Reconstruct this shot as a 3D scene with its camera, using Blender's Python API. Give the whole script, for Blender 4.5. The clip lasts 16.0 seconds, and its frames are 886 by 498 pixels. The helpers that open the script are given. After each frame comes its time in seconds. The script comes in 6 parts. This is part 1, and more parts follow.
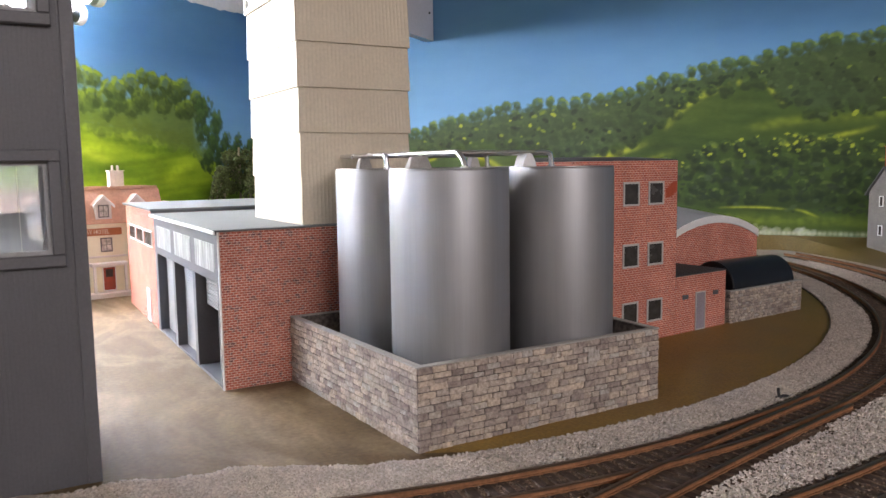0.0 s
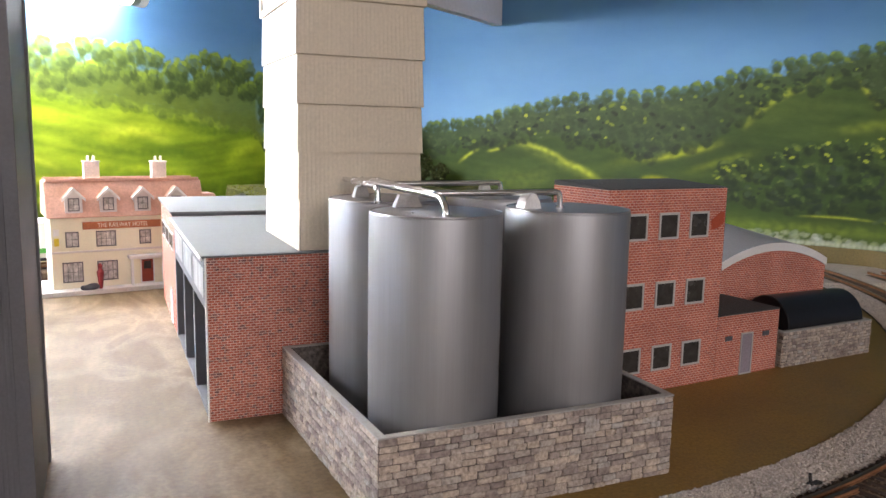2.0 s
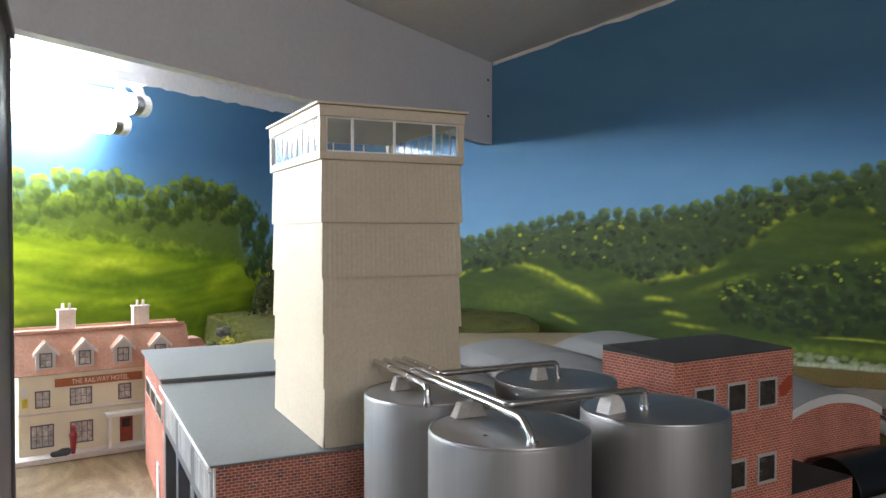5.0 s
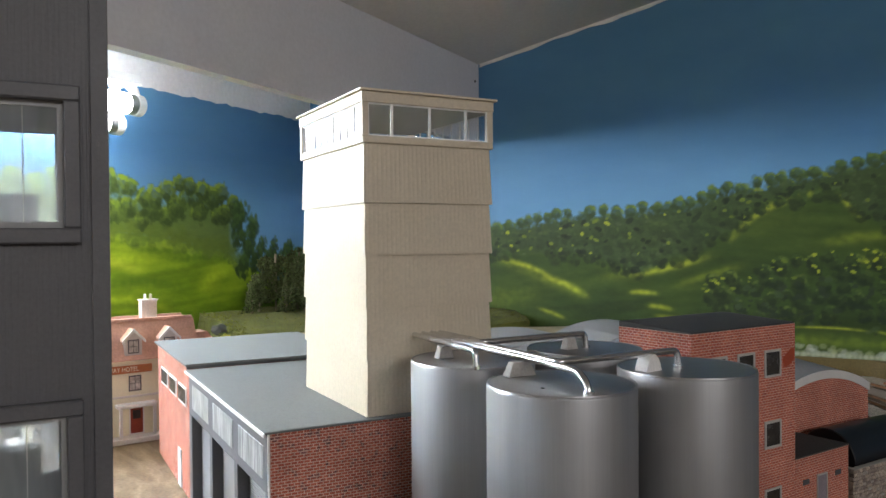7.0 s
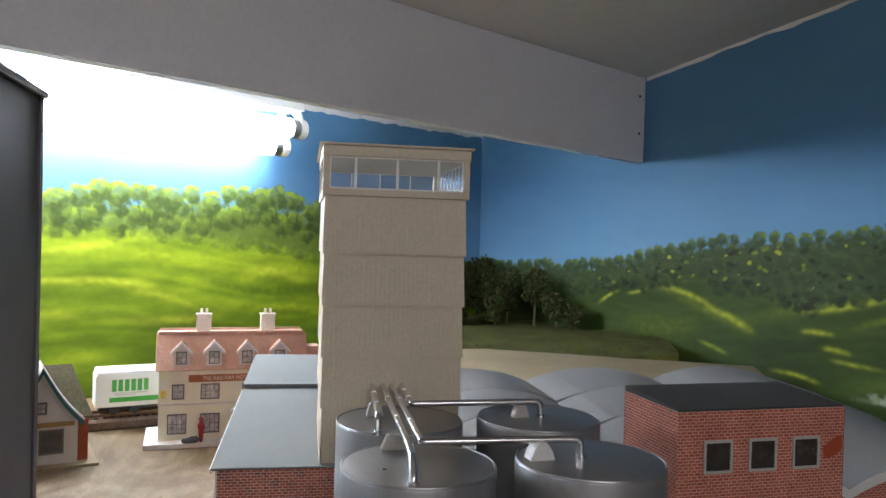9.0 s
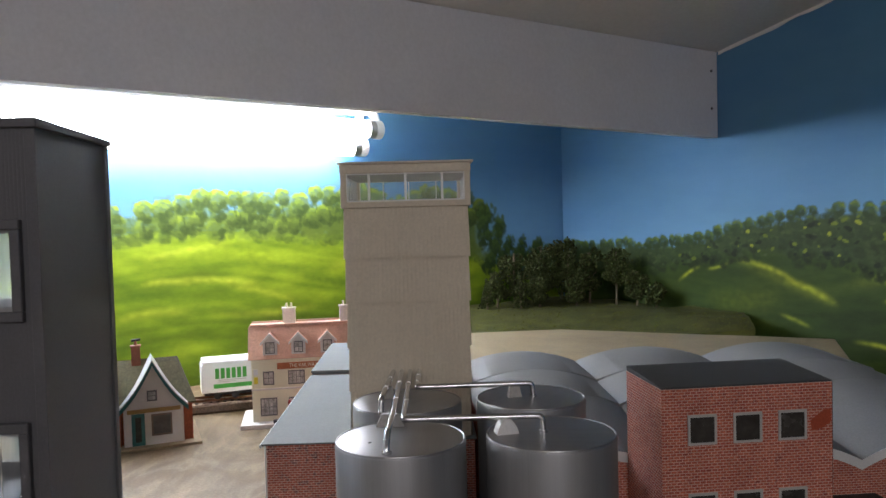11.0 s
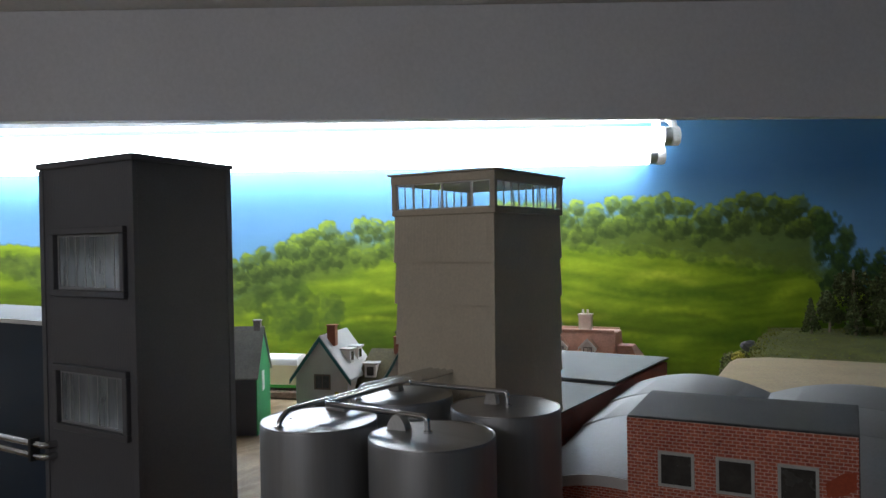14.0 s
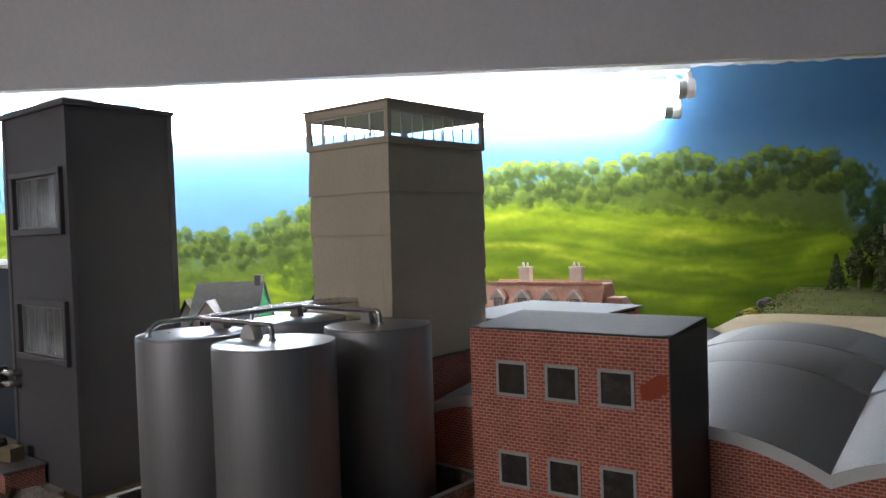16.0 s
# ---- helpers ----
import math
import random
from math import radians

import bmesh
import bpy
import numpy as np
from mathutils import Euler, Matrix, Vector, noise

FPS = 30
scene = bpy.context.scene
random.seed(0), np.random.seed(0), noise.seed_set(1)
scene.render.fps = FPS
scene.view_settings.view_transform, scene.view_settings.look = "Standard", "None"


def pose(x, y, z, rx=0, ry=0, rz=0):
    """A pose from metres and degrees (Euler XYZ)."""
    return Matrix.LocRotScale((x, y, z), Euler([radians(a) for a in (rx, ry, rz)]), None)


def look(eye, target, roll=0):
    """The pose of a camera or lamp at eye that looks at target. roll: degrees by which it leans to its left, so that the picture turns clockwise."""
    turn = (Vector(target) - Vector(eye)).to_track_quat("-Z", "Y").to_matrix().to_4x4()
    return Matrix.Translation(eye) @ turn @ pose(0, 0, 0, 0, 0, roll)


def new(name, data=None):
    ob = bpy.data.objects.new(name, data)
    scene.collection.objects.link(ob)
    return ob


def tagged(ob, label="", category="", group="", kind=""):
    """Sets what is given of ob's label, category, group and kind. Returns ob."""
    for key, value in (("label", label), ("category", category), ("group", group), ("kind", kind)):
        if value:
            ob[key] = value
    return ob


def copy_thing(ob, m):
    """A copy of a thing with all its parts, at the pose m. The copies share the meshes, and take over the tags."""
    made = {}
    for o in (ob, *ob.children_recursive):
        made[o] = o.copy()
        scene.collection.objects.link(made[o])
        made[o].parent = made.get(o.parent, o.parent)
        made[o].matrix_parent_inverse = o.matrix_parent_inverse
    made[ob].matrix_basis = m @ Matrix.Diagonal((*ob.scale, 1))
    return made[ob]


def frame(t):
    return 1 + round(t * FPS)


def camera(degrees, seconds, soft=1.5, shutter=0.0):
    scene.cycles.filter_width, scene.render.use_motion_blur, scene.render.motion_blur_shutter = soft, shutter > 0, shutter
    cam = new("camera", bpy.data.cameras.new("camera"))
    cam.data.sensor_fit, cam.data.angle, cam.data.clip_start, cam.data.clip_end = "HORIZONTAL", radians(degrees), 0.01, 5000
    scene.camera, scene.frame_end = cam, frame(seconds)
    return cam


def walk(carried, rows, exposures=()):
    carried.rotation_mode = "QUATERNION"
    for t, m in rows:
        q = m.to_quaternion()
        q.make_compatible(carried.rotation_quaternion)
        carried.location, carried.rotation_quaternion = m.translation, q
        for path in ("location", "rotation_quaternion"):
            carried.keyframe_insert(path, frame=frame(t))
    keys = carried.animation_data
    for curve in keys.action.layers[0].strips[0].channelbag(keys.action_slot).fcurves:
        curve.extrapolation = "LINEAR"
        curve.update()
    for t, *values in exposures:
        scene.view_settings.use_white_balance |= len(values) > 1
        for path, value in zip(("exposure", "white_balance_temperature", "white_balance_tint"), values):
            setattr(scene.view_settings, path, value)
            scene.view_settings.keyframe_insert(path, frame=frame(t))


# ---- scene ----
cam = camera(60.0, 16.0)
PATH = [
    (0, (0.0155, 0.0043, 0.1122), (0.1154, 0.1761, 0.0906), -0.8),
    (0.5, (0.0204, 0.0093, 0.1141), (0.1184, 0.1824, 0.0930), -0.3),
    (1, (0.0394, 0.0134, 0.1243), (0.1301, 0.1892, 0.0951), -0.7),
    (1.5, (0.0501, 0.0156, 0.1265), (0.1368, 0.1936, 0.0984), 0.3),
    (2, (0.0685, 0.0182, 0.1398), (0.1483, 0.1993, 0.1106), 1.1),
    (2.5, (0.0910, 0.0306, 0.1455), (0.1597, 0.2154, 0.1121), 0.8),
    (3, (0.1262, 0.0647, 0.1703), (0.1784, 0.2537, 0.1310), 3.5),
    (3.5, (0.1252, 0.0738, 0.1746), (0.1763, 0.2626, 0.1330), 2.5),
    (4, (0.1150, 0.0810, 0.1743), (0.1771, 0.2683, 0.1413), -1.8),
    (4.5, (0.0857, 0.0781, 0.1773), (0.1586, 0.2633, 0.1574), -1.1),
    (5, (0.0588, 0.0798, 0.1729), (0.1466, 0.2595, 0.1688), -0.0),
    (5.2, (0.0536, 0.0868, 0.1701), (0.1410, 0.2666, 0.1659), 0.1),
    (7.3, (0.0221, 0.0692, 0.1605), (0.1179, 0.2447, 0.1595), -0.6),
    (7.5, (0.0343, 0.0595, 0.1750), (0.1253, 0.2376, 0.1776), -0.3),
    (8, (0.0697, 0.0415, 0.1869), (0.1437, 0.2272, 0.1915), 0.5),
    (8.5, (0.1180, 0.0456, 0.1843), (0.1665, 0.2396, 0.1850), 1.6),
    (11, (0.1966, -0.0119, 0.1972), (0.2012, 0.1879, 0.1894), -1.5),
    (11.5, (0.2609, 0.0368, 0.1996), (0.2171, 0.2319, 0.1960), -1.9),
    (12, (0.3009, 0.0035, 0.2003), (0.2428, 0.1948, 0.1939), -2.7),
    (12.5, (0.2970, -0.0406, 0.2043), (0.2540, 0.1547, 0.2017), -1.2),
    (13, (0.2891, -0.0475, 0.2019), (0.2505, 0.1487, 0.1972), -0.7),
    (13.5, (0.3301, -0.0262, 0.1985), (0.2686, 0.1641, 0.1943), -0.8),
    (14, (0.4171, 0.0328, 0.1890), (0.3090, 0.2011, 0.1871), -1.1),
    (14.5, (0.4644, 0.0618, 0.1648), (0.3432, 0.2207, 0.1586), -3.4),
    (15, (0.5060, 0.0788, 0.1605), (0.3819, 0.2356, 0.1549), -3.6),
    (15.5, (0.5118, 0.0907, 0.1635), (0.3838, 0.2442, 0.1561), -1.6),
    (16, (0.5080, 0.0873, 0.1573), (0.3803, 0.2411, 0.1515), -1.9),
]
EXPOSURES = [(0, 1.45, 6500, 20), (2, 1.45, 6500, 20), (3.5, 1.3, 6500, 18), (4.2, 1.1, 6450, 16), (5, 0.78, 6400, 13), (7.5, 0.86, 6350, 12), (8.5, 0.68, 6300, 13), (11, 0.4, 6250, 16), (11.5, 0.32, 6300, 14), (12.2, -0.06, 6200, 13), (13, -0.13, 6180, 12), (13.5, -0.18, 6190, 12), (14, -0.31, 6050, 11), (14.5, -0.33, 6040, 12), (15, 0.0, 6120, 13), (16, 0.36, 6220, 15)]
walk(cam, [(t, look(eye, target, roll)) for t, eye, target, roll in PATH], EXPOSURES)
# ---- world and light ----
world = bpy.data.worlds.new("room_air")
scene.world = world
world.use_nodes = True
world.node_tree.nodes["Background"].inputs[0].default_value = (0.9, 0.95, 1.0, 1)
world.node_tree.nodes["Background"].inputs[1].default_value = 0.02

CM = 0.01
# the room's corner behind the layout; the back wall runs along UX, the right wall along WX
CORNER = Vector((43.0, 128.0))
ROOM = radians(33.5)
UX = Vector((-math.cos(ROOM), -math.sin(ROOM)))
WX = Vector((math.sin(ROOM), -math.cos(ROOM)))
TUBE_POWER = 27.5
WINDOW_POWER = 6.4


def room(u, w, z):
    p = CORNER + UX * u + WX * w
    return (p.x, p.y, z)


# broad lamp at an assumed, unseen window behind the camera; brightens the front faces
window_fill = bpy.data.lights.new("window_daylight", "AREA")
window_fill.shape, window_fill.size, window_fill.size_y = "RECTANGLE", 0.92, 0.3
window_fill.energy, window_fill.color = WINDOW_POWER, (1.0, 0.975, 0.94)
lamp_ob = new("window_daylight", window_fill)
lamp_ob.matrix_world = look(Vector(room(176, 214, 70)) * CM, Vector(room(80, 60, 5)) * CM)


# ---- materials ----
def nodes_of(name):
    m = bpy.data.materials.new(name)
    m.use_nodes = True
    nt = m.node_tree
    return m, nt, nt.nodes["Principled BSDF"]


def link(nt, a, b):
    nt.links.new(a, b)


def noise_node(nt, vec, scale, detail=4.0, rough=0.6):
    n = nt.nodes.new("ShaderNodeTexNoise")
    n.inputs["Scale"].default_value, n.inputs["Detail"].default_value, n.inputs["Roughness"].default_value = scale, detail, rough
    link(nt, vec, n.inputs["Vector"])
    return n.outputs["Fac"]


def ramp_node(nt, fac, stops):
    r = nt.nodes.new("ShaderNodeValToRGB")
    els = r.color_ramp.elements
    while len(els) < len(stops):
        els.new(0.5)
    for e, (p, c) in zip(els, stops):
        e.position, e.color = p, (*c, 1)
    link(nt, fac, r.inputs["Fac"])
    return r.outputs["Color"]


def mix_node(nt, fac, a, b, mode="MIX"):
    n = nt.nodes.new("ShaderNodeMix")
    n.data_type, n.blend_type = "RGBA", mode
    for sock, v in ((n.inputs[0], fac), (n.inputs[6], a), (n.inputs[7], b)):
        if isinstance(v, (int, float)):
            sock.default_value = v
        elif isinstance(v, tuple):
            sock.default_value = (*v, 1)
        else:
            link(nt, v, sock)
    return n.outputs[2]


def coords(nt, stretch=None, space="Object"):
    tc = nt.nodes.new("ShaderNodeTexCoord")
    out = tc.outputs[space]
    if stretch:
        mp = nt.nodes.new("ShaderNodeMapping")
        mp.inputs["Scale"].default_value = stretch
        link(nt, out, mp.inputs["Vector"])
        out = mp.outputs["Vector"]
    return out


def bump_node(nt, bsdf, height, dist, strength=1.0):
    b = nt.nodes.new("ShaderNodeBump")
    b.inputs["Distance"].default_value, b.inputs["Strength"].default_value = dist, strength
    link(nt, height, b.inputs["Height"])
    link(nt, b.outputs["Normal"], bsdf.inputs["Normal"])


def dim(c, k):
    return tuple(min(1.0, v * k) for v in c)


def plain(name, col, rough=0.6, metal=0.0, var=0.18, fine=900.0, big=60.0, bump=0.00008, stretch=None, spec=0.4, island=0.0):
    """A painted or printed surface with fine grain and larger stains."""
    m, nt, b = nodes_of(name)
    vec = coords(nt, stretch)
    f1, f2 = noise_node(nt, vec, fine), noise_node(nt, vec, big, 5)
    c1 = ramp_node(nt, f1, [(0.3, dim(col, 1 - var)), (0.7, dim(col, 1 + var * 0.6))])
    c2 = ramp_node(nt, f2, [(0.3, (1 - var,) * 3), (0.65, (1, 1, 1))])
    out = mix_node(nt, 1.0, c1, c2, "MULTIPLY")
    if island:
        info = nt.nodes.new("ShaderNodeNewGeometry")
        c3 = ramp_node(nt, info.outputs["Random Per Island"], [(0, (1 - island,) * 3), (1, (1 + island * 0.5,) * 3)])
        out = mix_node(nt, 1.0, out, c3, "MULTIPLY")
    link(nt, out, b.inputs["Base Color"])
    rr = nt.nodes.new("ShaderNodeMapRange")
    rr.inputs["To Min"].default_value, rr.inputs["To Max"].default_value = max(0.03, rough - 0.1), min(1.0, rough + 0.1)
    link(nt, f2, rr.inputs["Value"])
    link(nt, rr.outputs[0], b.inputs["Roughness"])
    b.inputs["Metallic"].default_value = metal
    b.inputs["Specular IOR Level"].default_value = spec
    if bump:
        bump_node(nt, b, f1, bump)
    return m


def brick_print(name, c1, c2, mortar, row, width, odd=None, rough=0.75, joint=0.15):
    """Printed brick paper: courses along x + y, upwards along z."""
    m, nt, b = nodes_of(name)
    vec = coords(nt)
    sep = nt.nodes.new("ShaderNodeSeparateXYZ")
    link(nt, vec, sep.inputs[0])
    add = nt.nodes.new("ShaderNodeMath")
    link(nt, sep.outputs[0], add.inputs[0])
    link(nt, sep.outputs[1], add.inputs[1])
    comb = nt.nodes.new("ShaderNodeCombineXYZ")
    link(nt, add.outputs[0], comb.inputs[0])
    link(nt, sep.outputs[2], comb.inputs[1])
    k = 1.0 / (row * CM)

    def courses(a, c, mo):
        t = nt.nodes.new("ShaderNodeTexBrick")
        t.inputs["Scale"].default_value = k
        t.inputs["Brick Width"].default_value, t.inputs["Row Height"].default_value = width / row, 1.0
        t.inputs["Mortar Size"].default_value, t.inputs["Mortar Smooth"].default_value = joint, 0.4
        for s, v in (("Color1", a), ("Color2", c), ("Mortar", mo)):
            t.inputs[s].default_value = (*v, 1)
        link(nt, comb.outputs[0], t.inputs["Vector"])
        return t
    t = courses(c1, c2, mortar)
    out = t.outputs["Color"]
    if odd:
        pick = ramp_node(nt, noise_node(nt, comb.outputs[0], 0.35 / (row * CM), 1), [(0.57, (0, 0, 0)), (0.64, (1, 1, 1))])
        t2 = courses(odd, dim(odd, 1.6), mortar)
        out = mix_node(nt, pick, out, t2.outputs["Color"])
    f2 = noise_node(nt, vec, 45.0, 5)
    out = mix_node(nt, 1.0, out, ramp_node(nt, f2, [(0.3, (0.76, 0.73, 0.73)), (0.7, (1.10, 1.07, 1.06))]), "MULTIPLY")
    out = mix_node(nt, 1.0, out, ramp_node(nt, noise_node(nt, vec, 850.0), [(0.3, (0.7,) * 3), (0.7, (1.18,) * 3)]), "MULTIPLY")
    link(nt, out, b.inputs["Base Color"])
    b.inputs["Roughness"].default_value = rough
    b.inputs["Specular IOR Level"].default_value = 0.25
    inv = nt.nodes.new("ShaderNodeMath")
    inv.operation = "SUBTRACT"
    inv.inputs[0].default_value = 1.0
    link(nt, t.outputs["Fac"], inv.inputs[1])
    bump_node(nt, b, inv.outputs[0], 0.00012, 0.6)
    return m


def brushed(name, col, rough, metal=1.0, stretch=(1, 1, 0.02)):
    m, nt, b = nodes_of(name)
    vec = coords(nt, stretch)
    f = noise_node(nt, vec, 2500.0, 3)
    g = noise_node(nt, coords(nt), 70.0, 4)
    c = mix_node(nt, 1.0, ramp_node(nt, f, [(0.3, dim(col, 0.94)), (0.7, col)]), ramp_node(nt, g, [(0.3, (0.96,) * 3), (0.7, (1,) * 3)]), "MULTIPLY")
    c = mix_node(nt, 1.0, c, ramp_node(nt, noise_node(nt, vec, 260.0, 4), [(0.32, (0.92,) * 3), (0.68, (1.03,) * 3)]), "MULTIPLY")
    link(nt, c, b.inputs["Base Color"])
    rr = nt.nodes.new("ShaderNodeMapRange")
    rr.inputs["To Min"].default_value, rr.inputs["To Max"].default_value = rough * 0.96, rough * 1.06
    link(nt, g, rr.inputs["Value"])
    link(nt, rr.outputs[0], b.inputs["Roughness"])
    b.inputs["Metallic"].default_value = metal
    bump_node(nt, b, f, 0.00001, 0.3)
    return m


def glass(name, tint=(0.96, 0.97, 0.97), rough=0.2):
    """A thin acetate pane: clear, a little wavy, glossier at a slant."""
    m, nt, b = nodes_of(name)
    clear = nt.nodes.new("ShaderNodeBsdfTransparent")
    clear.inputs[0].default_value = (*tint, 1)
    gl = nt.nodes.new("ShaderNodeBsdfGlossy")
    gl.inputs["Roughness"].default_value = rough
    bump_node(nt, gl, noise_node(nt, coords(nt), 55.0, 2), 0.0006, 0.5)
    face = nt.nodes.new("ShaderNodeLayerWeight")
    face.inputs["Blend"].default_value = 0.5
    steep = nt.nodes.new("ShaderNodeMath")
    steep.operation, steep.inputs[1].default_value = "POWER", 4.0
    link(nt, face.outputs["Facing"], steep.inputs[0])
    gloss = nt.nodes.new("ShaderNodeMapRange")
    gloss.inputs["To Min"].default_value, gloss.inputs["To Max"].default_value = 0.07, 0.95
    link(nt, steep.outputs[0], gloss.inputs["Value"])
    mx = nt.nodes.new("ShaderNodeMixShader")
    link(nt, gloss.outputs[0], mx.inputs[0])
    link(nt, clear.outputs[0], mx.inputs[1])
    link(nt, gl.outputs[0], mx.inputs[2])
    link(nt, mx.outputs[0], nt.nodes["Material Output"].inputs[0])
    return m


def film_pane(name, least, most):
    """A hazy plastic film: lets through part of the light and scatters part."""
    m, nt, b = nodes_of(name)
    clear = nt.nodes.new("ShaderNodeBsdfTransparent")
    clear.inputs[0].default_value = (0.9, 0.92, 0.93, 1)
    haze = nt.nodes.new("ShaderNodeBsdfTranslucent")
    haze.inputs[0].default_value = (0.8, 0.82, 0.84, 1)
    b.inputs["Base Color"].default_value = (0.55, 0.57, 0.6, 1)
    b.inputs["Roughness"].default_value = 0.18
    m1, m2 = nt.nodes.new("ShaderNodeMixShader"), nt.nodes.new("ShaderNodeMixShader")
    m1.inputs[0].default_value = 0.5
    link(nt, haze.outputs[0], m1.inputs[1])
    link(nt, b.outputs[0], m1.inputs[2])
    f = ramp_node(nt, noise_node(nt, coords(nt, (60, 60, 8)), 1.0, 4), [(0.3, (least,) * 3), (0.7, (most,) * 3)])
    link(nt, f, m2.inputs[0])
    link(nt, clear.outputs[0], m2.inputs[1])
    link(nt, m1.outputs[0], m2.inputs[2])
    link(nt, m2.outputs[0], nt.nodes["Material Output"].inputs[0])
    return m


def lit(name, col, power):
    m, nt, b = nodes_of(name)
    b.inputs["Base Color"].default_value = (1, 1, 1, 1)
    b.inputs["Emission Color"].default_value = (*col, 1)
    b.inputs["Emission Strength"].default_value = power
    return m


def sky_colour(nt):
    """Blue emulsion, deeper towards the top of the wall, with an uneven roller finish."""
    sep = nt.nodes.new("ShaderNodeSeparateXYZ")
    link(nt, coords(nt), sep.inputs[0])
    mr = nt.nodes.new("ShaderNodeMapRange")
    mr.inputs["From Min"].default_value, mr.inputs["From Max"].default_value = 0.14, 0.42
    link(nt, sep.outputs[2], mr.inputs["Value"])
    c = ramp_node(nt, mr.outputs[0], [(0.0, (0.18, 0.37, 0.60)), (0.25, (0.125, 0.28, 0.475)), (0.5, (0.080, 0.203, 0.365)), (1.0, (0.084, 0.215, 0.365))])
    return mix_node(nt, 1.0, c, ramp_node(nt, noise_node(nt, coords(nt, (3, 3, 8)), 2.0, 4), [(0.3, (0.88, 0.92, 0.95)), (0.7, (1.06, 1.04, 1.03))]), "MULTIPLY")


def sky_paint(name, painted=False):
    """The blue wall; where a picture is painted on it, its colours lie over the blue."""
    m, nt, b = nodes_of(name)
    c = sky_colour(nt)
    if painted:
        at = nt.nodes.new("ShaderNodeVertexColor")
        at.layer_name = "paint"
        grain = noise_node(nt, coords(nt, (60, 60, 140)), 1.0, 5, 0.65)
        top = mix_node(nt, 1.0, at.outputs["Color"], ramp_node(nt, grain, [(0.3, (0.82, 0.85, 0.82)), (0.7, (1.1, 1.08, 1.05))]), "MULTIPLY")
        c = mix_node(nt, at.outputs["Alpha"], c, top)
    link(nt, c, b.inputs["Base Color"])
    b.inputs["Roughness"].default_value = 0.6
    b.inputs["Specular IOR Level"].default_value = 0.25
    bump_node(nt, b, noise_node(nt, coords(nt), 300.0), 0.0002, 0.4)
    return m


def dusty_yard(name):
    """Brown scenic paint with pale dusty swirls brushed over it."""
    m, nt, b = nodes_of(name)
    vec = coords(nt)
    big, fine = noise_node(nt, vec, 7.0, 5, 0.55), noise_node(nt, vec, 420.0, 5)
    c = ramp_node(nt, big, [(0.32, (0.092, 0.059, 0.022)), (0.5, (0.142, 0.096, 0.044)), (0.68, (0.20, 0.143, 0.08))])
    warp = nt.nodes.new("ShaderNodeTexNoise")
    warp.inputs["Scale"].default_value, warp.inputs["Detail"].default_value, warp.inputs["Distortion"].default_value = 13.0, 5.0, 2.2
    link(nt, coords(nt, (1.0, 0.45, 1.0)), warp.inputs["Vector"])
    swirl = ramp_node(nt, warp.outputs["Fac"], [(0.43, (0, 0, 0)), (0.54, (0.34,) * 3), (0.61, (0.08,) * 3), (0.78, (0.34,) * 3)])
    c = mix_node(nt, swirl, c, (0.34, 0.268, 0.185))
    c = mix_node(nt, 1.0, c, ramp_node(nt, fine, [(0.3, (0.70, 0.68, 0.66)), (0.7, (1.12,) * 3)]), "MULTIPLY")
    brushed_marks = noise_node(nt, coords(nt, (1.0, 0.22, 1.0)), 95.0, 5)
    c = mix_node(nt, 1.0, c, ramp_node(nt, brushed_marks, [(0.33, (0.80, 0.77, 0.74)), (0.67, (1.14,) * 3)]), "MULTIPLY")
    link(nt, c, b.inputs["Base Color"])
    b.inputs["Roughness"].default_value = 0.65
    b.inputs["Specular IOR Level"].default_value = 0.3
    bump_node(nt, b, fine, 0.0002, 0.7)
    return m


M = {}
M["wall_paint"] = sky_paint("painted_scenery", True)
M["sky"] = sky_paint("blue_emulsion")
M["white_wall"] = plain("white_emulsion", (0.72, 0.71, 0.70), 0.7, var=0.08, fine=200, big=6, bump=0.0002)
M["plain_wall"] = plain("beige_emulsion", (0.47, 0.44, 0.39), 0.8, var=0.08, fine=200, big=6)
M["ceiling"] = plain("ceiling_paint", (0.71, 0.695, 0.685), 0.8, var=0.06, fine=200, big=5, bump=0.0002)
M["pelmet"] = plain("pelmet_board", (0.645, 0.64, 0.675), 0.65, var=0.06, fine=250, big=8, bump=0.0001)
M["yard"] = dusty_yard("yard_dust")
M["verge"] = plain("brown_scenic_paint", (0.275, 0.165, 0.034), 0.5, var=0.28, fine=700, big=18, bump=0.00015)
M["field"] = plain("olive_brown_paint", (0.15, 0.105, 0.03), 0.6, var=0.25, fine=700, big=18, bump=0.00015)
M["brick_shed"] = brick_print("brick_paper_dark", (0.51, 0.148, 0.09), (0.42, 0.105, 0.068), (0.70, 0.48, 0.41), 0.128, 0.28, odd=(0.16, 0.075, 0.072), joint=0.17)
M["brick_orange"] = brick_print("brick_paper_orange", (0.46, 0.13, 0.075), (0.38, 0.09, 0.05), (0.66, 0.48, 0.40), 0.125, 0.32)
M["brick_office"] = brick_print("brick_paper_red", (0.61, 0.175, 0.102), (0.46, 0.112, 0.07), (0.76, 0.49, 0.41), 0.14, 0.29, odd=(0.34, 0.085, 0.062), joint=0.15)
M["grey_roof"] = plain("grey_roof_card", (0.18, 0.19, 0.19), 0.7, var=0.1, fine=800, big=25, spec=0.2)
M["barrel"] = plain("grey_barrel_roof", (0.232, 0.23, 0.233), 0.56, var=0.12, fine=800, big=18, spec=0.4)
M["white_trim"] = plain("white_trim", (0.75, 0.74, 0.72), 0.5, var=0.08)
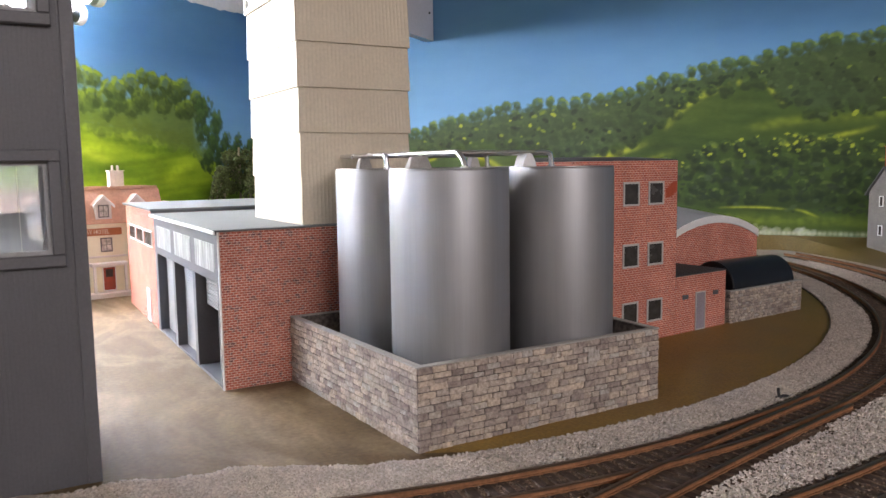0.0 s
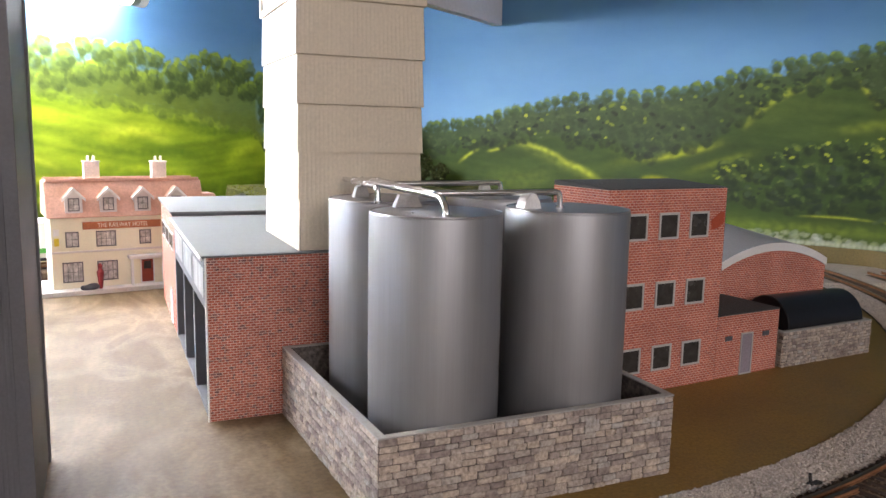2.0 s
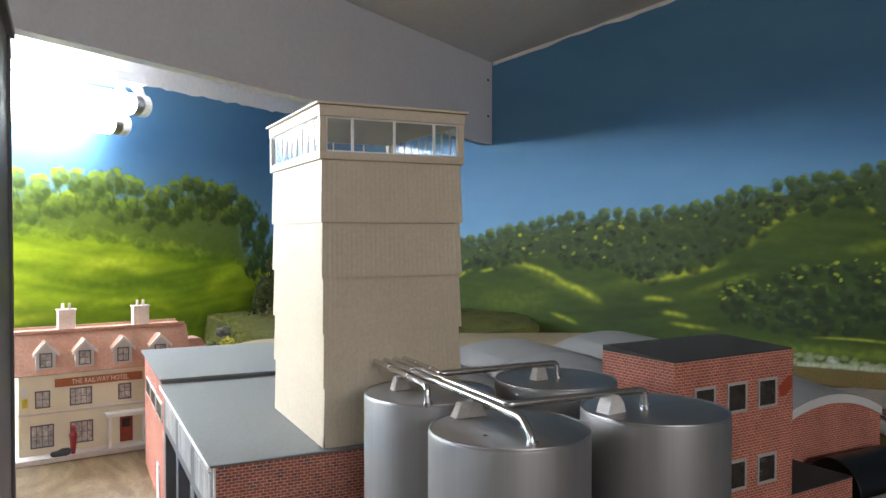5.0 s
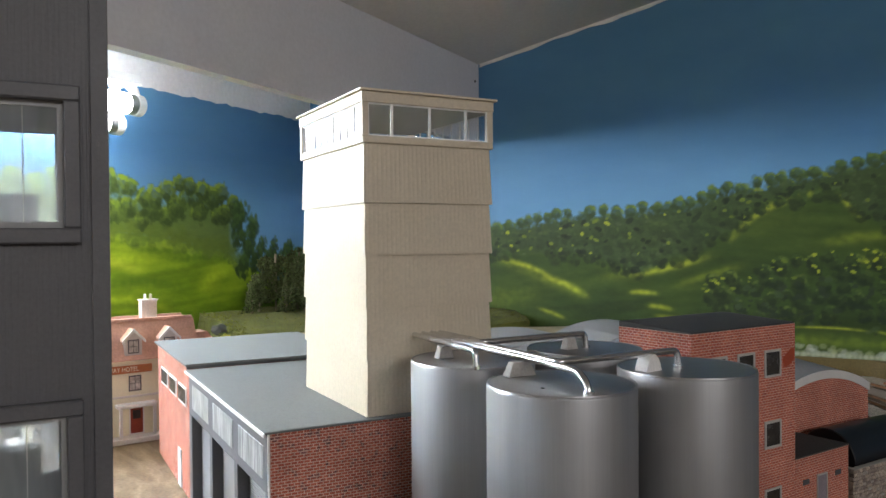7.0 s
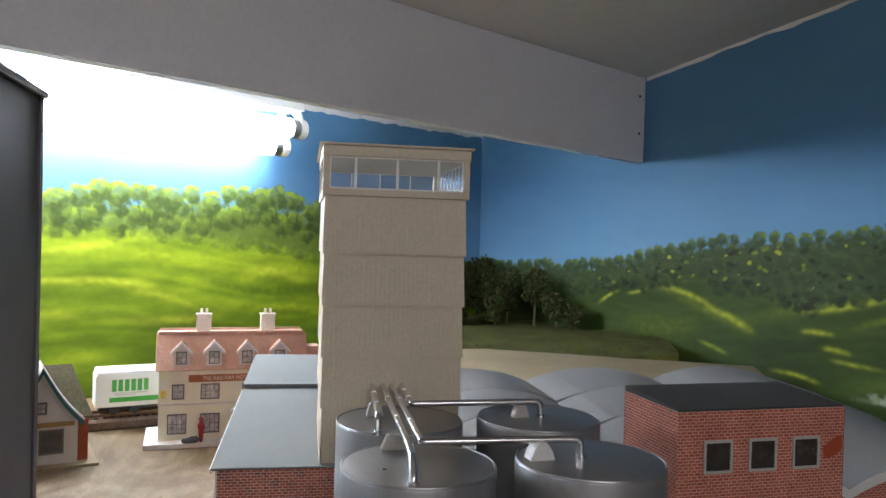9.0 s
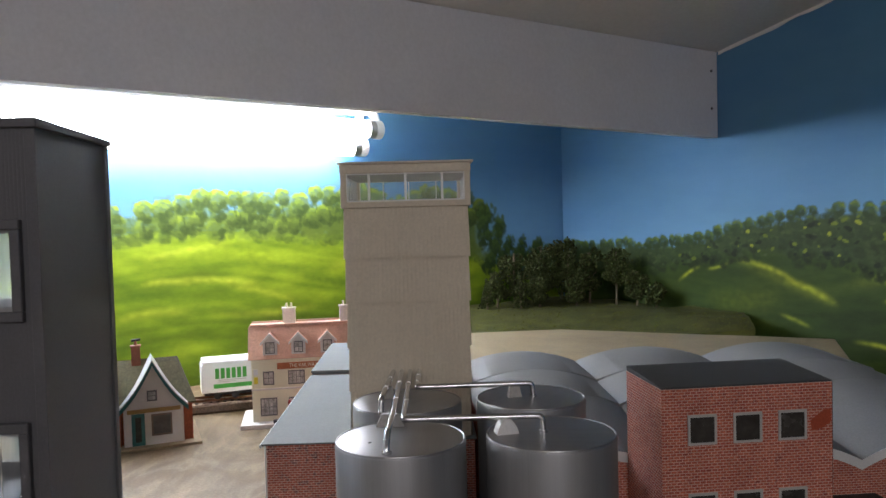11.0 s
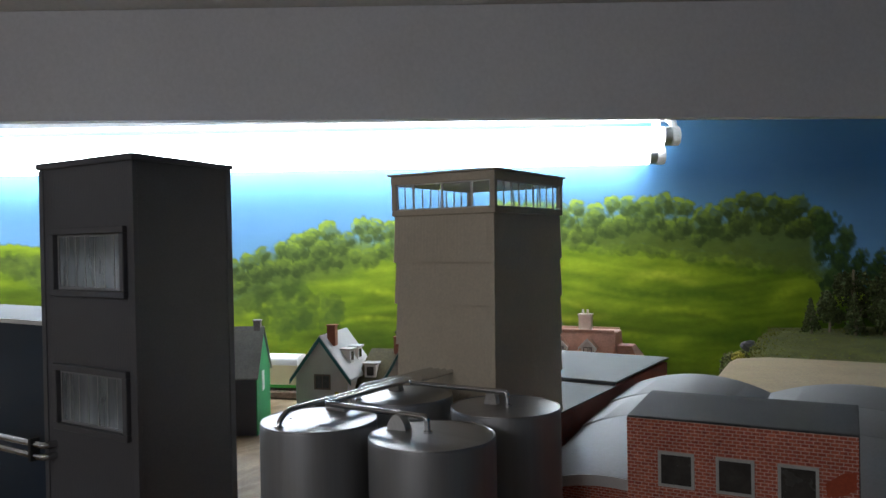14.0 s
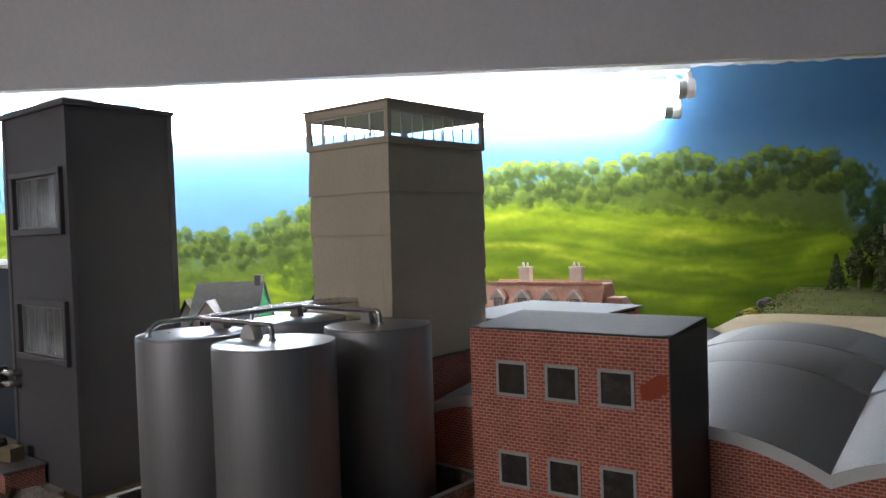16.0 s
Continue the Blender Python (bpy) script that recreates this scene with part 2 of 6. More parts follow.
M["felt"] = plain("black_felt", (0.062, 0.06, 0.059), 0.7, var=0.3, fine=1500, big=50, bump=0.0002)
M["cream"] = plain("cream_styrene", (0.61, 0.53, 0.405), 0.5, var=0.09, fine=700, big=22)
M["charcoal"] = plain("charcoal_styrene", (0.108, 0.106, 0.114), 0.5, var=0.1, fine=900, big=30)
M["grey_frame"] = plain("grey_frame_card", (0.125, 0.128, 0.14), 0.5, var=0.08)
M["dark_grey"] = plain("dark_grey_card", (0.10, 0.10, 0.11), 0.6, var=0.1)
M["shutter"] = plain("shutter_card", (0.27, 0.27, 0.27), 0.45, var=0.08)
M["frosted"] = plain("frosted_print", (0.46, 0.47, 0.47), 0.4, var=0.6, fine=420, big=120, stretch=(1, 1, 0.15))
M["steel"] = brushed("brushed_shell", (0.335, 0.335, 0.342), 0.5, 0.7)
M["steel_lid"] = brushed("brushed_lid", (0.36, 0.355, 0.355), 0.4, 0.85, stretch=(1, 0.05, 1))
M["chrome"] = brushed("polished_tube", (0.68, 0.68, 0.68), 0.24)
M["stone"] = plain("stone_card", (0.36, 0.31, 0.26), 0.8, var=0.25, fine=900, big=90, bump=0.0002)
M["mortar"] = plain("mortar_card", (0.21, 0.175, 0.155), 0.85, var=0.6, fine=500, big=160)
M["coping"] = plain("coping_card", (0.42, 0.40, 0.37), 0.7, var=0.15)
M["window_dark"] = plain("window_print", (0.06, 0.055, 0.05), 0.25, var=0.3, fine=200, big=90, bump=0)
M["net_curtain"] = plain("net_curtain_print", (0.60, 0.57, 0.53), 0.5, var=0.5, fine=300, big=120)
M["umber"] = plain("umber_frame", (0.20, 0.15, 0.12), 0.6)
M["grey_pane"] = plain("grey_window_print", (0.11, 0.105, 0.10), 0.35, var=0.3, fine=200, big=90, bump=0)
M["window_frame"] = plain("window_frame_card", (0.50, 0.49, 0.47), 0.6, var=0.12)
M["pane"] = glass("acetate_pane")
M["film"] = film_pane("hazy_film_pane", 0.2, 0.5)
M["black_tank"] = plain("black_plastic", (0.012, 0.012, 0.014), 0.38, var=0.2, fine=500, big=40, bump=0)
M["lilac_door"] = plain("lilac_door", (0.30, 0.26, 0.30), 0.5)
M["door_white"] = plain("white_door", (0.75, 0.74, 0.76), 0.5)
M["rust"] = plain("rusty_rail_side", (0.30, 0.135, 0.06), 0.7, var=0.3, fine=600, big=100)
M["railtop"] = brushed("worn_railhead", (0.25, 0.18, 0.13), 0.4)
M["sleeper"] = plain("sleeper", (0.075, 0.046, 0.032), 0.8, var=0.3)
M["bed"] = plain("stained_bed", (0.17, 0.115, 0.078), 0.95, var=0.4, fine=500, big=60, bump=0.0004)
M["ballast"] = plain("granite_chips", (0.60, 0.525, 0.46), 0.85, var=0.2, island=0.32)
M["ballast_dark"] = plain("stained_chips", (0.20, 0.138, 0.095), 0.85, var=0.3, island=0.5)
M["render"] = plain("cream_render", (0.77, 0.735, 0.56), 0.7, var=0.08)
M["rose_tiles"] = plain("rose_tiles", (0.55, 0.315, 0.225), 0.75, var=0.18, fine=600, big=110)
M["hotel_pale"] = plain("pale_chimney", (0.74, 0.66, 0.58), 0.7)
M["sign_red"] = plain("sign_board", (0.38, 0.125, 0.045), 0.6)
M["letter"] = plain("cream_lettering", (0.80, 0.72, 0.58), 0.6, bump=0)
M["white_wash"] = plain("whitewash", (0.64, 0.61, 0.58), 0.7, var=0.1)
M["teal"] = plain("teal_paint", (0.03, 0.13, 0.13), 0.5)
M["olive_roof"] = plain("olive_roof", (0.115, 0.10, 0.048), 0.8, var=0.3, fine=500, big=130)
M["grey_tiles"] = plain("grey_roof_tiles", (0.25, 0.25, 0.23), 0.7, var=0.15, fine=500, big=90)
M["pale_roof"] = plain("pale_roof", (0.38, 0.37, 0.35), 0.7, var=0.1)
M["brick_plain"] = plain("orange_brick", (0.34, 0.09, 0.038), 0.75, var=0.25, fine=900, big=160)
M["brick_chimney"] = plain("brown_brick", (0.24, 0.085, 0.05), 0.8, var=0.25, fine=900, big=160)
M["green_wall"] = plain("green_wall", (0.045, 0.32, 0.11), 0.6)
M["ochre"] = plain("ochre_board", (0.36, 0.23, 0.075), 0.6)
M["yellow"] = plain("yellow_paint", (0.70, 0.55, 0.04), 0.5)
M["red_door"] = plain("red_door", (0.28, 0.045, 0.02), 0.5)
M["trailer"] = plain("trailer_white", (0.74, 0.75, 0.74), 0.4, var=0.05)
M["trailer_green"] = plain("trailer_green", (0.06, 0.36, 0.05), 0.4)
M["dark_iron"] = plain("dark_iron", (0.03, 0.028, 0.027), 0.6, var=0.3)
M["navy"] = plain("navy_card", (0.018, 0.033, 0.06), 0.55, var=0.2)
M["grey_stone"] = plain("grey_stone", (0.22, 0.20, 0.185), 0.85, var=0.25, fine=700, big=120)
M["slate"] = plain("slate", (0.12, 0.12, 0.125), 0.7, var=0.2)
M["plaster"] = plain("tan_plaster", (0.31, 0.24, 0.145), 0.85, var=0.2, fine=500, big=25, bump=0.0003)
M["grass"] = plain("olive_grass", (0.095, 0.10, 0.016), 0.95, var=0.5, fine=900, big=40, bump=0.0008)
M["leaf"] = plain("dark_foliage", (0.07, 0.084, 0.028), 0.9, var=0.4, fine=800, big=90, island=0.55, spec=0.1)
M["leaf_yellow"] = plain("yellow_foliage", (0.33, 0.29, 0.03), 0.9, var=0.4, island=0.5)
M["dark_rock"] = plain("dark_rock", (0.062, 0.06, 0.056), 0.85, var=0.3)
M["patch"] = plain("orange_red_paint", (0.42, 0.075, 0.03), 0.7, var=0.2)
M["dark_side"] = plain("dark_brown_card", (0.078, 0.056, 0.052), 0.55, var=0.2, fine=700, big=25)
M["cream_panel"] = plain("cream_panel", (0.62, 0.58, 0.36), 0.5, var=0.08)
M["leaf_bush"] = plain("bush_foliage", (0.12, 0.13, 0.028), 0.9, var=0.4, island=0.5)
M["scrub"] = plain("scrub_foliage", (0.16, 0.165, 0.035), 0.95, var=0.3, island=0.25, spec=0.1)
M["bark"] = plain("pale_bark", (0.16, 0.125, 0.08), 0.85)
M["fixture"] = plain("fixture_white", (0.80, 0.80, 0.78), 0.4, var=0.04, bump=0)
M["cap"] = brushed("tube_cap", (0.5, 0.5, 0.5), 0.35)
M["tube"] = lit("lit_tube", (0.97, 1.0, 1.0), TUBE_POWER)
M["figure_red"] = plain("painted_red_metal", (0.30, 0.03, 0.03), 0.5)
M["figure_dark"] = plain("painted_dark_metal", (0.06, 0.06, 0.07), 0.5)


# ---- mesh helpers: all sizes in centimetres ----
def box(bm, x0, x1, y0, y1, z0, z1):
    v = [bm.verts.new((x, y, z)) for z in (z0, z1) for x, y in ((x0, y0), (x1, y0), (x1, y1), (x0, y1))]
    for f in ((3, 2, 1, 0), (4, 5, 6, 7), (0, 1, 5, 4), (1, 2, 6, 5), (2, 3, 7, 6), (3, 0, 4, 7)):
        bm.faces.new([v[i] for i in f])
    return v


def prism(bm, pts, axis, a0, a1):
    """A polygon extruded along an axis; pts are (y, z) for x, (x, z) for y, (x, y) for z."""
    def at(p, a):
        return (a, p[0], p[1]) if axis == "x" else (p[0], a, p[1]) if axis == "y" else (p[0], p[1], a)
    lo, hi = [bm.verts.new(at(p, a0)) for p in pts], [bm.verts.new(at(p, a1)) for p in pts]
    n = len(pts)
    bm.faces.new(lo)
    bm.faces.new(hi[::-1])
    for i in range(n):
        bm.faces.new((lo[i], lo[(i + 1) % n], hi[(i + 1) % n], hi[i]))
    return lo + hi


def rod(bm, p, q, r, seg=14, r2=None):
    p, q = Vector(p), Vector(q)
    turn = (q - p).to_track_quat("Z", "Y").to_matrix()
    r2 = r if r2 is None else r2
    rings = []
    for c, rad in ((p, r), (q, r2)):
        rings.append([bm.verts.new(c + turn @ Vector((rad * math.cos(a), rad * math.sin(a), 0))) for a in (2 * math.pi * i / seg for i in range(seg))])
    for i in range(seg):
        bm.faces.new((rings[0][i], rings[0][(i + 1) % seg], rings[1][(i + 1) % seg], rings[1][i]))
    bm.faces.new(rings[0][::-1])
    bm.faces.new(rings[1])


def sweep(bm, pts, r, seg=12):
    """A round tube along a polyline."""
    pts = [Vector(p) for p in pts]
    rings = []
    for i, p in enumerate(pts):
        d = ((pts[min(i + 1, len(pts) - 1)] - p).normalized() + (p - pts[max(i - 1, 0)]).normalized()).normalized()
        if i == 0:
            side = d.orthogonal().normalized()
        side = (side - d * side.dot(d)).normalized()
        up = d.cross(side)
        rings.append([bm.verts.new(p + (side * math.cos(a) + up * math.sin(a)) * r) for a in (2 * math.pi * k / seg for k in range(seg))])
    for a, b in zip(rings, rings[1:]):
        for k in range(seg):
            bm.faces.new((a[k], a[(k + 1) % seg], b[(k + 1) % seg], b[k]))
    bm.faces.new(rings[0][::-1])
    bm.faces.new(rings[-1])


def rounded(pts, r, n=6):
    """A polyline with its corners rounded."""
    pts = [Vector(p) for p in pts]
    out = [pts[0]]
    for a, b, c in zip(pts, pts[1:], pts[2:]):
        p, q = b + (a - b).normalized() * r, b + (c - b).normalized() * r
        out += [(p * (1 - t) + b * t) * (1 - t) + (b * (1 - t) + q * t) * t for t in (i / n for i in range(n + 1))]
    return out + [pts[-1]]


def lathe(bm, prof, seg=48, cx=0.0, cy=0.0):
    rings = []
    for r, z in prof:
        rings.append([bm.verts.new((cx + r * math.cos(a), cy + r * math.sin(a), z)) for a in (2 * math.pi * i / seg for i in range(seg))])
    for a, b in zip(rings, rings[1:]):
        for k in range(seg):
            bm.faces.new((a[k], a[(k + 1) % seg], b[(k + 1) % seg], b[k]))
    bm.faces.new(rings[0][::-1])
    bm.faces.new(rings[-1])


def thing(name, label, category, x=0.0, y=0.0, z=0.0, turn=0.0, group="", kind=""):
    ob = new(name)
    ob.empty_display_size = 0.01
    ob.matrix_world = pose(x * CM, y * CM, z * CM, 0, 0, turn)
    return tagged(ob, label, category, group, kind)


def mesh_from(bm, name, material, bevel=0.0, smooth=False, fix=True):
    if fix:
        bmesh.ops.recalc_face_normals(bm, faces=bm.faces)
    if bevel:
        edges = [e for e in bm.edges if e.is_manifold and e.calc_face_angle(0) > 0.6]
        bmesh.ops.bevel(bm, geom=edges, offset=bevel, segments=1, affect="EDGES", clamp_overlap=True)
    me = bpy.data.meshes.new(name)
    bm.to_mesh(me)
    bm.free()
    me.transform(Matrix.Scale(CM, 4))
    me.materials.append(M[material])
    if smooth:
        me.polygons.foreach_set("use_smooth", [True] * len(me.polygons))
        me.set_sharp_from_angle(angle=radians(35))
    return me


def part(name, bm, material, parent=None, label="", bevel=0.0, smooth=False, kind=""):
    ob = new(name, mesh_from(bm, name, material, bevel, smooth))
    ob.parent = parent
    return tagged(ob, label, kind=kind)


def boxed(name, material, parent, dims, label="", bevel=0.0):
    bm = bmesh.new()
    box(bm, *dims)
    return part(name, bm, material, parent, label, bevel)


def text_part(name, words, size, material, parent, m, label="", depth=0.01):
    """Lettering as a mesh, its left end at the pose m (centimetres)."""
    cu = bpy.data.curves.new(name, "FONT")
    cu.body, cu.size, cu.extrude, cu.align_y = words, size, depth, "CENTER"
    tmp = bpy.data.objects.new(name + "_curve", cu)
    me = bpy.data.meshes.new_from_object(tmp)
    bpy.data.objects.remove(tmp)
    me.transform(Matrix.Scale(CM, 4) @ m)
    me.materials.clear()
    me.materials.append(M[material])
    ob = new(name, me)
    ob.parent = parent
    return tagged(ob, label)


def upright(x, y, z):
    """The pose of lettering on a wall that faces -y (centimetres)."""
    return Matrix.Translation((x, y, z)) @ Euler((radians(90), 0, 0)).to_matrix().to_4x4()


def curve_at(table, x):
    """A smooth line through a short table of (x, value)."""
    if x <= table[0][0]:
        return table[0][1]
    for (a, p), (b, q) in zip(table, table[1:]):
        if x <= b:
            t = (x - a) / (b - a)
            return p + (q - p) * t * t * (3 - 2 * t)
    return table[-1][1]


# ---- the room ----
WALL_U, WALL_W, CEIL = 230.0, 220.0, 41.3
SLOPE = 0.205


def room_slab(name, material, corners, parent=None, label="", category="", kind="structure"):
    """A slab from eight room corners (u, w, z): four below or in front, four above or behind."""
    bm = bmesh.new()
    v = [bm.verts.new(room(*c)) for c in corners]
    for f in ((3, 2, 1, 0), (4, 5, 6, 7), (0, 1, 5, 4), (1, 2, 6, 5), (2, 3, 7, 6), (3, 0, 4, 7)):
        bm.faces.new([v[i] for i in f])
    ob = part(name, bm, material, parent)
    return tagged(ob, label, category, "", kind)


def room_box(name, material, u0, u1, w0, w1, z0, z1, **k):
    return room_slab(name, material, [(u, w, z) for z in (z0, z1) for u, w in ((u0, w0), (u1, w0), (u1, w1), (u0, w1))], **k)


room_box("ground", "yard", -4, WALL_U, -4, WALL_W, -2.0, 0.0, label="dusty tan baseboard of a model railway yard", category="ground")
room_box("wall_back", "sky", -3, WALL_U, -3, 0, -2, 46, label="back wall painted with blue sky", category="wall")
room_box("wall_right", "sky", -3, 0, 0, WALL_W, -2, 92, label="side wall painted with blue sky", category="wall")
# the far and front walls are unseen; their tones set the bounce light
room_box("wall_left", "white_wall", WALL_U, WALL_U + 3, -3, WALL_W, -2, 92, label="plain white far wall", category="wall")
# the unseen wall behind, with an opening for the assumed window
for u0, u1, z0, z1 in ((-3, 129, -2, 92), (223, WALL_U, -2, 92), (129, 223, -2, 46), (129, 223, 78, 92)):
    room_box("wall_front", "plain_wall", u0, u1, WALL_W, WALL_W + 3, z0, z1, label="plain beige wall round the assumed window opening", category="wall")
# the ceiling is level behind the pelmet and slopes up in front of it
room_slab("ceiling", "ceiling", [(-3, 30, CEIL - 0.1), (WALL_U, 30, CEIL - 0.1), (WALL_U, WALL_W, CEIL + SLOPE * 190), (-3, WALL_W, CEIL + SLOPE * 190),
                                 (-3, 30, CEIL + 3), (WALL_U, 30, CEIL + 3), (WALL_U, WALL_W, CEIL + SLOPE * 190 + 3), (-3, WALL_W, CEIL + SLOPE * 190 + 3)],
          label="off-white sloping ceiling above the layout", category="ceiling")
room_box("ceiling", "white_wall", -3, WALL_U, -3, 30, CEIL, CEIL + 3, label="white level ceiling behind the pelmet", category="ceiling")
pelmet = room_slab("trim", "pelmet", [(0.3, 29.2, 29.75), (WALL_U, 29.2, 32.3), (WALL_U, 30.6, 32.3), (0.3, 30.6, 29.75),
                                      (0.3, 29.2, CEIL - 0.05), (WALL_U, 29.2, CEIL - 0.05), (WALL_U, 30.6, CEIL - 0.05), (0.3, 30.6, CEIL - 0.05)],
                   label="white painted pelmet board hiding the lights", category="pelmet")
for z in (33.6, 38.6):
    bm = bmesh.new()
    rod(bm, room(1.6, 30.55, z), room(1.6, 30.75, z), 0.16, 8)
    part("screw", bm, "dark_iron", pelmet)
# the unpainted top of the back wall, with a ragged edge where the blue stops
bm = bmesh.new()
top = []
prev = None
for i in range(231):
    u = i * WALL_U / 230
    z = 35.4 + 0.35 * noise.noise((u * 0.35, 1.0, 0)) + 0.25 * noise.noise((u * 1.3, 7.0, 0))
    a, b = bm.verts.new(room(u, 0.12, z)), bm.verts.new(room(u, 0.12, CEIL))
    if prev:
        bm.faces.new((prev[0], a, b, prev[1]))
    prev = (a, b)
tagged(part("trim", bm, "white_wall"), "white strip above the ragged paint edge", "wall paint", "", "structure")

# the ceiling paint laps a little way down the blue side wall
bm = bmesh.new()
prev = None
for i in range(161):
    w = 30.7 + i * 1.15
    z = CEIL + SLOPE * (w - 30)
    lap = 0.55 + 0.5 * noise.noise((w * 0.25, 3.0, 0)) + 0.2 * noise.noise((w * 0.9, 5.0, 0))
    a, b = bm.verts.new(room(0.15, w, z - max(0.1, lap))), bm.verts.new(room(0.15, w, z))
    if prev:
        bm.faces.new((prev[0], a, b, prev[1]))
    prev = (a, b)
tagged(part("trim", bm, "ceiling"), "ceiling paint lapping onto the blue wall", "wall paint", "", "structure")

# ---- twin fluorescent tubes behind the pelmet ----
light = thing("fluorescent_light", "white twin fluorescent tube light fixed under the ceiling, lit", "ceiling light")
bm = bmesh.new()
prism_pts = [(u, w, z) for u in (38.6, 192) for w, z in ((2.4, 34.1), (6.0, 34.1), (5.6, 35.3), (2.8, 35.3))]
v = [bm.verts.new(room(*c)) for c in prism_pts]
for f in ((0, 1, 2, 3), (7, 6, 5, 4), (0, 4, 5, 1), (1, 5, 6, 2), (2, 6, 7, 3), (3, 7, 4, 0)):
    bm.faces.new([v[i] for i in f])
part("housing", bm, "fixture", light, "white batten housing")
for w, z, u in ((5.0, 31.9, 38.4), (3.2, 29.7, 39.8)):
    bm = bmesh.new()
    rod(bm, room(u + 1.7, w, z), room(190, w, z), 1.2, 18)
    part("tube", bm, "tube", light, "glowing white tube", smooth=True)
    bm = bmesh.new()
    rod(bm, room(u + 0.7, w, z), room(u + 1.7, w, z), 1.21, 18)
    part("tube_cap", bm, "cap", light, "grey metal tube cap", smooth=True)
    bm = bmesh.new()
    rod(bm, room(u - 0.4, w, z), room(u + 0.7, w, z), 1.25, 18)
    part("lamp_holder", bm, "fixture", light, "white lamp holder", bevel=0.1)
    bm = bmesh.new()
    sweep(bm, [room(u + 0.2, w, z + 0.8), room(u + 0.3, w - 0.3, z + 1.8), room(u + 0.9, 4.2, 34.6)], 0.55, 8)
    part("bracket", bm, "fixture", light, "white end bracket")


# ---- painted scenery on the walls ----
BACK_TOP = [(-2, 15.6), (4, 16), (11.6, 17.6), (16, 22), (20, 23.4), (27, 24.2), (33, 22.6), (40, 24.4), (49, 23.6), (60, 23.4), (72, 21.4), (82, 21.4), (91, 19.0), (99, 16.2), (108, 16.6), (115, 18.2), (121, 18.8), (150, 19.3), (230, 19.3)]
BACK_LOW = [(-2, 9), (8, 9.5), (16, 12), (20, 14.2), (33, 16.3), (44, 17.6), (58, 18.4), (66, 18.6), (75, 17.6), (84, 15.9), (92, 12.8), (98, 10.5), (110, 10.0), (116, 16), (121, 18.6), (127, 19.1), (150, 19.3), (230, 19.3)]
RIGHT_TOP = [(-2, 15.6), (20, 16), (27, 16.9), (36, 18.9), (44, 20.1), (52, 20.3), (59, 20.9), (65, 22.8), (73, 24.0), (78, 25.2), (86, 26.2), (120, 26.6), (220, 26.6)]
RIGHT_LOW = [(-2, 9), (20, 11.4), (28, 12.8), (38, 14.0), (46, 13.2), (53, 11.4), (60, 13.2), (64.5, 16), (67.8, 19.2), (71.2, 21.0), (76, 21.6), (79, 18.2), (82, 16.6), (92, 17), (220, 18)]
WOOD_TOP = [(60, 9.5), (63, 11.5), (67, 12.9), (73, 14.2), (80, 14.6), (90, 13.6), (105, 13), (220, 13)]
WOOD_LOW = [(60, 9.0), (64, 6.6), (70, 6.0), (77, 4.6), (90, 4.2), (220, 4.2)]


def on_wall(wall, a, z, off):
    return room(a, off, z) if wall == "b" else room(off, a, z)


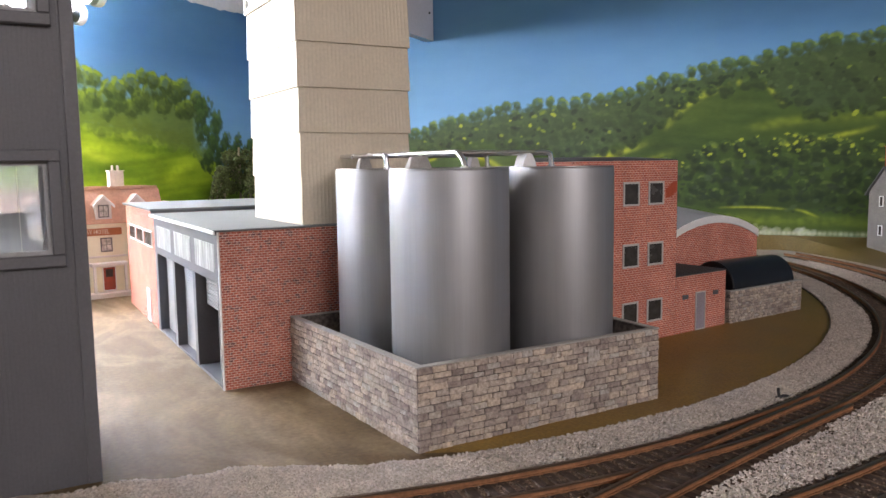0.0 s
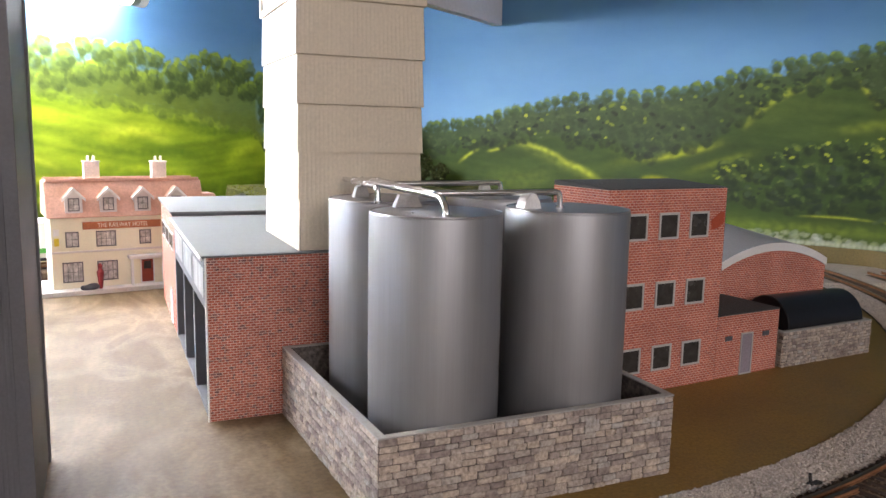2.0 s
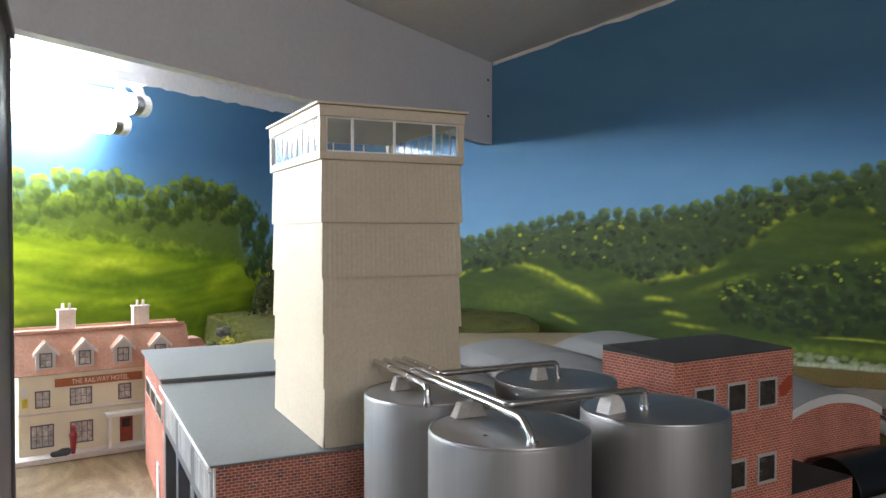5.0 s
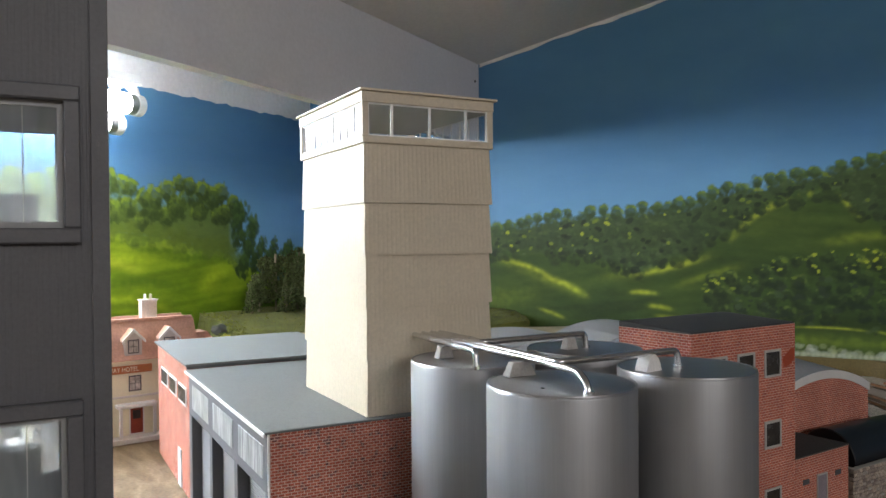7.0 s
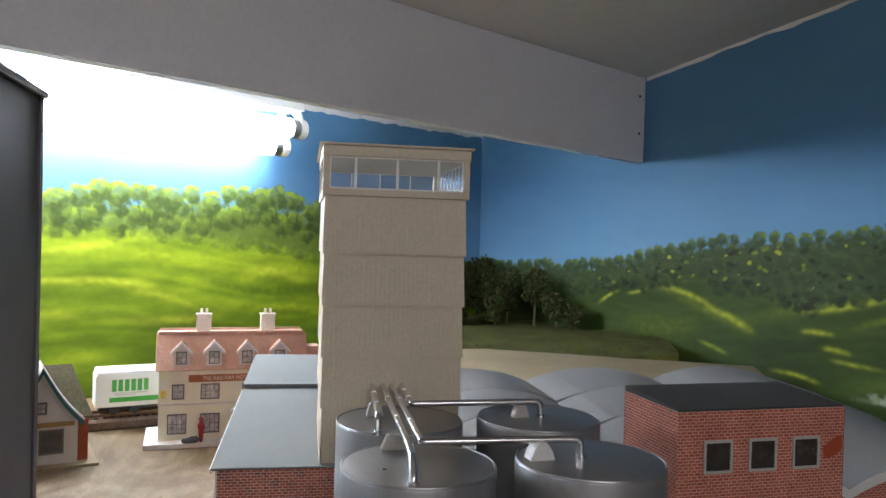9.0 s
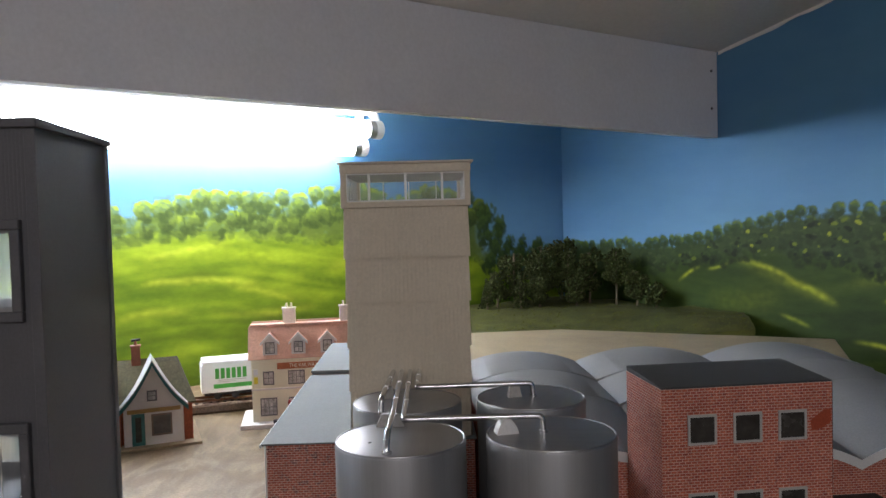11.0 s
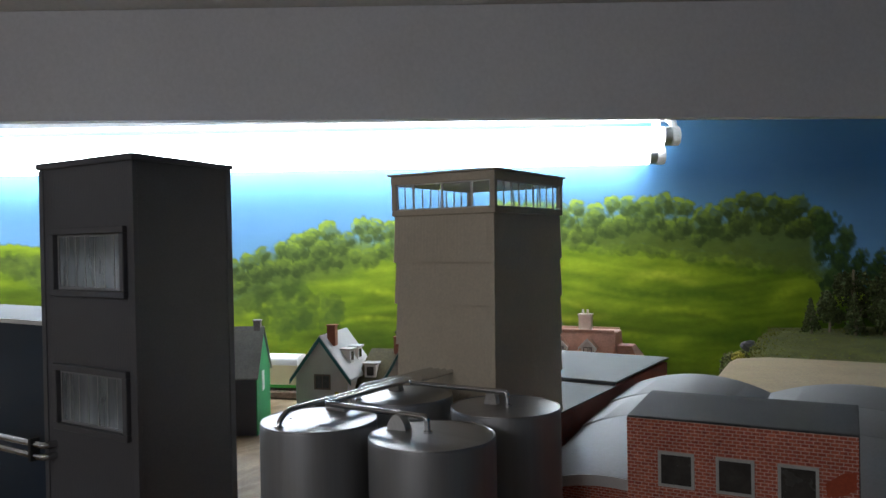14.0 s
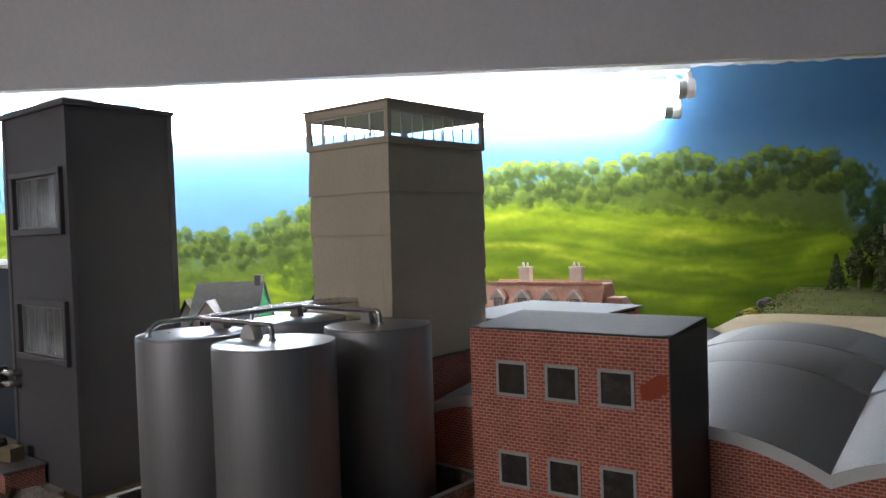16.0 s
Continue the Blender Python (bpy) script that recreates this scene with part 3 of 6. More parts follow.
class Picture:
    """Scenery brushed on a wall: colours and cover on a fine grid of (along, up), in centimetres."""

    def __init__(self, a0, a1, top, step, seed):
        self.a0, self.step, self.rnd = a0, step, random.Random(seed)
        self.na, self.nz = int((a1 - a0) / step) + 1, int(top / step) + 1
        self.a, self.z = np.meshgrid(a0 + np.arange(self.na) * step, np.arange(self.nz) * step, indexing="ij")
        self.col, self.cover = np.zeros((self.na, self.nz, 3)), np.zeros((self.na, self.nz))
        flat = [noise.noise((a * 1.3, z * 1.3, seed)) for a, z in zip(self.a.ravel(), self.z.ravel())]
        self.ripple = np.array(flat).reshape(self.na, self.nz)

    def lay(self, window, paint, strength):
        """Lay one colour over a part of the picture."""
        w = np.clip(strength, 0, 1)
        c = self.col[window]
        old = self.cover[window]
        cover = w + old * (1 - w)
        mix = np.divide(w, cover, out=np.zeros_like(w), where=cover > 1e-6)[..., None]
        self.col[window] = c * (1 - mix) + np.array(paint) * mix
        self.cover[window] = cover

    def hill(self, table, colours, rise, soft=0.25):
        """A hillside of three blended greens under a line."""
        line = np.array([curve_at(table, a) for a in self.a[:, 0]])[:, None] + 0.25 * self.ripple
        low, mid, high = (np.array(c) for c in colours)
        f = np.array([0.5 + 0.55 * noise.noise((a * 0.07, z * 0.22, 2)) + 0.32 * noise.noise((a * 0.22 + 0.3 * z, z * 0.75 - 0.08 * a, 7)) for a, z in zip(self.a.ravel(), self.z.ravel())])
        f = f + np.array([0.34 * noise.noise((a * 0.085 + 0.5 * z * 0.1, (z - 1.3 * math.sin(a * 0.13) - 0.05 * a) * 1.25, 11)) for a, z in zip(self.a.ravel(), self.z.ravel())])
        f = np.clip(f.reshape(self.na, self.nz) + rise * (self.z / np.maximum(line, 0.1) - 0.5), 0, 1)[..., None]
        paint = np.where(f < 0.5, low + (mid - low) * f * 2, mid + (high - mid) * (f * 2 - 1))
        w = np.clip((line - self.z) / soft, 0, 1)[..., None]
        self.col = self.col * (1 - w) + paint * w
        self.cover = np.maximum(self.cover, w[..., 0])

    def stroke(self, handles, width, paint, strength):
        """A long soft brush stroke, a curve through three handles, thin at its ends."""
        (a0, z0), (a1, z1), (a2, z2) = handles
        d, taper = np.full(self.a.shape, 1e9), np.zeros(self.a.shape)
        n = 70
        for k in range(n + 1):
            t = k / n
            a, z = (a0 * (1 - t) + a1 * t) * (1 - t) + (a1 * (1 - t) + a2 * t) * t, (z0 * (1 - t) + z1 * t) * (1 - t) + (z1 * (1 - t) + z2 * t) * t
            q = np.hypot((self.a - a) * 0.8, self.z - z)
            near = q < d
            d[near], taper[near] = q[near], math.sin(math.pi * (k + 1.2) / (n + 2.4)) ** 0.7
        self.lay((slice(None), slice(None)), paint, strength * taper * np.exp(-(d / width) ** 2) * (1 + 0.6 * self.ripple))

    def dab(self, a, z, r, paint, strength=0.9, long=1.0, turn=0.0):
        """A short dab of the brush with a ragged edge."""
        reach = r * max(1.0, long) * 1.4
        i0, i1 = int((a - reach - self.a0) / self.step), int((a + reach - self.a0) / self.step) + 2
        j0, j1 = int((z - reach) / self.step), int((z + reach) / self.step) + 2
        i0, j0 = max(i0, 0), max(j0, 0)
        if i1 <= i0 or j1 <= j0 or i0 >= self.na or j0 >= self.nz:
            return
        win = (slice(i0, i1), slice(j0, j1))
        da, dz = self.a[win] - a, self.z[win] - z
        p, q = (da * math.cos(turn) + dz * math.sin(turn)) / long, -da * math.sin(turn) + dz * math.cos(turn)
        d = np.hypot(p, q) / r + 0.45 * self.ripple[win]
        self.lay(win, paint, strength * np.clip((1.05 - d) * 3.6, 0, 1))

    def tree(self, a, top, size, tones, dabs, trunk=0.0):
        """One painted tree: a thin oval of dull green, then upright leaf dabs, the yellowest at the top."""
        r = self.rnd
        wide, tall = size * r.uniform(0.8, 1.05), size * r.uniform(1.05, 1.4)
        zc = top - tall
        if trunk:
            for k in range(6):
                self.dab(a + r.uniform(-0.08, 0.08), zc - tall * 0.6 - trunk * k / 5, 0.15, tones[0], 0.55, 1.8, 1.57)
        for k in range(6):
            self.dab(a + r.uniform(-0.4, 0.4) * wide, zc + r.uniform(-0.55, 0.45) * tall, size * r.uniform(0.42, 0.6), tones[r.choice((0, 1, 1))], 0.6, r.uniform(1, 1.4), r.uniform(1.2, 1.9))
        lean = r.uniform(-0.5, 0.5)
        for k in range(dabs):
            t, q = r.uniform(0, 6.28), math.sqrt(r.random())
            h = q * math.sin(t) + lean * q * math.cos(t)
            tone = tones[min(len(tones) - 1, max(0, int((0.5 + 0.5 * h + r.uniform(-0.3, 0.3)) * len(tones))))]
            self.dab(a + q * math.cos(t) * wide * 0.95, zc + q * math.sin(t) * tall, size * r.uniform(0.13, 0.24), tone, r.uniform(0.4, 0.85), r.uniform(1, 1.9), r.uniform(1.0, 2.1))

    def puff(self, a, top, size, tones, trunk, strength=1.0):
        """One painted tree with a rounded crown, paler on its lit upper side, over a short stem."""
        r = self.rnd
        zc = top - size
        for k in range(6 if trunk else 0):
            self.dab(a + 0.1 * math.sin(k + a), zc - size * 0.7 - trunk * k / 5, 0.16, tones[0], 0.5 * strength, 1.5, 1.57)
        self.dab(a, zc, size * 0.92, tones[1], 0.85 * strength, r.uniform(0.95, 1.2), r.uniform(0, 3))
        for k in range(r.randint(3, 4)):
            t = r.uniform(3.3, 6.0)
            self.dab(a + 0.5 * size * math.cos(t), zc + 0.5 * size * math.sin(t), size * r.uniform(0.28, 0.42), tones[0], 0.6 * strength, 1.2, t + 1.57)
        for k in range(int(14 * size)):
            t, q = r.uniform(-3.14, 3.14), size * math.sqrt(r.random())
            lit_side = (math.sin(t) + 0.45 * math.cos(t)) * q / size
            tone = tones[min(len(tones) - 1, max(0, int((0.36 + 0.45 * lit_side + r.uniform(-0.15, 0.15)) * len(tones))))]
            self.dab(a + q * math.cos(t), zc + q * math.sin(t), r.uniform(0.18, 0.36), tone, r.uniform(0.3, 0.6) * strength, r.uniform(1, 1.8), t + 1.57)
        for k in range(6):
            t = r.uniform(0.2, 2.3)
            self.dab(a + 0.78 * size * math.cos(t), zc + 0.78 * size * math.sin(t), size * r.uniform(0.14, 0.24), tones[-1 if r.random() < 0.35 else -2], 0.65 * strength, 1.9, t + 1.57)

    def grove(self, a0, a1, top, low, step, size, tones, trunk, gaps=0.1, rows=3, corner=(0.66, 18)):
        """Rows of rounded trees that thin out down to the meadow; they darken towards the corner of the room, the
        tubes' falloff put into the paint.
        """
        r = self.rnd
        for row in range(rows - 1, -1, -1):
            a = a0 + r.uniform(0, step)
            while a < a1:
                zt = curve_at(top, a) - row * size * 1.1 + (r.uniform(-0.4, 0.2) if row == 0 else r.uniform(-0.7, 0.5)) * size
                fade = (zt - size - curve_at(low, a)) / size
                if (row == 0 or fade > -0.4) and r.random() > gaps:
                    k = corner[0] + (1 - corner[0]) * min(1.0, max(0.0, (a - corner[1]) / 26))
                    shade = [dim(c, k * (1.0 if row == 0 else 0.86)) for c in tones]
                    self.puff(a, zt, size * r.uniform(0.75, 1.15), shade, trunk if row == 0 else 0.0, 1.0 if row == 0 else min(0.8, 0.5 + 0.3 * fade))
                a += step * r.uniform(0.75, 1.3)

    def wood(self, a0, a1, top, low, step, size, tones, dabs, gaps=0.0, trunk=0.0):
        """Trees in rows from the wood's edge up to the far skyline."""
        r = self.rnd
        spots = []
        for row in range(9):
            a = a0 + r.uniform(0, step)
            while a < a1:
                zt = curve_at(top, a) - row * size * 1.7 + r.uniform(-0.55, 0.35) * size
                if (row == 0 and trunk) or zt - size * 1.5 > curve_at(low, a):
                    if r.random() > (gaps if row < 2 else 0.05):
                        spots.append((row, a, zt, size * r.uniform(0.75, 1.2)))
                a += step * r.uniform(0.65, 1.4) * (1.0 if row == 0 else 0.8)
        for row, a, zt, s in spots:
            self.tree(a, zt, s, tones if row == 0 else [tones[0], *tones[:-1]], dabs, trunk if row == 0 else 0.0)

    def band(self, a0, a1, top, low, paint, strength, soft=0.9):
        """An even wash of one colour between two lines."""
        hi = np.array([curve_at(top, a) for a in self.a[:, 0]])[:, None] + 0.9 * self.ripple
        lo = np.array([curve_at(low, a) for a in self.a[:, 0]])[:, None] + 0.6 * self.ripple
        w = np.clip((hi - self.z) / soft, 0, 1) * np.clip((self.z - lo) / soft, 0, 1) * np.clip((self.a - a0) / 3, 0, 1) * np.clip((a1 - self.a) / 3, 0, 1)
        self.lay((slice(None), slice(None)), paint, strength * w)

    def sprinkle(self, a0, a1, top, low, count, size, tones, bias=1.0, strength=0.8):
        r = self.rnd
        for k in range(count):
            a = r.uniform(a0, a1)
            lo, hi = curve_at(low, a), curve_at(top, a)
            self.dab(a, lo + (hi - lo) * r.random() ** bias, size * r.uniform(0.5, 1.3), r.choice(tones), strength, r.uniform(1, 2.2), r.uniform(-0.5, 0.9))

    def hang(self, wall, off, label):
        verts = [tuple(c * CM for c in on_wall(wall, a, z, off)) for a, z in zip(self.a.ravel(), self.z.ravel())]
        k = (np.arange(self.na - 1)[:, None] * self.nz + np.arange(self.nz - 1)[None, :]).ravel()
        faces = np.stack([k, k + self.nz, k + self.nz + 1, k + 1], 1).tolist()
        me = bpy.data.meshes.new("backdrop")
        me.from_pydata(verts, [], faces)
        layer = me.color_attributes.new("paint", "FLOAT_COLOR", "POINT")
        layer.data.foreach_set("color", np.dstack([self.col, self.cover]).astype(np.float32).ravel())
        me.materials.append(M["wall_paint"])
        return tagged(new("backdrop", me), label, "wall painting", "", "structure")


def shifted(table, dz):
    return [(a, z + dz) for a, z in table]


SLOPE_TOP = [(82, 17.0), (90, 14.8), (96, 12.0), (104, 9.5), (110, 10), (118, 13.5), (130, 18)]
LIME, PALE, MOSS = (0.40, 0.51, 0.022), (0.54, 0.58, 0.045), (0.07, 0.14, 0.008)
BACK_STROKES_LIME = [(((44.9, 11.8), (37.6, 16.0), (26.2, 12.8)), 0.7, 0.7), (((42.8, 8.8), (36.2, 10.2), (29.8, 7.4)), 0.5, 0.6), (((24.8, 9.5), (21.3, 12), (17.1, 12.6)), 0.8, 0.75),
                     (((64.3, 15.7), (61.2, 17.8), (53.7, 18.1)), 0.6, 0.7), (((79.6, 12.3), (76.5, 13), (72.3, 10.8)), 0.5, 0.7), (((62.5, 15.7), (55.2, 17), (43.3, 13.8)), 0.7, 0.6),
                     (((84, 8), (79, 9.6), (74, 8.2)), 0.4, 0.6), (((54, 5.5), (48, 6.6), (40, 5.4)), 0.5, 0.5)]
BACK_STROKES_PALE = [(((64.8, 13.1), (59, 13.1), (53.8, 12)), 0.4, 0.9), (((67.8, 15.8), (64.8, 16.8), (58.2, 17.1)), 0.35, 0.8), (((68.6, 12.7), (65.6, 13.5), (62.5, 12.5)), 0.35, 0.9),
                     (((72.3, 8.4), (67.1, 10.4), (62.2, 8.8)), 0.5, 0.6), (((34.6, 15.6), (27.9, 15.6), (23, 14.4)), 0.35, 0.6), (((60.7, 8.9), (53.7, 7.6), (45.6, 8.5)), 0.5, 0.7),
                     (((44.1, 13.1), (40.3, 15.3), (33.8, 12.2)), 0.55, 0.7), (((58.3, 12.1), (53.6, 11.4), (48.4, 9.2)), 0.45, 0.6)]
BACK_STROKES_MOSS = [(((36.8, 16.1), (31.8, 14.6), (19.8, 14.5)), 0.7, 0.8), (((40.5, 11), (32.6, 12.3), (25.5, 9.1)), 0.7, 0.65), (((37, 6), (29.8, 4.2), (21.3, 7.2)), 1.3, 0.7),
                     (((73, 10.8), (67.1, 12.1), (62.6, 11.1)), 0.5, 0.5), (((34.6, 14.3), (26, 13.4), (18, 14.2)), 0.6, 0.7), (((75.7, 15.4), (71.5, 13.7), (67.1, 10.5)), 0.45, 0.4),
                     (((50.3, 13.7), (43.4, 10.6), (31.1, 11.1)), 0.6, 0.6), (((63.9, 9.5), (58.4, 9.9), (52.5, 6.8)), 0.6, 0.5), (((30, 3), (20, 5), (10, 4)), 2.2, 0.8),
                     (((16, 9), (12, 6), (8, 8)), 2.5, 0.9), (((58, 3.5), (48, 4.4), (36, 2.5)), 1.0, 0.6), (((82, 5), (74, 6), (64, 5)), 0.9, 0.45),
                     (((60, 14.6), (52, 15.2), (44, 12.6)), 0.4, 0.35)]
BRIGHT = [(0.042, 0.072, 0.016), (0.100, 0.150, 0.025), (0.165, 0.235, 0.028), (0.23, 0.32, 0.03), (0.30, 0.40, 0.03)]
SHADY = [(0.03, 0.06, 0.014), (0.045, 0.085, 0.018), (0.065, 0.12, 0.022), (0.095, 0.16, 0.028)]
back = Picture(0.3, 136, 26.8, 0.18, 2)
back.hill(shifted(BACK_LOW, 0.7), ((0.08, 0.13, 0.007), (0.155, 0.24, 0.010), (0.27, 0.37, 0.018)), 0.5)
for tone, strokes in ((LIME, BACK_STROKES_LIME), (PALE, BACK_STROKES_PALE), (MOSS, BACK_STROKES_MOSS)):
    for handles, width, strength in strokes:
        back.stroke(handles, width, tone, strength * (0.62 if tone is PALE else 0.9))
back.band(14, 90, shifted(BACK_LOW, 2.6), shifted(BACK_LOW, -0.8), (0.15, 0.235, 0.03), 0.7, 1.6)
back.sprinkle(16, 90, shifted(BACK_LOW, 2.4), shifted(BACK_LOW, -0.6), 520, 0.55, BRIGHT[:4], 1.0, 0.4)
back.band(78, 150, shifted(BACK_TOP, -1.2), shifted(BACK_LOW, -2.5), (0.125, 0.185, 0.022), 0.9, 1.5)
for k in range(70):
    t, q = back.rnd.uniform(0, 6.28), math.sqrt(back.rnd.random())
    back.dab(88.5 + 6.5 * q * math.cos(t), 10.2 + 3.2 * q * math.sin(t), back.rnd.uniform(0.5, 1.2), back.rnd.choice(((0.06, 0.10, 0.016), (0.075, 0.13, 0.018), (0.13, 0.20, 0.02))), 0.5, 1.3, back.rnd.uniform(0, 3))
back.sprinkle(84, 128, shifted(BACK_TOP, -1.2), shifted(SLOPE_TOP, -1.0), 500, 0.8, BRIGHT[:3], 1.0, 0.3)
back.band(50, 92, shifted(BACK_TOP, -1.9), BACK_LOW, (0.16, 0.225, 0.03), 0.8, 1.6)
back.band(16, 54, shifted(BACK_TOP, -2.0), shifted(BACK_LOW, -0.4), (0.105, 0.15, 0.022), 0.97, 1.1)
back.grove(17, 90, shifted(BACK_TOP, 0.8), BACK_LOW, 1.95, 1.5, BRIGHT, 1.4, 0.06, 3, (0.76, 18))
back.grove(85, 117, shifted(BACK_TOP, 0.3), SLOPE_TOP, 1.9, 1.25, BRIGHT[:4], 0.6, 0.05)
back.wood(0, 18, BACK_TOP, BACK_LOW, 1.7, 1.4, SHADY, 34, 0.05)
back.hang("b", 0.12, "bright green hill and trees painted on the back wall")

OLIVE, LEMON = (0.16, 0.205, 0.016), (0.40, 0.44, 0.026)
RIGHT_STROKES_OLIVE = [(((34, 12.6), (39.5, 11.4), (46, 7.8)), 0.6, 0.45), (((48.2, 10.9), (55.4, 11.7), (63.2, 14.2)), 0.6, 0.9), (((57.8, 9.9), (62.5, 11.6), (66.5, 12.8)), 0.45, 0.9),
                       (((74.8, 15.3), (78, 16.1), (84, 16.5)), 0.6, 0.9), (((66, 16.5), (71, 19.5), (76, 18)), 1.4, 0.15), (((28, 8), (34, 7), (40, 9)), 1.5, 0.35),
                       (((82, 16), (92, 17), (104, 18)), 0.7, 0.8)]
RIGHT_STROKES_LEMON = [(((33.2, 13.2), (38, 12.8), (41.5, 10.6)), 0.34, 0.8), (((40.5, 10.7), (43.6, 10.2), (46.5, 8.2)), 0.38, 0.9), (((52, 11.2), (57, 12), (62, 13.6)), 0.3, 0.7), (((23.8, 10), (25.5, 11.5), (27.2, 12.1)), 0.22, 0.8),
                       (((28.6, 11.9), (30.4, 12), (32, 12.9)), 0.22, 0.8), (((52.1, 9), (54, 9.2), (55.8, 8.9)), 0.28, 0.8), (((54.4, 7.3), (56, 7.4), (57.7, 6.9)), 0.28, 0.8),
                       (((48.8, 4), (52.2, 4.1), (54.5, 3.1)), 0.25, 0.8), (((55.4, 6.1), (57.9, 5.8), (61.2, 5.6)), 0.25, 0.6), (((39.4, 6.5), (41.4, 6), (43.3, 5.2)), 0.25, 0.6),
                       (((64.6, 15.6), (67.6, 20.4), (75.2, 21.4)), 0.36, 0.85), (((76.2, 21.5), (77.2, 20.4), (79, 17.8)), 0.26, 0.85), (((78, 13.3), (83, 13.5), (89, 15.1)), 0.3, 0.8)]
DEEP = [(0.020, 0.034, 0.012), (0.028, 0.048, 0.014), (0.038, 0.065, 0.016), (0.052, 0.088, 0.02), (0.08, 0.125, 0.026)]
HAZY = [(0.035, 0.058, 0.02), (0.05, 0.085, 0.024), (0.065, 0.11, 0.03), (0.10, 0.16, 0.035), (0.16, 0.23, 0.03)]
right = Picture(0.3, 118, 28.4, 0.15, 3)
right.hill(shifted(RIGHT_TOP, -1.4), ((0.026, 0.046, 0.010), (0.040, 0.070, 0.012), (0.062, 0.098, 0.014)), 0.25)
right.stroke(((46, 12.4), (50, 10.4), (56, 10.8)), 0.5, (0.02, 0.04, 0.01), 0.6)
for tone, strokes in ((OLIVE, RIGHT_STROKES_OLIVE), (LEMON, RIGHT_STROKES_LEMON)):
    for handles, width, strength in strokes:
        right.stroke(handles, width, tone, strength)
right.band(0.3, 140, shifted(RIGHT_TOP, -1.0), shifted(RIGHT_TOP, -3), (0.05, 0.082, 0.024), 0.85, 0.8)
right.band(0.3, 140, shifted(RIGHT_TOP, -2.0), RIGHT_LOW, (0.045, 0.07, 0.022), 0.8, 0.9)
right.grove(0, 118, shifted(RIGHT_TOP, -2.4), RIGHT_LOW, 1.7, 0.95, DEEP, 0.0, 0.08, 6, (1.0, 0))
right.grove(0, 118, shifted(RIGHT_TOP, 0.35), shifted(RIGHT_TOP, -2.6), 1.5, 0.9, HAZY, 0.9, 0.06, 2, (1.0, 0))
right.band(0.3, 140, shifted(RIGHT_TOP, -0.9), shifted(RIGHT_LOW, 0.5), (0.062, 0.088, 0.034), 0.34, 0.9)
right.sprinkle(2, 118, shifted(RIGHT_TOP, -0.8), RIGHT_LOW, 420, 0.26, [(0.028, 0.046, 0.018), (0.045, 0.072, 0.024), (0.068, 0.10, 0.03), (0.09, 0.125, 0.045)], 1.0, 0.5)
right.sprinkle(24, 118, shifted(RIGHT_TOP, -1.8), RIGHT_LOW, 150, 0.3, [(0.010, 0.016, 0.010), (0.016, 0.026, 0.014)], 1.0, 0.7)
right.sprinkle(24, 118, shifted(RIGHT_TOP, -1.0), RIGHT_LOW, 70, 0.22, [OLIVE, LEMON, (0.20, 0.25, 0.02)], 1.0, 0.8)
right.grove(62, 118, WOOD_TOP, WOOD_LOW, 1.9, 1.0, [(0.012, 0.022, 0.010), *DEEP[1:4], (0.15, 0.20, 0.03)], 0.0, 0.1, 7, (1.0, 0))
right.sprinkle(61, 132, WOOD_TOP, shifted(WOOD_TOP, -3.0), 170, 0.18, [OLIVE, LEMON, (0.22, 0.27, 0.02)], 0.6, 0.9)
right.sprinkle(64, 132, shifted(WOOD_TOP, -3), shifted(WOOD_LOW, 0.3), 300, 0.3, [(0.014, 0.024, 0.014), (0.022, 0.034, 0.02), (0.05, 0.075, 0.03)], 1.2, 0.75)
right.stroke(((71.5, 5.3), (76, 5.6), (79.6, 5.2)), 0.13, LEMON, 0.9)
right.stroke(((80.5, 5.2), (81.8, 5.0), (83.2, 4.2)), 0.14, LEMON, 0.9)
right.stroke(((57, 3.6), (72, 4.2), (92, 3.6)), 0.8, (0.17, 0.235, 0.02), 0.55)
right.sprinkle(60, 83, [(60, 2.9), (70, 3.3), (78, 3.1), (83, 2.6)], [(60, 1.9), (83, 2.0)], 110, 0.3, [(0.42, 0.44, 0.32), (0.30, 0.34, 0.18), (0.52, 0.52, 0.46), (0.30, 0.34, 0.30)], 1.0, 0.4)
right.stroke(((58, 2.1), (74, 2.25), (96, 2.2)), 0.28, (0.48, 0.49, 0.38), 0.8)
# dark wash: the falloff far from the tubes, put into the paint
right.band(58, 160, shifted(RIGHT_TOP, -0.6), [(0, 3.6), (220, 3.6)], (0.022, 0.04, 0.012), 0.2, 1.0)
right.hang("r", 0.12, "deep green wooded hills painted on the side wall")


# ---- ground sheets, ballast and track ----
LOOP = Vector((24.4, 72.8))


def ring(r, deg):
    """A point of the loop of track; it widens behind the buildings."""
    grow = 1.4 * max(0.0, (deg + 45) / 25) ** 1.5
    a = radians(deg)
    return Vector((LOOP.x + (r + grow) * math.cos(a), LOOP.y + (r + grow) * math.sin(a)))


def in_room(p):
    """The point itself, or the nearest one on the room's side of the right wall."""
    u = (p - CORNER).dot(UX)
    return p + UX * max(0.0, 0.3 - u)


def sheet(name, material, outline, z, label, category="ground"):
    bm = bmesh.new()
    f = bm.faces.new([bm.verts.new((p[0], p[1], z)) for p in outline])
    bmesh.ops.triangulate(bm, faces=[f])
    return tagged(part(name, bm, material), label, category, "", "structure")


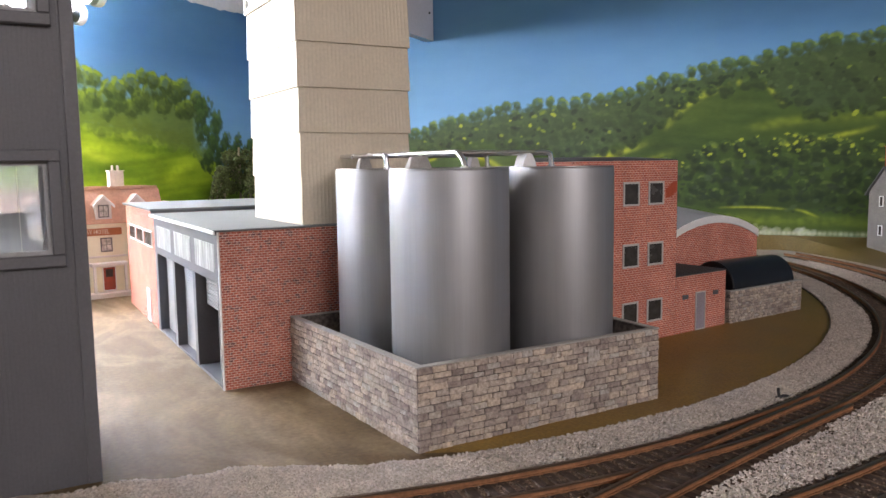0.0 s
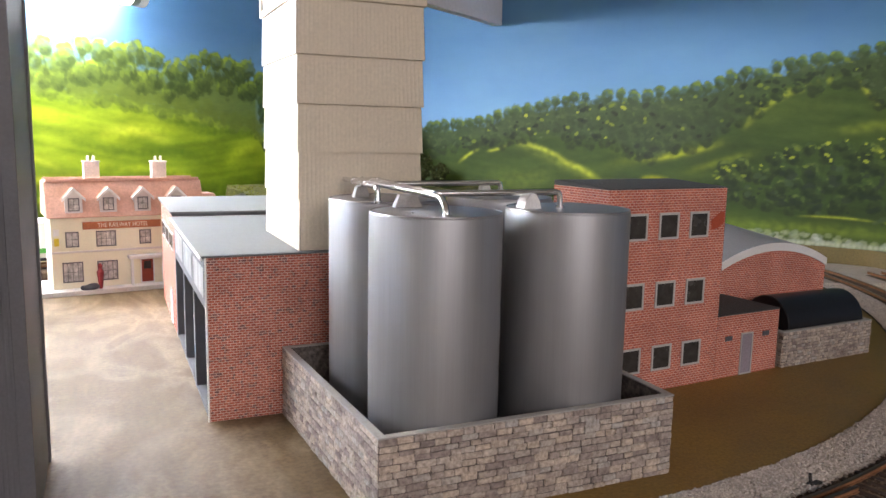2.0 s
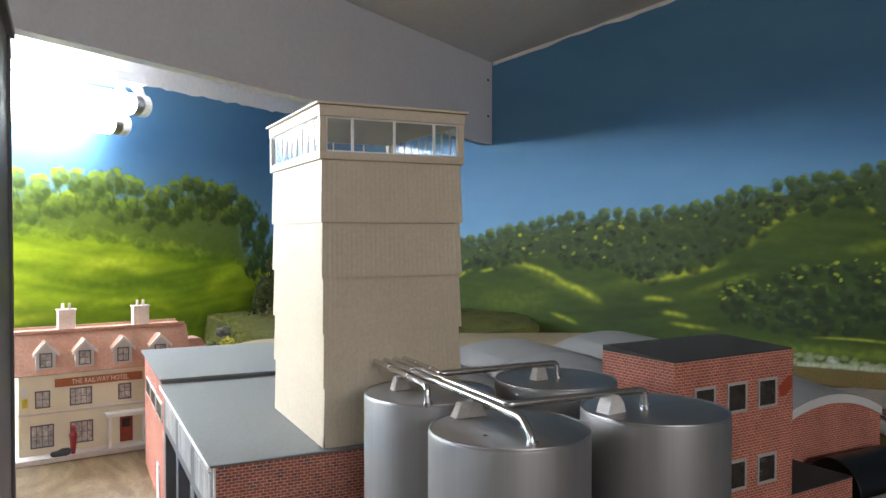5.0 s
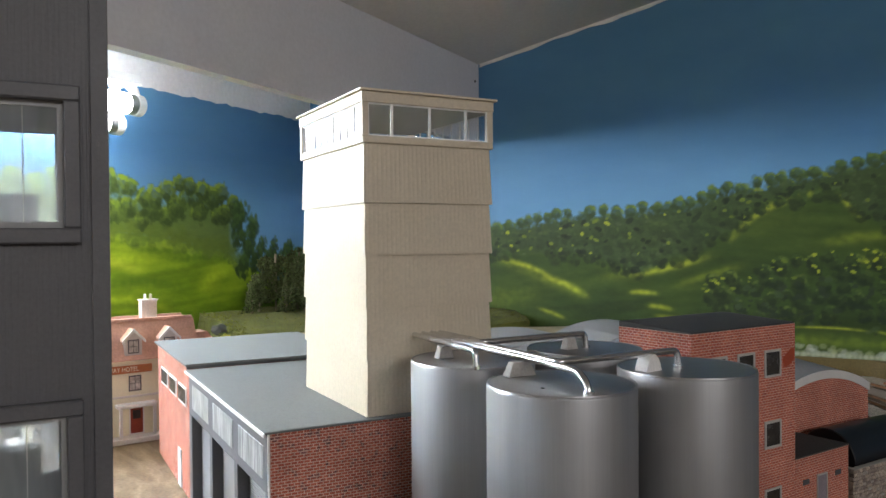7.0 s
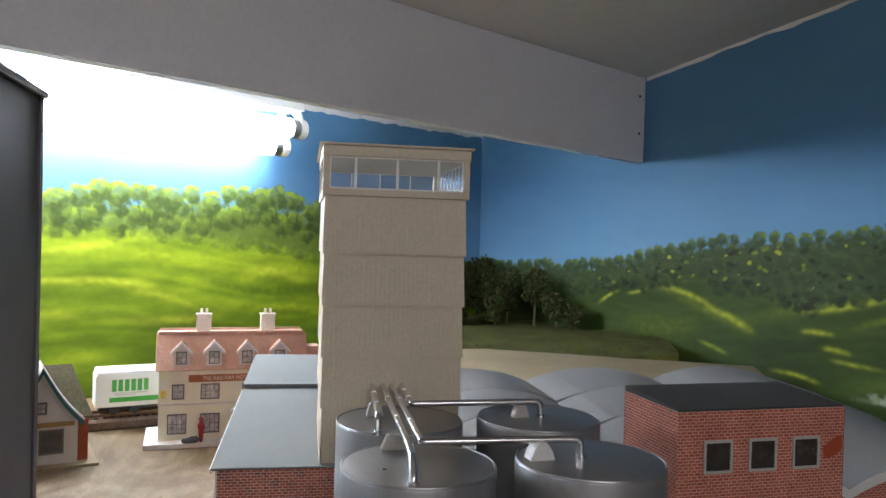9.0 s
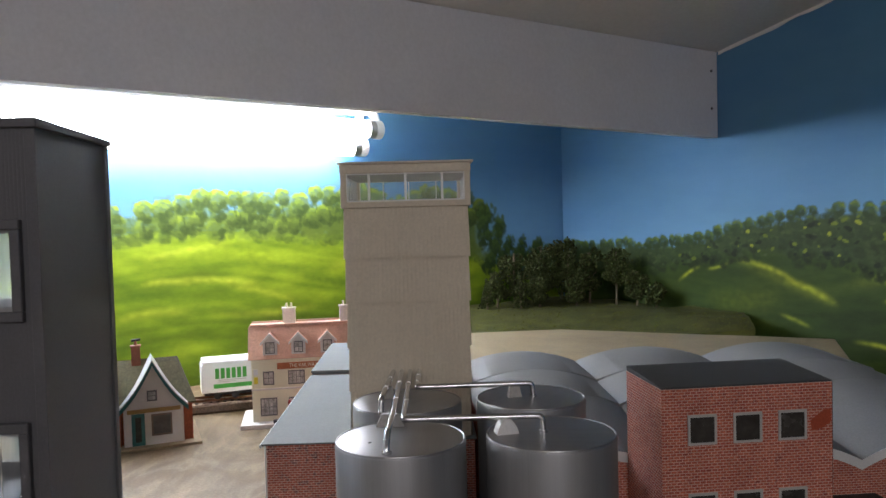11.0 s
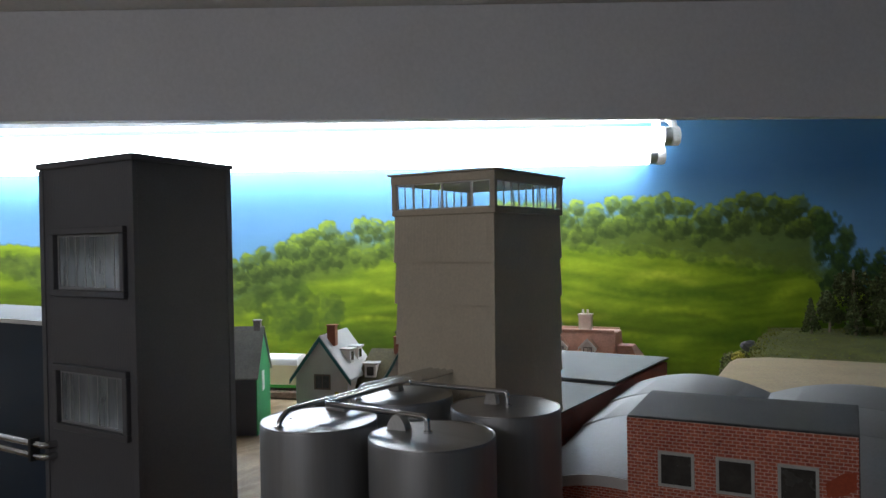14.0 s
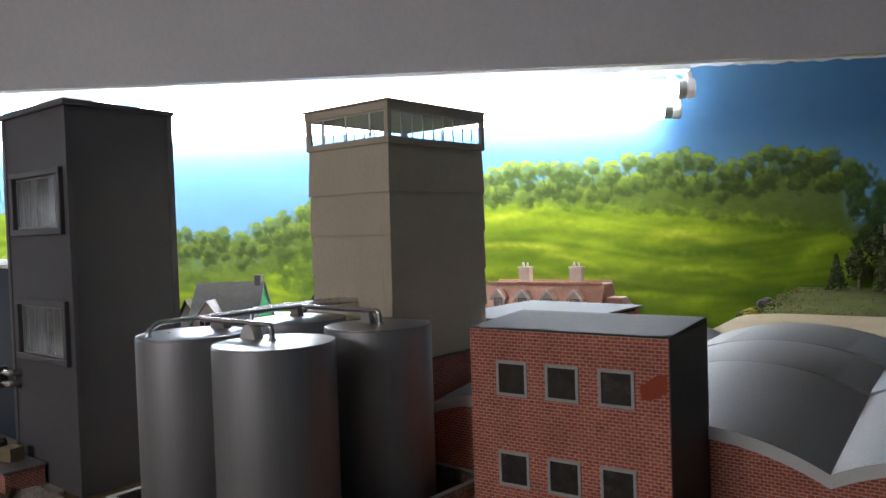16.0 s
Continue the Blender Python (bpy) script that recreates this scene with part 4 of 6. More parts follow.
# brown verge right of the tank wall, bounded by the inner edge of the ballast
edge = [in_room(ring(48.5, -98 + i * 3)) for i in range(33)]
sheet("ground", "verge", [(15.4, 25.9), *[(p.x, p.y) for p in edge], (40, 66), (29, 60), (29, 39)], 0.04, "dark brown painted ground beside the factory")
far = [in_room(ring(64.5 if i < 5 else 61.4, -75 + i * 5)) for i in range(12)]
sheet("ground", "verge", [(p.x, p.y) for p in far] + [room(0.3, 90, 0)[:2], room(0.3, 200, 0)[:2], room(66, 200, 0)[:2]], 0.03, "brown painted field beyond the track")
bm = bmesh.new()
prev = None
for i in range(37):
    p = in_room(ring(61.4, -66 + 2 * i))
    u = (p - CORNER).dot(UX)
    row = []
    for k in range(11):
        v_ = 0.35 + (u - 0.35) * (1 - k / 10)
        q = p - UX * (u - v_)
        row.append(bm.verts.new((q.x, q.y, 0.06 + 1.95 * max(0.0, 1 - v_ / 10.0) * min(1.0, k / 3))))
    if prev:
        for k in range(10):
            bm.faces.new((prev[k], row[k], row[k + 1], prev[k + 1]))
    prev = row
tagged(part("ground", bm, "field", smooth=True), "brown painted field rising to the side wall", "ground", "", "structure")
# thin dark line along the far curve of the board's edge
bm = bmesh.new()
for i in range(16, len(edge) - 1):
    a, b = edge[i], edge[i + 1]
    out_a, out_b = (a - LOOP).normalized() * 0.14, (b - LOOP).normalized() * 0.14
    q = [bm.verts.new((p.x, p.y, 0.06)) for p in (a, b, b + out_b, a + out_a)]
    bm.faces.new(q)
tagged(part("kerb", bm, "dark_iron"), "thin dark line along the edge of the board", "ground", "", "structure")


def bed_sheet(r0, r1, d0, d1, z, name, material, label, step=2.0):
    bm = bmesh.new()
    prev = None
    d = d0
    while d <= d1 + 0.01:
        p, q = in_room(ring(r0, d)), in_room(ring(r1, d))
        a, b = bm.verts.new((p.x, p.y, z)), bm.verts.new((q.x, q.y, z))
        if prev:
            bm.faces.new((prev[0], a, b, prev[1]))
        prev = (a, b)
        d += step
    return tagged(part(name, bm, material), label, "ballast", "", "structure")


bed_sheet(48.52, 64.6, -125, -51, 0.05, "ground", "ballast", "grey stone ballast under the tracks")
bed_sheet(48.52, 61.5, -51, -5, 0.05, "ground", "ballast", "grey stone ballast on the far curve")
bed_sheet(50.9, 53.9, -125, -9, 0.09, "ground", "bed", "dark stained track bed")
bed_sheet(56.6, 59.6, -125, -14, 0.09, "ground", "bed", "dark stained track bed")


def chips(name, spots, size, material, label, seed):
    """Loose stones as one mesh of small irregular lumps."""
    rnd = random.Random(seed)
    verts, faces = [], []
    for x, y, z in spots:
        s = size * rnd.uniform(0.55, 1.35)
        turn = Euler((rnd.uniform(0, 3), rnd.uniform(0, 3), rnd.uniform(0, 6))).to_matrix()
        base = len(verts)
        for c in ((1, 0, 0), (-1, 0, 0), (0, 1, 0), (0, -1, 0), (0, 0, 1), (0, 0, -1)):
            p = turn @ Vector([k * s * rnd.uniform(0.6, 1.15) for k in c])
            verts.append(((x + p.x) * CM, (y + p.y) * CM, (z + p.z * 0.8) * CM))
        for f in ((0, 2, 4), (2, 1, 4), (1, 3, 4), (3, 0, 4), (2, 0, 5), (1, 2, 5), (3, 1, 5), (0, 3, 5)):
            faces.append(tuple(base + k for k in f))
    me = bpy.data.meshes.new(name)
    me.from_pydata(verts, [], faces)
    me.materials.append(M[material])
    return tagged(new(name, me), label, "ballast", "", "stuff")


def ring_spots(r0, r1, d0, d1, count, z, seed, keep=lambda x, y: True):
    rnd = random.Random(seed)
    out = []
    while len(out) < count:
        p = ring(rnd.uniform(r0, r1), rnd.uniform(d0, d1))
        if keep(p.x, p.y):
            out.append((p.x, p.y, z + rnd.uniform(-0.03, 0.06)))
    return out


chips("ballast_stones", ring_spots(48.6, 51.0, -112, -20, 40000, 0.12, 1), 0.076, "ballast", "light grey granite chips beside the track", 1)
def off_branch(x, y):
    """True away from the diverging road of the turnout."""
    i = x - 8
    return x > 31 or not -0.5 < y - (15.3 + 0.2 * i - 0.0022 * (i - 12) ** 2) < 2.1


chips("ballast_stones", ring_spots(53.8, 56.7, -110, -20, 28000, 0.12, 2, off_branch), 0.076, "ballast", "light grey granite chips between the tracks", 2)
chips("ballast_stones", ring_spots(50.9, 53.9, -110, -30, 9000, 0.10, 3), 0.062, "ballast_dark", "stained brown chips between the sleepers", 3)
chips("ballast_stones", ring_spots(56.6, 59.7, -100, -25, 10000, 0.10, 4), 0.066, "ballast_dark", "stained brown chips of the outer track", 4)


def yard_gravel():
    """Gravel along the front of the yard, left of the verge."""
    rnd = random.Random(9)
    out = []
    while len(out) < 17000:
        x, y = rnd.uniform(-9, 17.5), rnd.uniform(20.5, 30.2)
        top = curve_at([(-9, 29.4), (4.3, 29.2), (8.3, 28.2), (14, 25.6), (17.5, 23.8)], x)
        if y < top + 0.35 * noise.noise((x, y, 0)) and (Vector((x, y)) - LOOP).length < 51.2:
            out.append((x, y, 0.08 + rnd.uniform(-0.02, 0.05)))
    return out


chips("ballast_stones", yard_gravel(), 0.08, "ballast", "light grey granite chips along the yard edge", 6)


def rail_path(offset_r, d0, d1, step=1.5):
    n = int((d1 - d0) / step)
    return [ring(offset_r, d0 + i * step) for i in range(n + 1)]


def rail(track, pts, z=0.14):
    """A rail: a rusty foot and web with a worn head, along a plan line."""
    for name, half, z0, z1, material in (("rail", 0.10, z, z + 0.06, "rust"), ("rail_web", 0.045, z + 0.06, z + 0.20, "rust"), ("rail_head", 0.065, z + 0.20, z + 0.27, "railtop")):
        bm = bmesh.new()
        prev = None
        for i, p in enumerate(pts):
            d = (pts[min(i + 1, len(pts) - 1)] - pts[max(i - 1, 0)]).normalized()
            nrm = Vector((-d.y, d.x)) * half
            vs = [bm.verts.new((p.x + s * nrm.x, p.y + s * nrm.y, zz)) for s, zz in ((1, z0), (1, z1), (-1, z1), (-1, z0))]
            if prev:
                for k in range(4):
                    bm.faces.new((prev[k], prev[(k + 1) % 4], vs[(k + 1) % 4], vs[k]))
            prev = vs
        part(name, bm, material, track)


def sleepers(track, centre, d0, d1, pitch=0.62, length=2.9):
    proto = bmesh.new()
    box(proto, -length / 2, length / 2, -0.16, 0.16, 0.06, 0.16)
    me = mesh_from(proto, "sleeper", "sleeper", bevel=0.02)
    n = int(radians(d1 - d0) * centre / pitch)
    for i in range(n):
        d = d0 + (d1 - d0) * i / n
        p = ring(centre, d)
        ob = new("sleeper", me)
        ob.parent = track
        ob.matrix_basis = pose(p.x * CM, p.y * CM, 0, 0, 0, d + random.uniform(-0.8, 0.8))


for centre, d0, d1, label in ((52.35, -120, -9, "model railway track with rusty rails on the inner curve"), (58.1, -112, -14, "model railway track with rusty rails on the outer curve")):
    track = thing("railway_track", label, "railway track")
    for side in (-0.83, 0.83):
        rail(track, rail_path(centre + side, d0, d1))
    sleepers(track, centre, -108 if centre < 55 else -98, -30)
# the diverging road of the turnout
branch = thing("railway_track", "diverging turnout track with rusty rails", "railway track")
for off in (0.0, 1.66):
    rail(branch, [Vector((8 + i * 1.0, 15.3 + 0.2 * i * 1.0 + off * 0.98 - 0.0022 * (i - 12) ** 2)) for i in range(27)], 0.135)
bm = bmesh.new()
prev = None
for i in range(27):
    x, y = 8.0 + i, 15.3 + 0.2 * i - 0.0022 * (i - 12) ** 2
    row = [bm.verts.new((x, y + o, 0.085)) for o in (-0.9, 2.6)]
    if prev:
        bm.faces.new((prev[0], row[0], row[1], prev[1]))
    prev = row
tagged(part("ground", bm, "bed"), "dark stained bed under the turnout", "ballast", "", "structure")
proto = bmesh.new()
box(proto, -1.3, 1.3, -0.16, 0.16, 0.05, 0.15)
me = mesh_from(proto, "sleeper", "sleeper", bevel=0.02)
for i in range(26):
    ob = new("sleeper", me)
    ob.parent = branch
    ob.matrix_basis = pose((9 + i * 0.7) * CM, (16.1 + 0.14 * i) * CM, 0, 0, 0, 102)
lever = thing("point_lever", "small black point lever beside the turnout", "track lever", 32.9, 22.9, 0.05)
bm = bmesh.new()
box(bm, -0.25, 0.45, -0.16, 0.12, 0, 0.16)
part("base", bm, "dark_iron", lever, bevel=0.03)
bm = bmesh.new()
rod(bm, (-0.1, 0, 0.12), (-0.14, 0.03, 0.55), 0.07, 8)
part("lever", bm, "dark_iron", lever)


# ---- the storage tanks in their stone enclosure ----
TANKS = [(18.48, 28.95), (24.48, 29.02), (18.6, 35.15), (24.53, 35.22)]
tank = thing("storage_tank", "tall brushed silver storage tank standing in the stone enclosure", "storage tank", *TANKS[0], group="silver storage tanks")
bm = bmesh.new()
lathe(bm, [(2.56, 0.0), (2.59, 0.1), (2.59, 10.98), (2.57, 11.05), (2.53, 11.09)], 64)
part("shell", bm, "steel", tank, smooth=True)
bm = bmesh.new()
lathe(bm, [(2.53, 11.085), (2.45, 11.1)], 64)
part("lid", bm, "steel_lid", tank, "shiny flat lid", smooth=True)
bm = bmesh.new()
sweep(bm, [(2.535 * math.cos(a), 2.535 * math.sin(a), 11.085) for a in (2 * math.pi * k / 64 for k in range(65))], 0.045, 6)
part("rim", bm, "steel_lid", tank, "bright rim of the lid", smooth=True)
for p in TANKS[1:]:
    copy_thing(tank, pose(p[0] * CM, p[1] * CM, 0, 0, 0, 40 * p[1]))

for (x, y), turn, w in (((18.0, 30.8), 0, 1.2), ((23.75, 35.3), 6, 0.7), ((17.65, 35.9), 0, 0.75)):
    block = thing("pipe_support", "pale grey tapered block carrying a pipe on a tank lid", "pipe support", x, y, 11.1, turn, group="pipe supports on the lids")
    bm = bmesh.new()
    v = box(bm, -w / 2, w / 2, -0.24, 0.24, 0, 0.53)
    for q in v[4:]:
        q.co.x *= 0.62
        q.co.y *= 0.7
    part("block", bm, "coping", block, bevel=0.03)
flap = thing("card_flap", "curled white card flap on a tank lid", "card flap", 22.7, 29.2, 11.1, 10)
bm = bmesh.new()
prev = None
for i in range(11):
    a = radians(18 * i)
    o, n_ = (-0.45 + 0.09 * i, 0.62 * math.sin(a) ** 0.7 + 0.02), None
    vs = [bm.verts.new((o[0], y, max(0.0, z))) for y, z in ((-0.3, 0), (-0.3, o[1]), (0.25, o[1]), (0.25, 0))]
    if prev:
        for k in range(4):
            bm.faces.new((prev[k], prev[(k + 1) % 4], vs[(k + 1) % 4], vs[k]))
    prev = vs
part("flap", bm, "white_trim", flap)

PIPE_Z = 11.75
RUNS = [[(17.8, 39.05, PIPE_Z), (17.55, 33.6, PIPE_Z), (17.5, 33.1, PIPE_Z), (17.5, 33.0, 11.08)],
        [(18.25, 39.05, PIPE_Z), (18.15, 30.0, PIPE_Z), (18.05, 27.5, PIPE_Z), (18.03, 26.98, 11.4), (18.03, 26.9, 11.08)],
        [(18.7, 39.05, PIPE_Z), (18.6, 29.25, PIPE_Z), (23.7, 29.18, PIPE_Z), (24.15, 29.15, PIPE_Z), (24.2, 29.15, 11.08)],
        [(19.15, 39.05, PIPE_Z), (19.08, 35.15, PIPE_Z), (24.1, 35.25, PIPE_Z), (24.6, 35.25, PIPE_Z), (24.65, 35.25, 11.08)]]
for run in RUNS:
    pipe = thing("transfer_pipe", "bright chrome transfer pipe from the tower to a tank lid", "pipe", group="chrome transfer pipes")
    bm = bmesh.new()
    sweep(bm, rounded(run, 0.2), 0.125, 12)
    part("pipe", bm, "chrome", pipe, smooth=True)
    bm = bmesh.new()
    x, y, _ = run[-1]
    rod(bm, (x, y, 11.05), (x, y, 11.19), 0.19, 14)
    part("flange", bm, "chrome", pipe, smooth=True)
    for k in (0.3, 0.68):
        a, b = Vector(run[0]), Vector(run[1])
        p = a + (b - a) * k
        bm = bmesh.new()
        rod(bm, p - (b - a).normalized() * 0.28, p + (b - a).normalized() * 0.28, 0.14, 12)
        part("joint", bm, "chrome", pipe, smooth=True)
bm = bmesh.new()
rod(bm, (17.3, 28.4, 11.09), (17.3, 28.4, 11.12), 0.07, 10)
tagged(part("lid_plug", bm, "dark_iron"), "small dark plug in a tank lid", "plug")


# ---- the stone enclosure round the tanks ----
STONES = {"count": 0}


def stone_wall(owner, p, q, h, thick, rows, mean, seed, budget=300, coping=True, facing=1):
    """A wall panel with separate stones on its outer face; p to q in plan, the outside on the right hand."""
    rnd = random.Random(seed)
    p, q = Vector(p), Vector(q)
    length, d = (q - p).length, (q - p).normalized()
    ang = math.degrees(math.atan2(d.y, d.x))
    panel = thing("wall_panel", "", "")
    panel.parent = owner
    panel.matrix_basis = pose(p.x * CM, p.y * CM, 0, 0, 0, ang)
    bm = bmesh.new()
    box(bm, 0, length, 0.03, thick, 0, h)
    part("core", bm, "mortar", panel)
    if coping:
        bm = bmesh.new()
        box(bm, -0.02, length + 0.02, -0.03, thick + 0.02, h, h + 0.05 + 0.004 * (seed % 5))
        part("coping", bm, "coping", panel, "pale coping edge", bevel=0.015)
    rest = bmesh.new()
    share = [rnd.uniform(0.85, 1.18) for _ in range(rows)]
    levels = [h * sum(share[:r]) / sum(share) for r in range(rows + 1)]
    for r in range(rows):
        x, row_h = 0.0, levels[r + 1] - levels[r]
        while x < length - 0.05:
            w = min(mean * rnd.uniform(0.65, 1.3), length - x)
            if length - x - w < 0.25:
                w = length - x
            two = rnd.random() < 0.1 and r < rows - 1
            g = 0.014
            dims = (x + g, x + w - g, -rnd.uniform(0.0, 0.06), 0.05, levels[r] + g, levels[r + 1] - g + (row_h * 0.35 if two else 0))
            if STONES["count"] < budget:
                STONES["count"] += 1
                bm = bmesh.new()
                v = box(bm, *dims)
                for k in v:
                    k.co.x += rnd.uniform(-0.035, 0.035)
                    k.co.z += rnd.uniform(-0.025, 0.02)
                me = mesh_from(bm, "stone", "stone_each", bevel=0.03)
                ob = new("stone", me)
                ob.parent = panel
            else:
                box(rest, *dims)
            x += w
    if rest.verts:
        tagged(part("stone_facing", rest, "stone_rest", panel, bevel=0.025), "rows of small grey-brown stones", kind="stuff")
    else:
        rest.free()
    return panel


def stone_material(name, source):
    m, nt, b = nodes_of(name)
    vec = coords(nt)
    if source == "object":
        rnd = nt.nodes.new("ShaderNodeObjectInfo").outputs["Random"]
    else:
        rnd = nt.nodes.new("ShaderNodeNewGeometry").outputs["Random Per Island"]
    c = ramp_node(nt, rnd, [(0.0, (0.31, 0.26, 0.235)), (0.2, (0.38, 0.325, 0.285)), (0.5, (0.48, 0.415, 0.355)), (0.75, (0.57, 0.48, 0.385)), (1.0, (0.46, 0.435, 0.40))])
    c = mix_node(nt, 1.0, c, ramp_node(nt, noise_node(nt, vec, 620.0, 5), [(0.32, (0.62, 0.59, 0.59)), (0.68, (1.24,) * 3)]), "MULTIPLY")
    c = mix_node(nt, 1.0, c, ramp_node(nt, noise_node(nt, vec, 110.0, 4), [(0.35, (0.8, 0.78, 0.78)), (0.65, (1.05,) * 3)]), "MULTIPLY")
    link(nt, c, b.inputs["Base Color"])
    b.inputs["Roughness"].default_value = 0.8
    b.inputs["Specular IOR Level"].default_value = 0.2
    bump_node(nt, b, noise_node(nt, vec, 620.0, 5), 0.0005, 1.0)
    return m


M["stone_each"] = stone_material("stone_block_card", "object")
M["stone_rest"] = stone_material("stone_facing_card", "island")

enclosure = thing("tank_enclosure", "low grey-brown stone wall round the silver tanks", "stone wall")
stone_wall(enclosure, (15.2, 26.0), (28.2, 26.1), 3.42, 0.3, 13, 0.64, 21, 230)
stone_wall(enclosure, (14.55, 38.85), (15.2, 26.02), 3.42, 0.3, 13, 0.64, 22, 300)
stone_wall(enclosure, (28.2, 26.1), (28.4, 38.9), 3.42, 0.3, 12, 0.9, 23, 0)
stone_wall(enclosure, (28.0, 38.86), (14.6, 38.86), 3.42, 0.25, 12, 0.9, 24, 0)
sheet("ground", "dark_grey", [(15.3, 26.2), (28.1, 26.3), (28.2, 38.7), (14.8, 38.7)], 0.06, "dark floor inside the tank enclosure")


# ---- the loading shed ----
shed = thing("loading_shed", "brick loading shed with grey shuttered bays and flat grey roof", "shed")
bm = bmesh.new()
box(bm, 11.0, 22.0, 38.9, 39.2, 0, 8.1)
part("front_wall", bm, "brick_shed", shed, "dark red brick end wall")
bm = bmesh.new()
box(bm, 21.7, 22.0, 39.2, 69.5, 0, 8.1)
part("side_wall", bm, "brick_shed", shed)
bm = bmesh.new()
box(bm, 11.3, 21.7, 69.2, 69.5, 0, 8.2)
part("rear_wall", bm, "brick_orange", shed)
# grey framed front: fascia, piers and openings
boxed("fascia", "grey_frame", shed, (10.98, 11.3, 39.2, 56.75, 5.45, 8.1), "pale grey fascia above the bays", 0.02)
boxed("corner_strip", "white_trim", shed, (10.94, 11.02, 38.87, 38.98, 0, 8.1), "white corner strip")
BAYS = [(39.45, 44.4), (45.0, 50.1), (50.7, 55.9)]
for y0, y1 in ((39.2, 39.45), (44.4, 45.0), (50.1, 50.7), (55.9, 56.75)):
    boxed("pier", "dark_grey", shed, (11.02, 12.5, y0 + 0.02, y1 - 0.02, 0, 5.45), "dark grey bay pier")
    boxed("pier_edge", "grey_frame", shed, (10.97, 11.02, y0, y1, 0, 5.45))
for k, (y0, y1) in enumerate(BAYS):
    low = 3.6 if k == 0 else 0.15
    bm = bmesh.new()
    z = low
    while z < 5.45:
        box(bm, 11.55, 11.67, y0, y1, z, z + 0.12)
        box(bm, 11.60, 11.69, y0, y1, z + 0.12, z + 0.17)
        z += 0.17
    part("roller_shutter", bm, "shutter", shed, "half-open pale grey roller shutter" if k == 0 else "closed pale grey roller shutter", bevel=0.01)
    boxed("threshold", "dark_grey", shed, (11.0, 12.5, y0, y1, 0.0, 0.14), "grey concrete threshold")
    boxed("window_panel", "frosted", shed, (10.95, 11.0, y0 + 0.3, y1 - 0.3, 5.95, 7.4), "frosted white glazing above the bay", 0.02)
# black bay floor and back put the shade of the open bays into colour
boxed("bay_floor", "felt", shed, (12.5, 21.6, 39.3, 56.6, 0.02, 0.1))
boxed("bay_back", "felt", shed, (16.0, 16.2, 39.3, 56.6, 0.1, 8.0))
# second, brick-faced part
bm = bmesh.new()
box(bm, 10.98, 11.3, 56.8, 69.5, 0, 8.35)
part("second_front", bm, "brick_orange", shed, "orange brick wall of the rear part")
for y0 in (57.6, 61.2, 64.8):
    boxed("window_frame", "white_trim", shed, (10.9, 11.0, y0, y0 + 2.7, 5.7, 6.9), "white framed strip window")
    for k in range(3):
        boxed("pane", "window_dark", shed, (10.88, 10.95, y0 + 0.12 + 0.86 * k, y0 + 0.86 + 0.86 * k, 5.85, 6.75))
boxed("side_door", "door_white", shed, (10.9, 11.0, 59.6, 60.7, 0.05, 2.5), "white side door", 0.02)
boxed("roof", "grey_roof", shed, (10.75, 22.1, 38.7, 56.7, 8.1, 8.2), "flat pale grey roof", 0.03)
boxed("roof_edge", "white_trim", shed, (10.7, 10.8, 38.7, 56.7, 7.98, 8.16), "white roof edge strip", 0.02)
boxed("rear_roof", "grey_roof", shed, (10.75, 22.1, 56.72, 69.8, 8.35, 8.5), "flat pale grey rear roof", 0.03)
boxed("roof_step", "dark_grey", shed, (10.85, 22.0, 56.74, 56.9, 8.2, 8.36))


# ---- the corrugated tower ----
tower = thing("grain_tower", "tall cream corrugated tower with a glazed top storey on the shed", "tower")
TX0, TX1, TY0, TY1 = 15.45, 21.95, 39.12, 47.6
SEAMS = [8.2, 10.75, 13.05, 15.4, 17.75, 20.45]


def ribbed(bm, length, z0, z1, lap, pitch=0.21, depth=0.015, mitre=0.0):
    """A corrugated sheet in the x-z plane that faces -y and leans out at its foot."""
    n = int(length / pitch)
    pitch = length / n
    xs = []
    for i in range(n):
        x = i * pitch
        xs += [(x, 0.0), (x + 0.5 * pitch, 0.0), (x + 0.62 * pitch, -depth), (x + 0.88 * pitch, -depth)]
    xs.append((length, 0.0))
    front = [[bm.verts.new((x + (2 * x / length - 1) * mitre * (1 - k), d - lap * (1 - k), z0 + (z1 - z0) * k)) for x, d in xs] for k in (0.0, 1.0)]
    for i in range(len(xs) - 1):
        bm.faces.new((front[0][i], front[0][i + 1], front[1][i + 1], front[1][i]))
    back = [[bm.verts.new((x, 0.12, z)) for x in (0, length)] for z in (z0, z1)]
    bm.faces.new((*front[0][::-1], back[0][0], back[0][1]))
    bm.faces.new((*front[1], back[1][1], back[1][0]))


for i, (z0, z1) in enumerate(zip(SEAMS, SEAMS[1:])):
    z1 += 0.12 if i < 4 else 0
    inset = 0.10 * (4 - i) / 4
    for side, (x, y, turn, length) in enumerate(((TX0 + inset, TY0, 0, TX1 - TX0 - 2 * inset), (TX1 - inset, TY0, 90, TY1 - TY0), (TX1 - inset, TY1, 180, TX1 - TX0 - 2 * inset), (TX0 + inset, TY1, 270, TY1 - TY0))):
        bm = bmesh.new()
        ribbed(bm, length, z0, z1, 0.0 if i == 0 and side == 0 else (0.14 if side == 0 else 0.07), depth=0.007 if side == 1 else 0.009, mitre=0.0 if i == 0 else 0.07)
        ob = part("cladding_sheet", bm, "cream", tower, "cream corrugated sheet")
        ob.matrix_basis = pose(x * CM, y * CM, 0, 0, 0, turn)
bm = bmesh.new()
box(bm, TX0 + 0.15, TX1 - 0.15, TY0 + 0.15, TY1 - 0.15, 8.2, 20.5)
part("core", bm, "cream", tower)
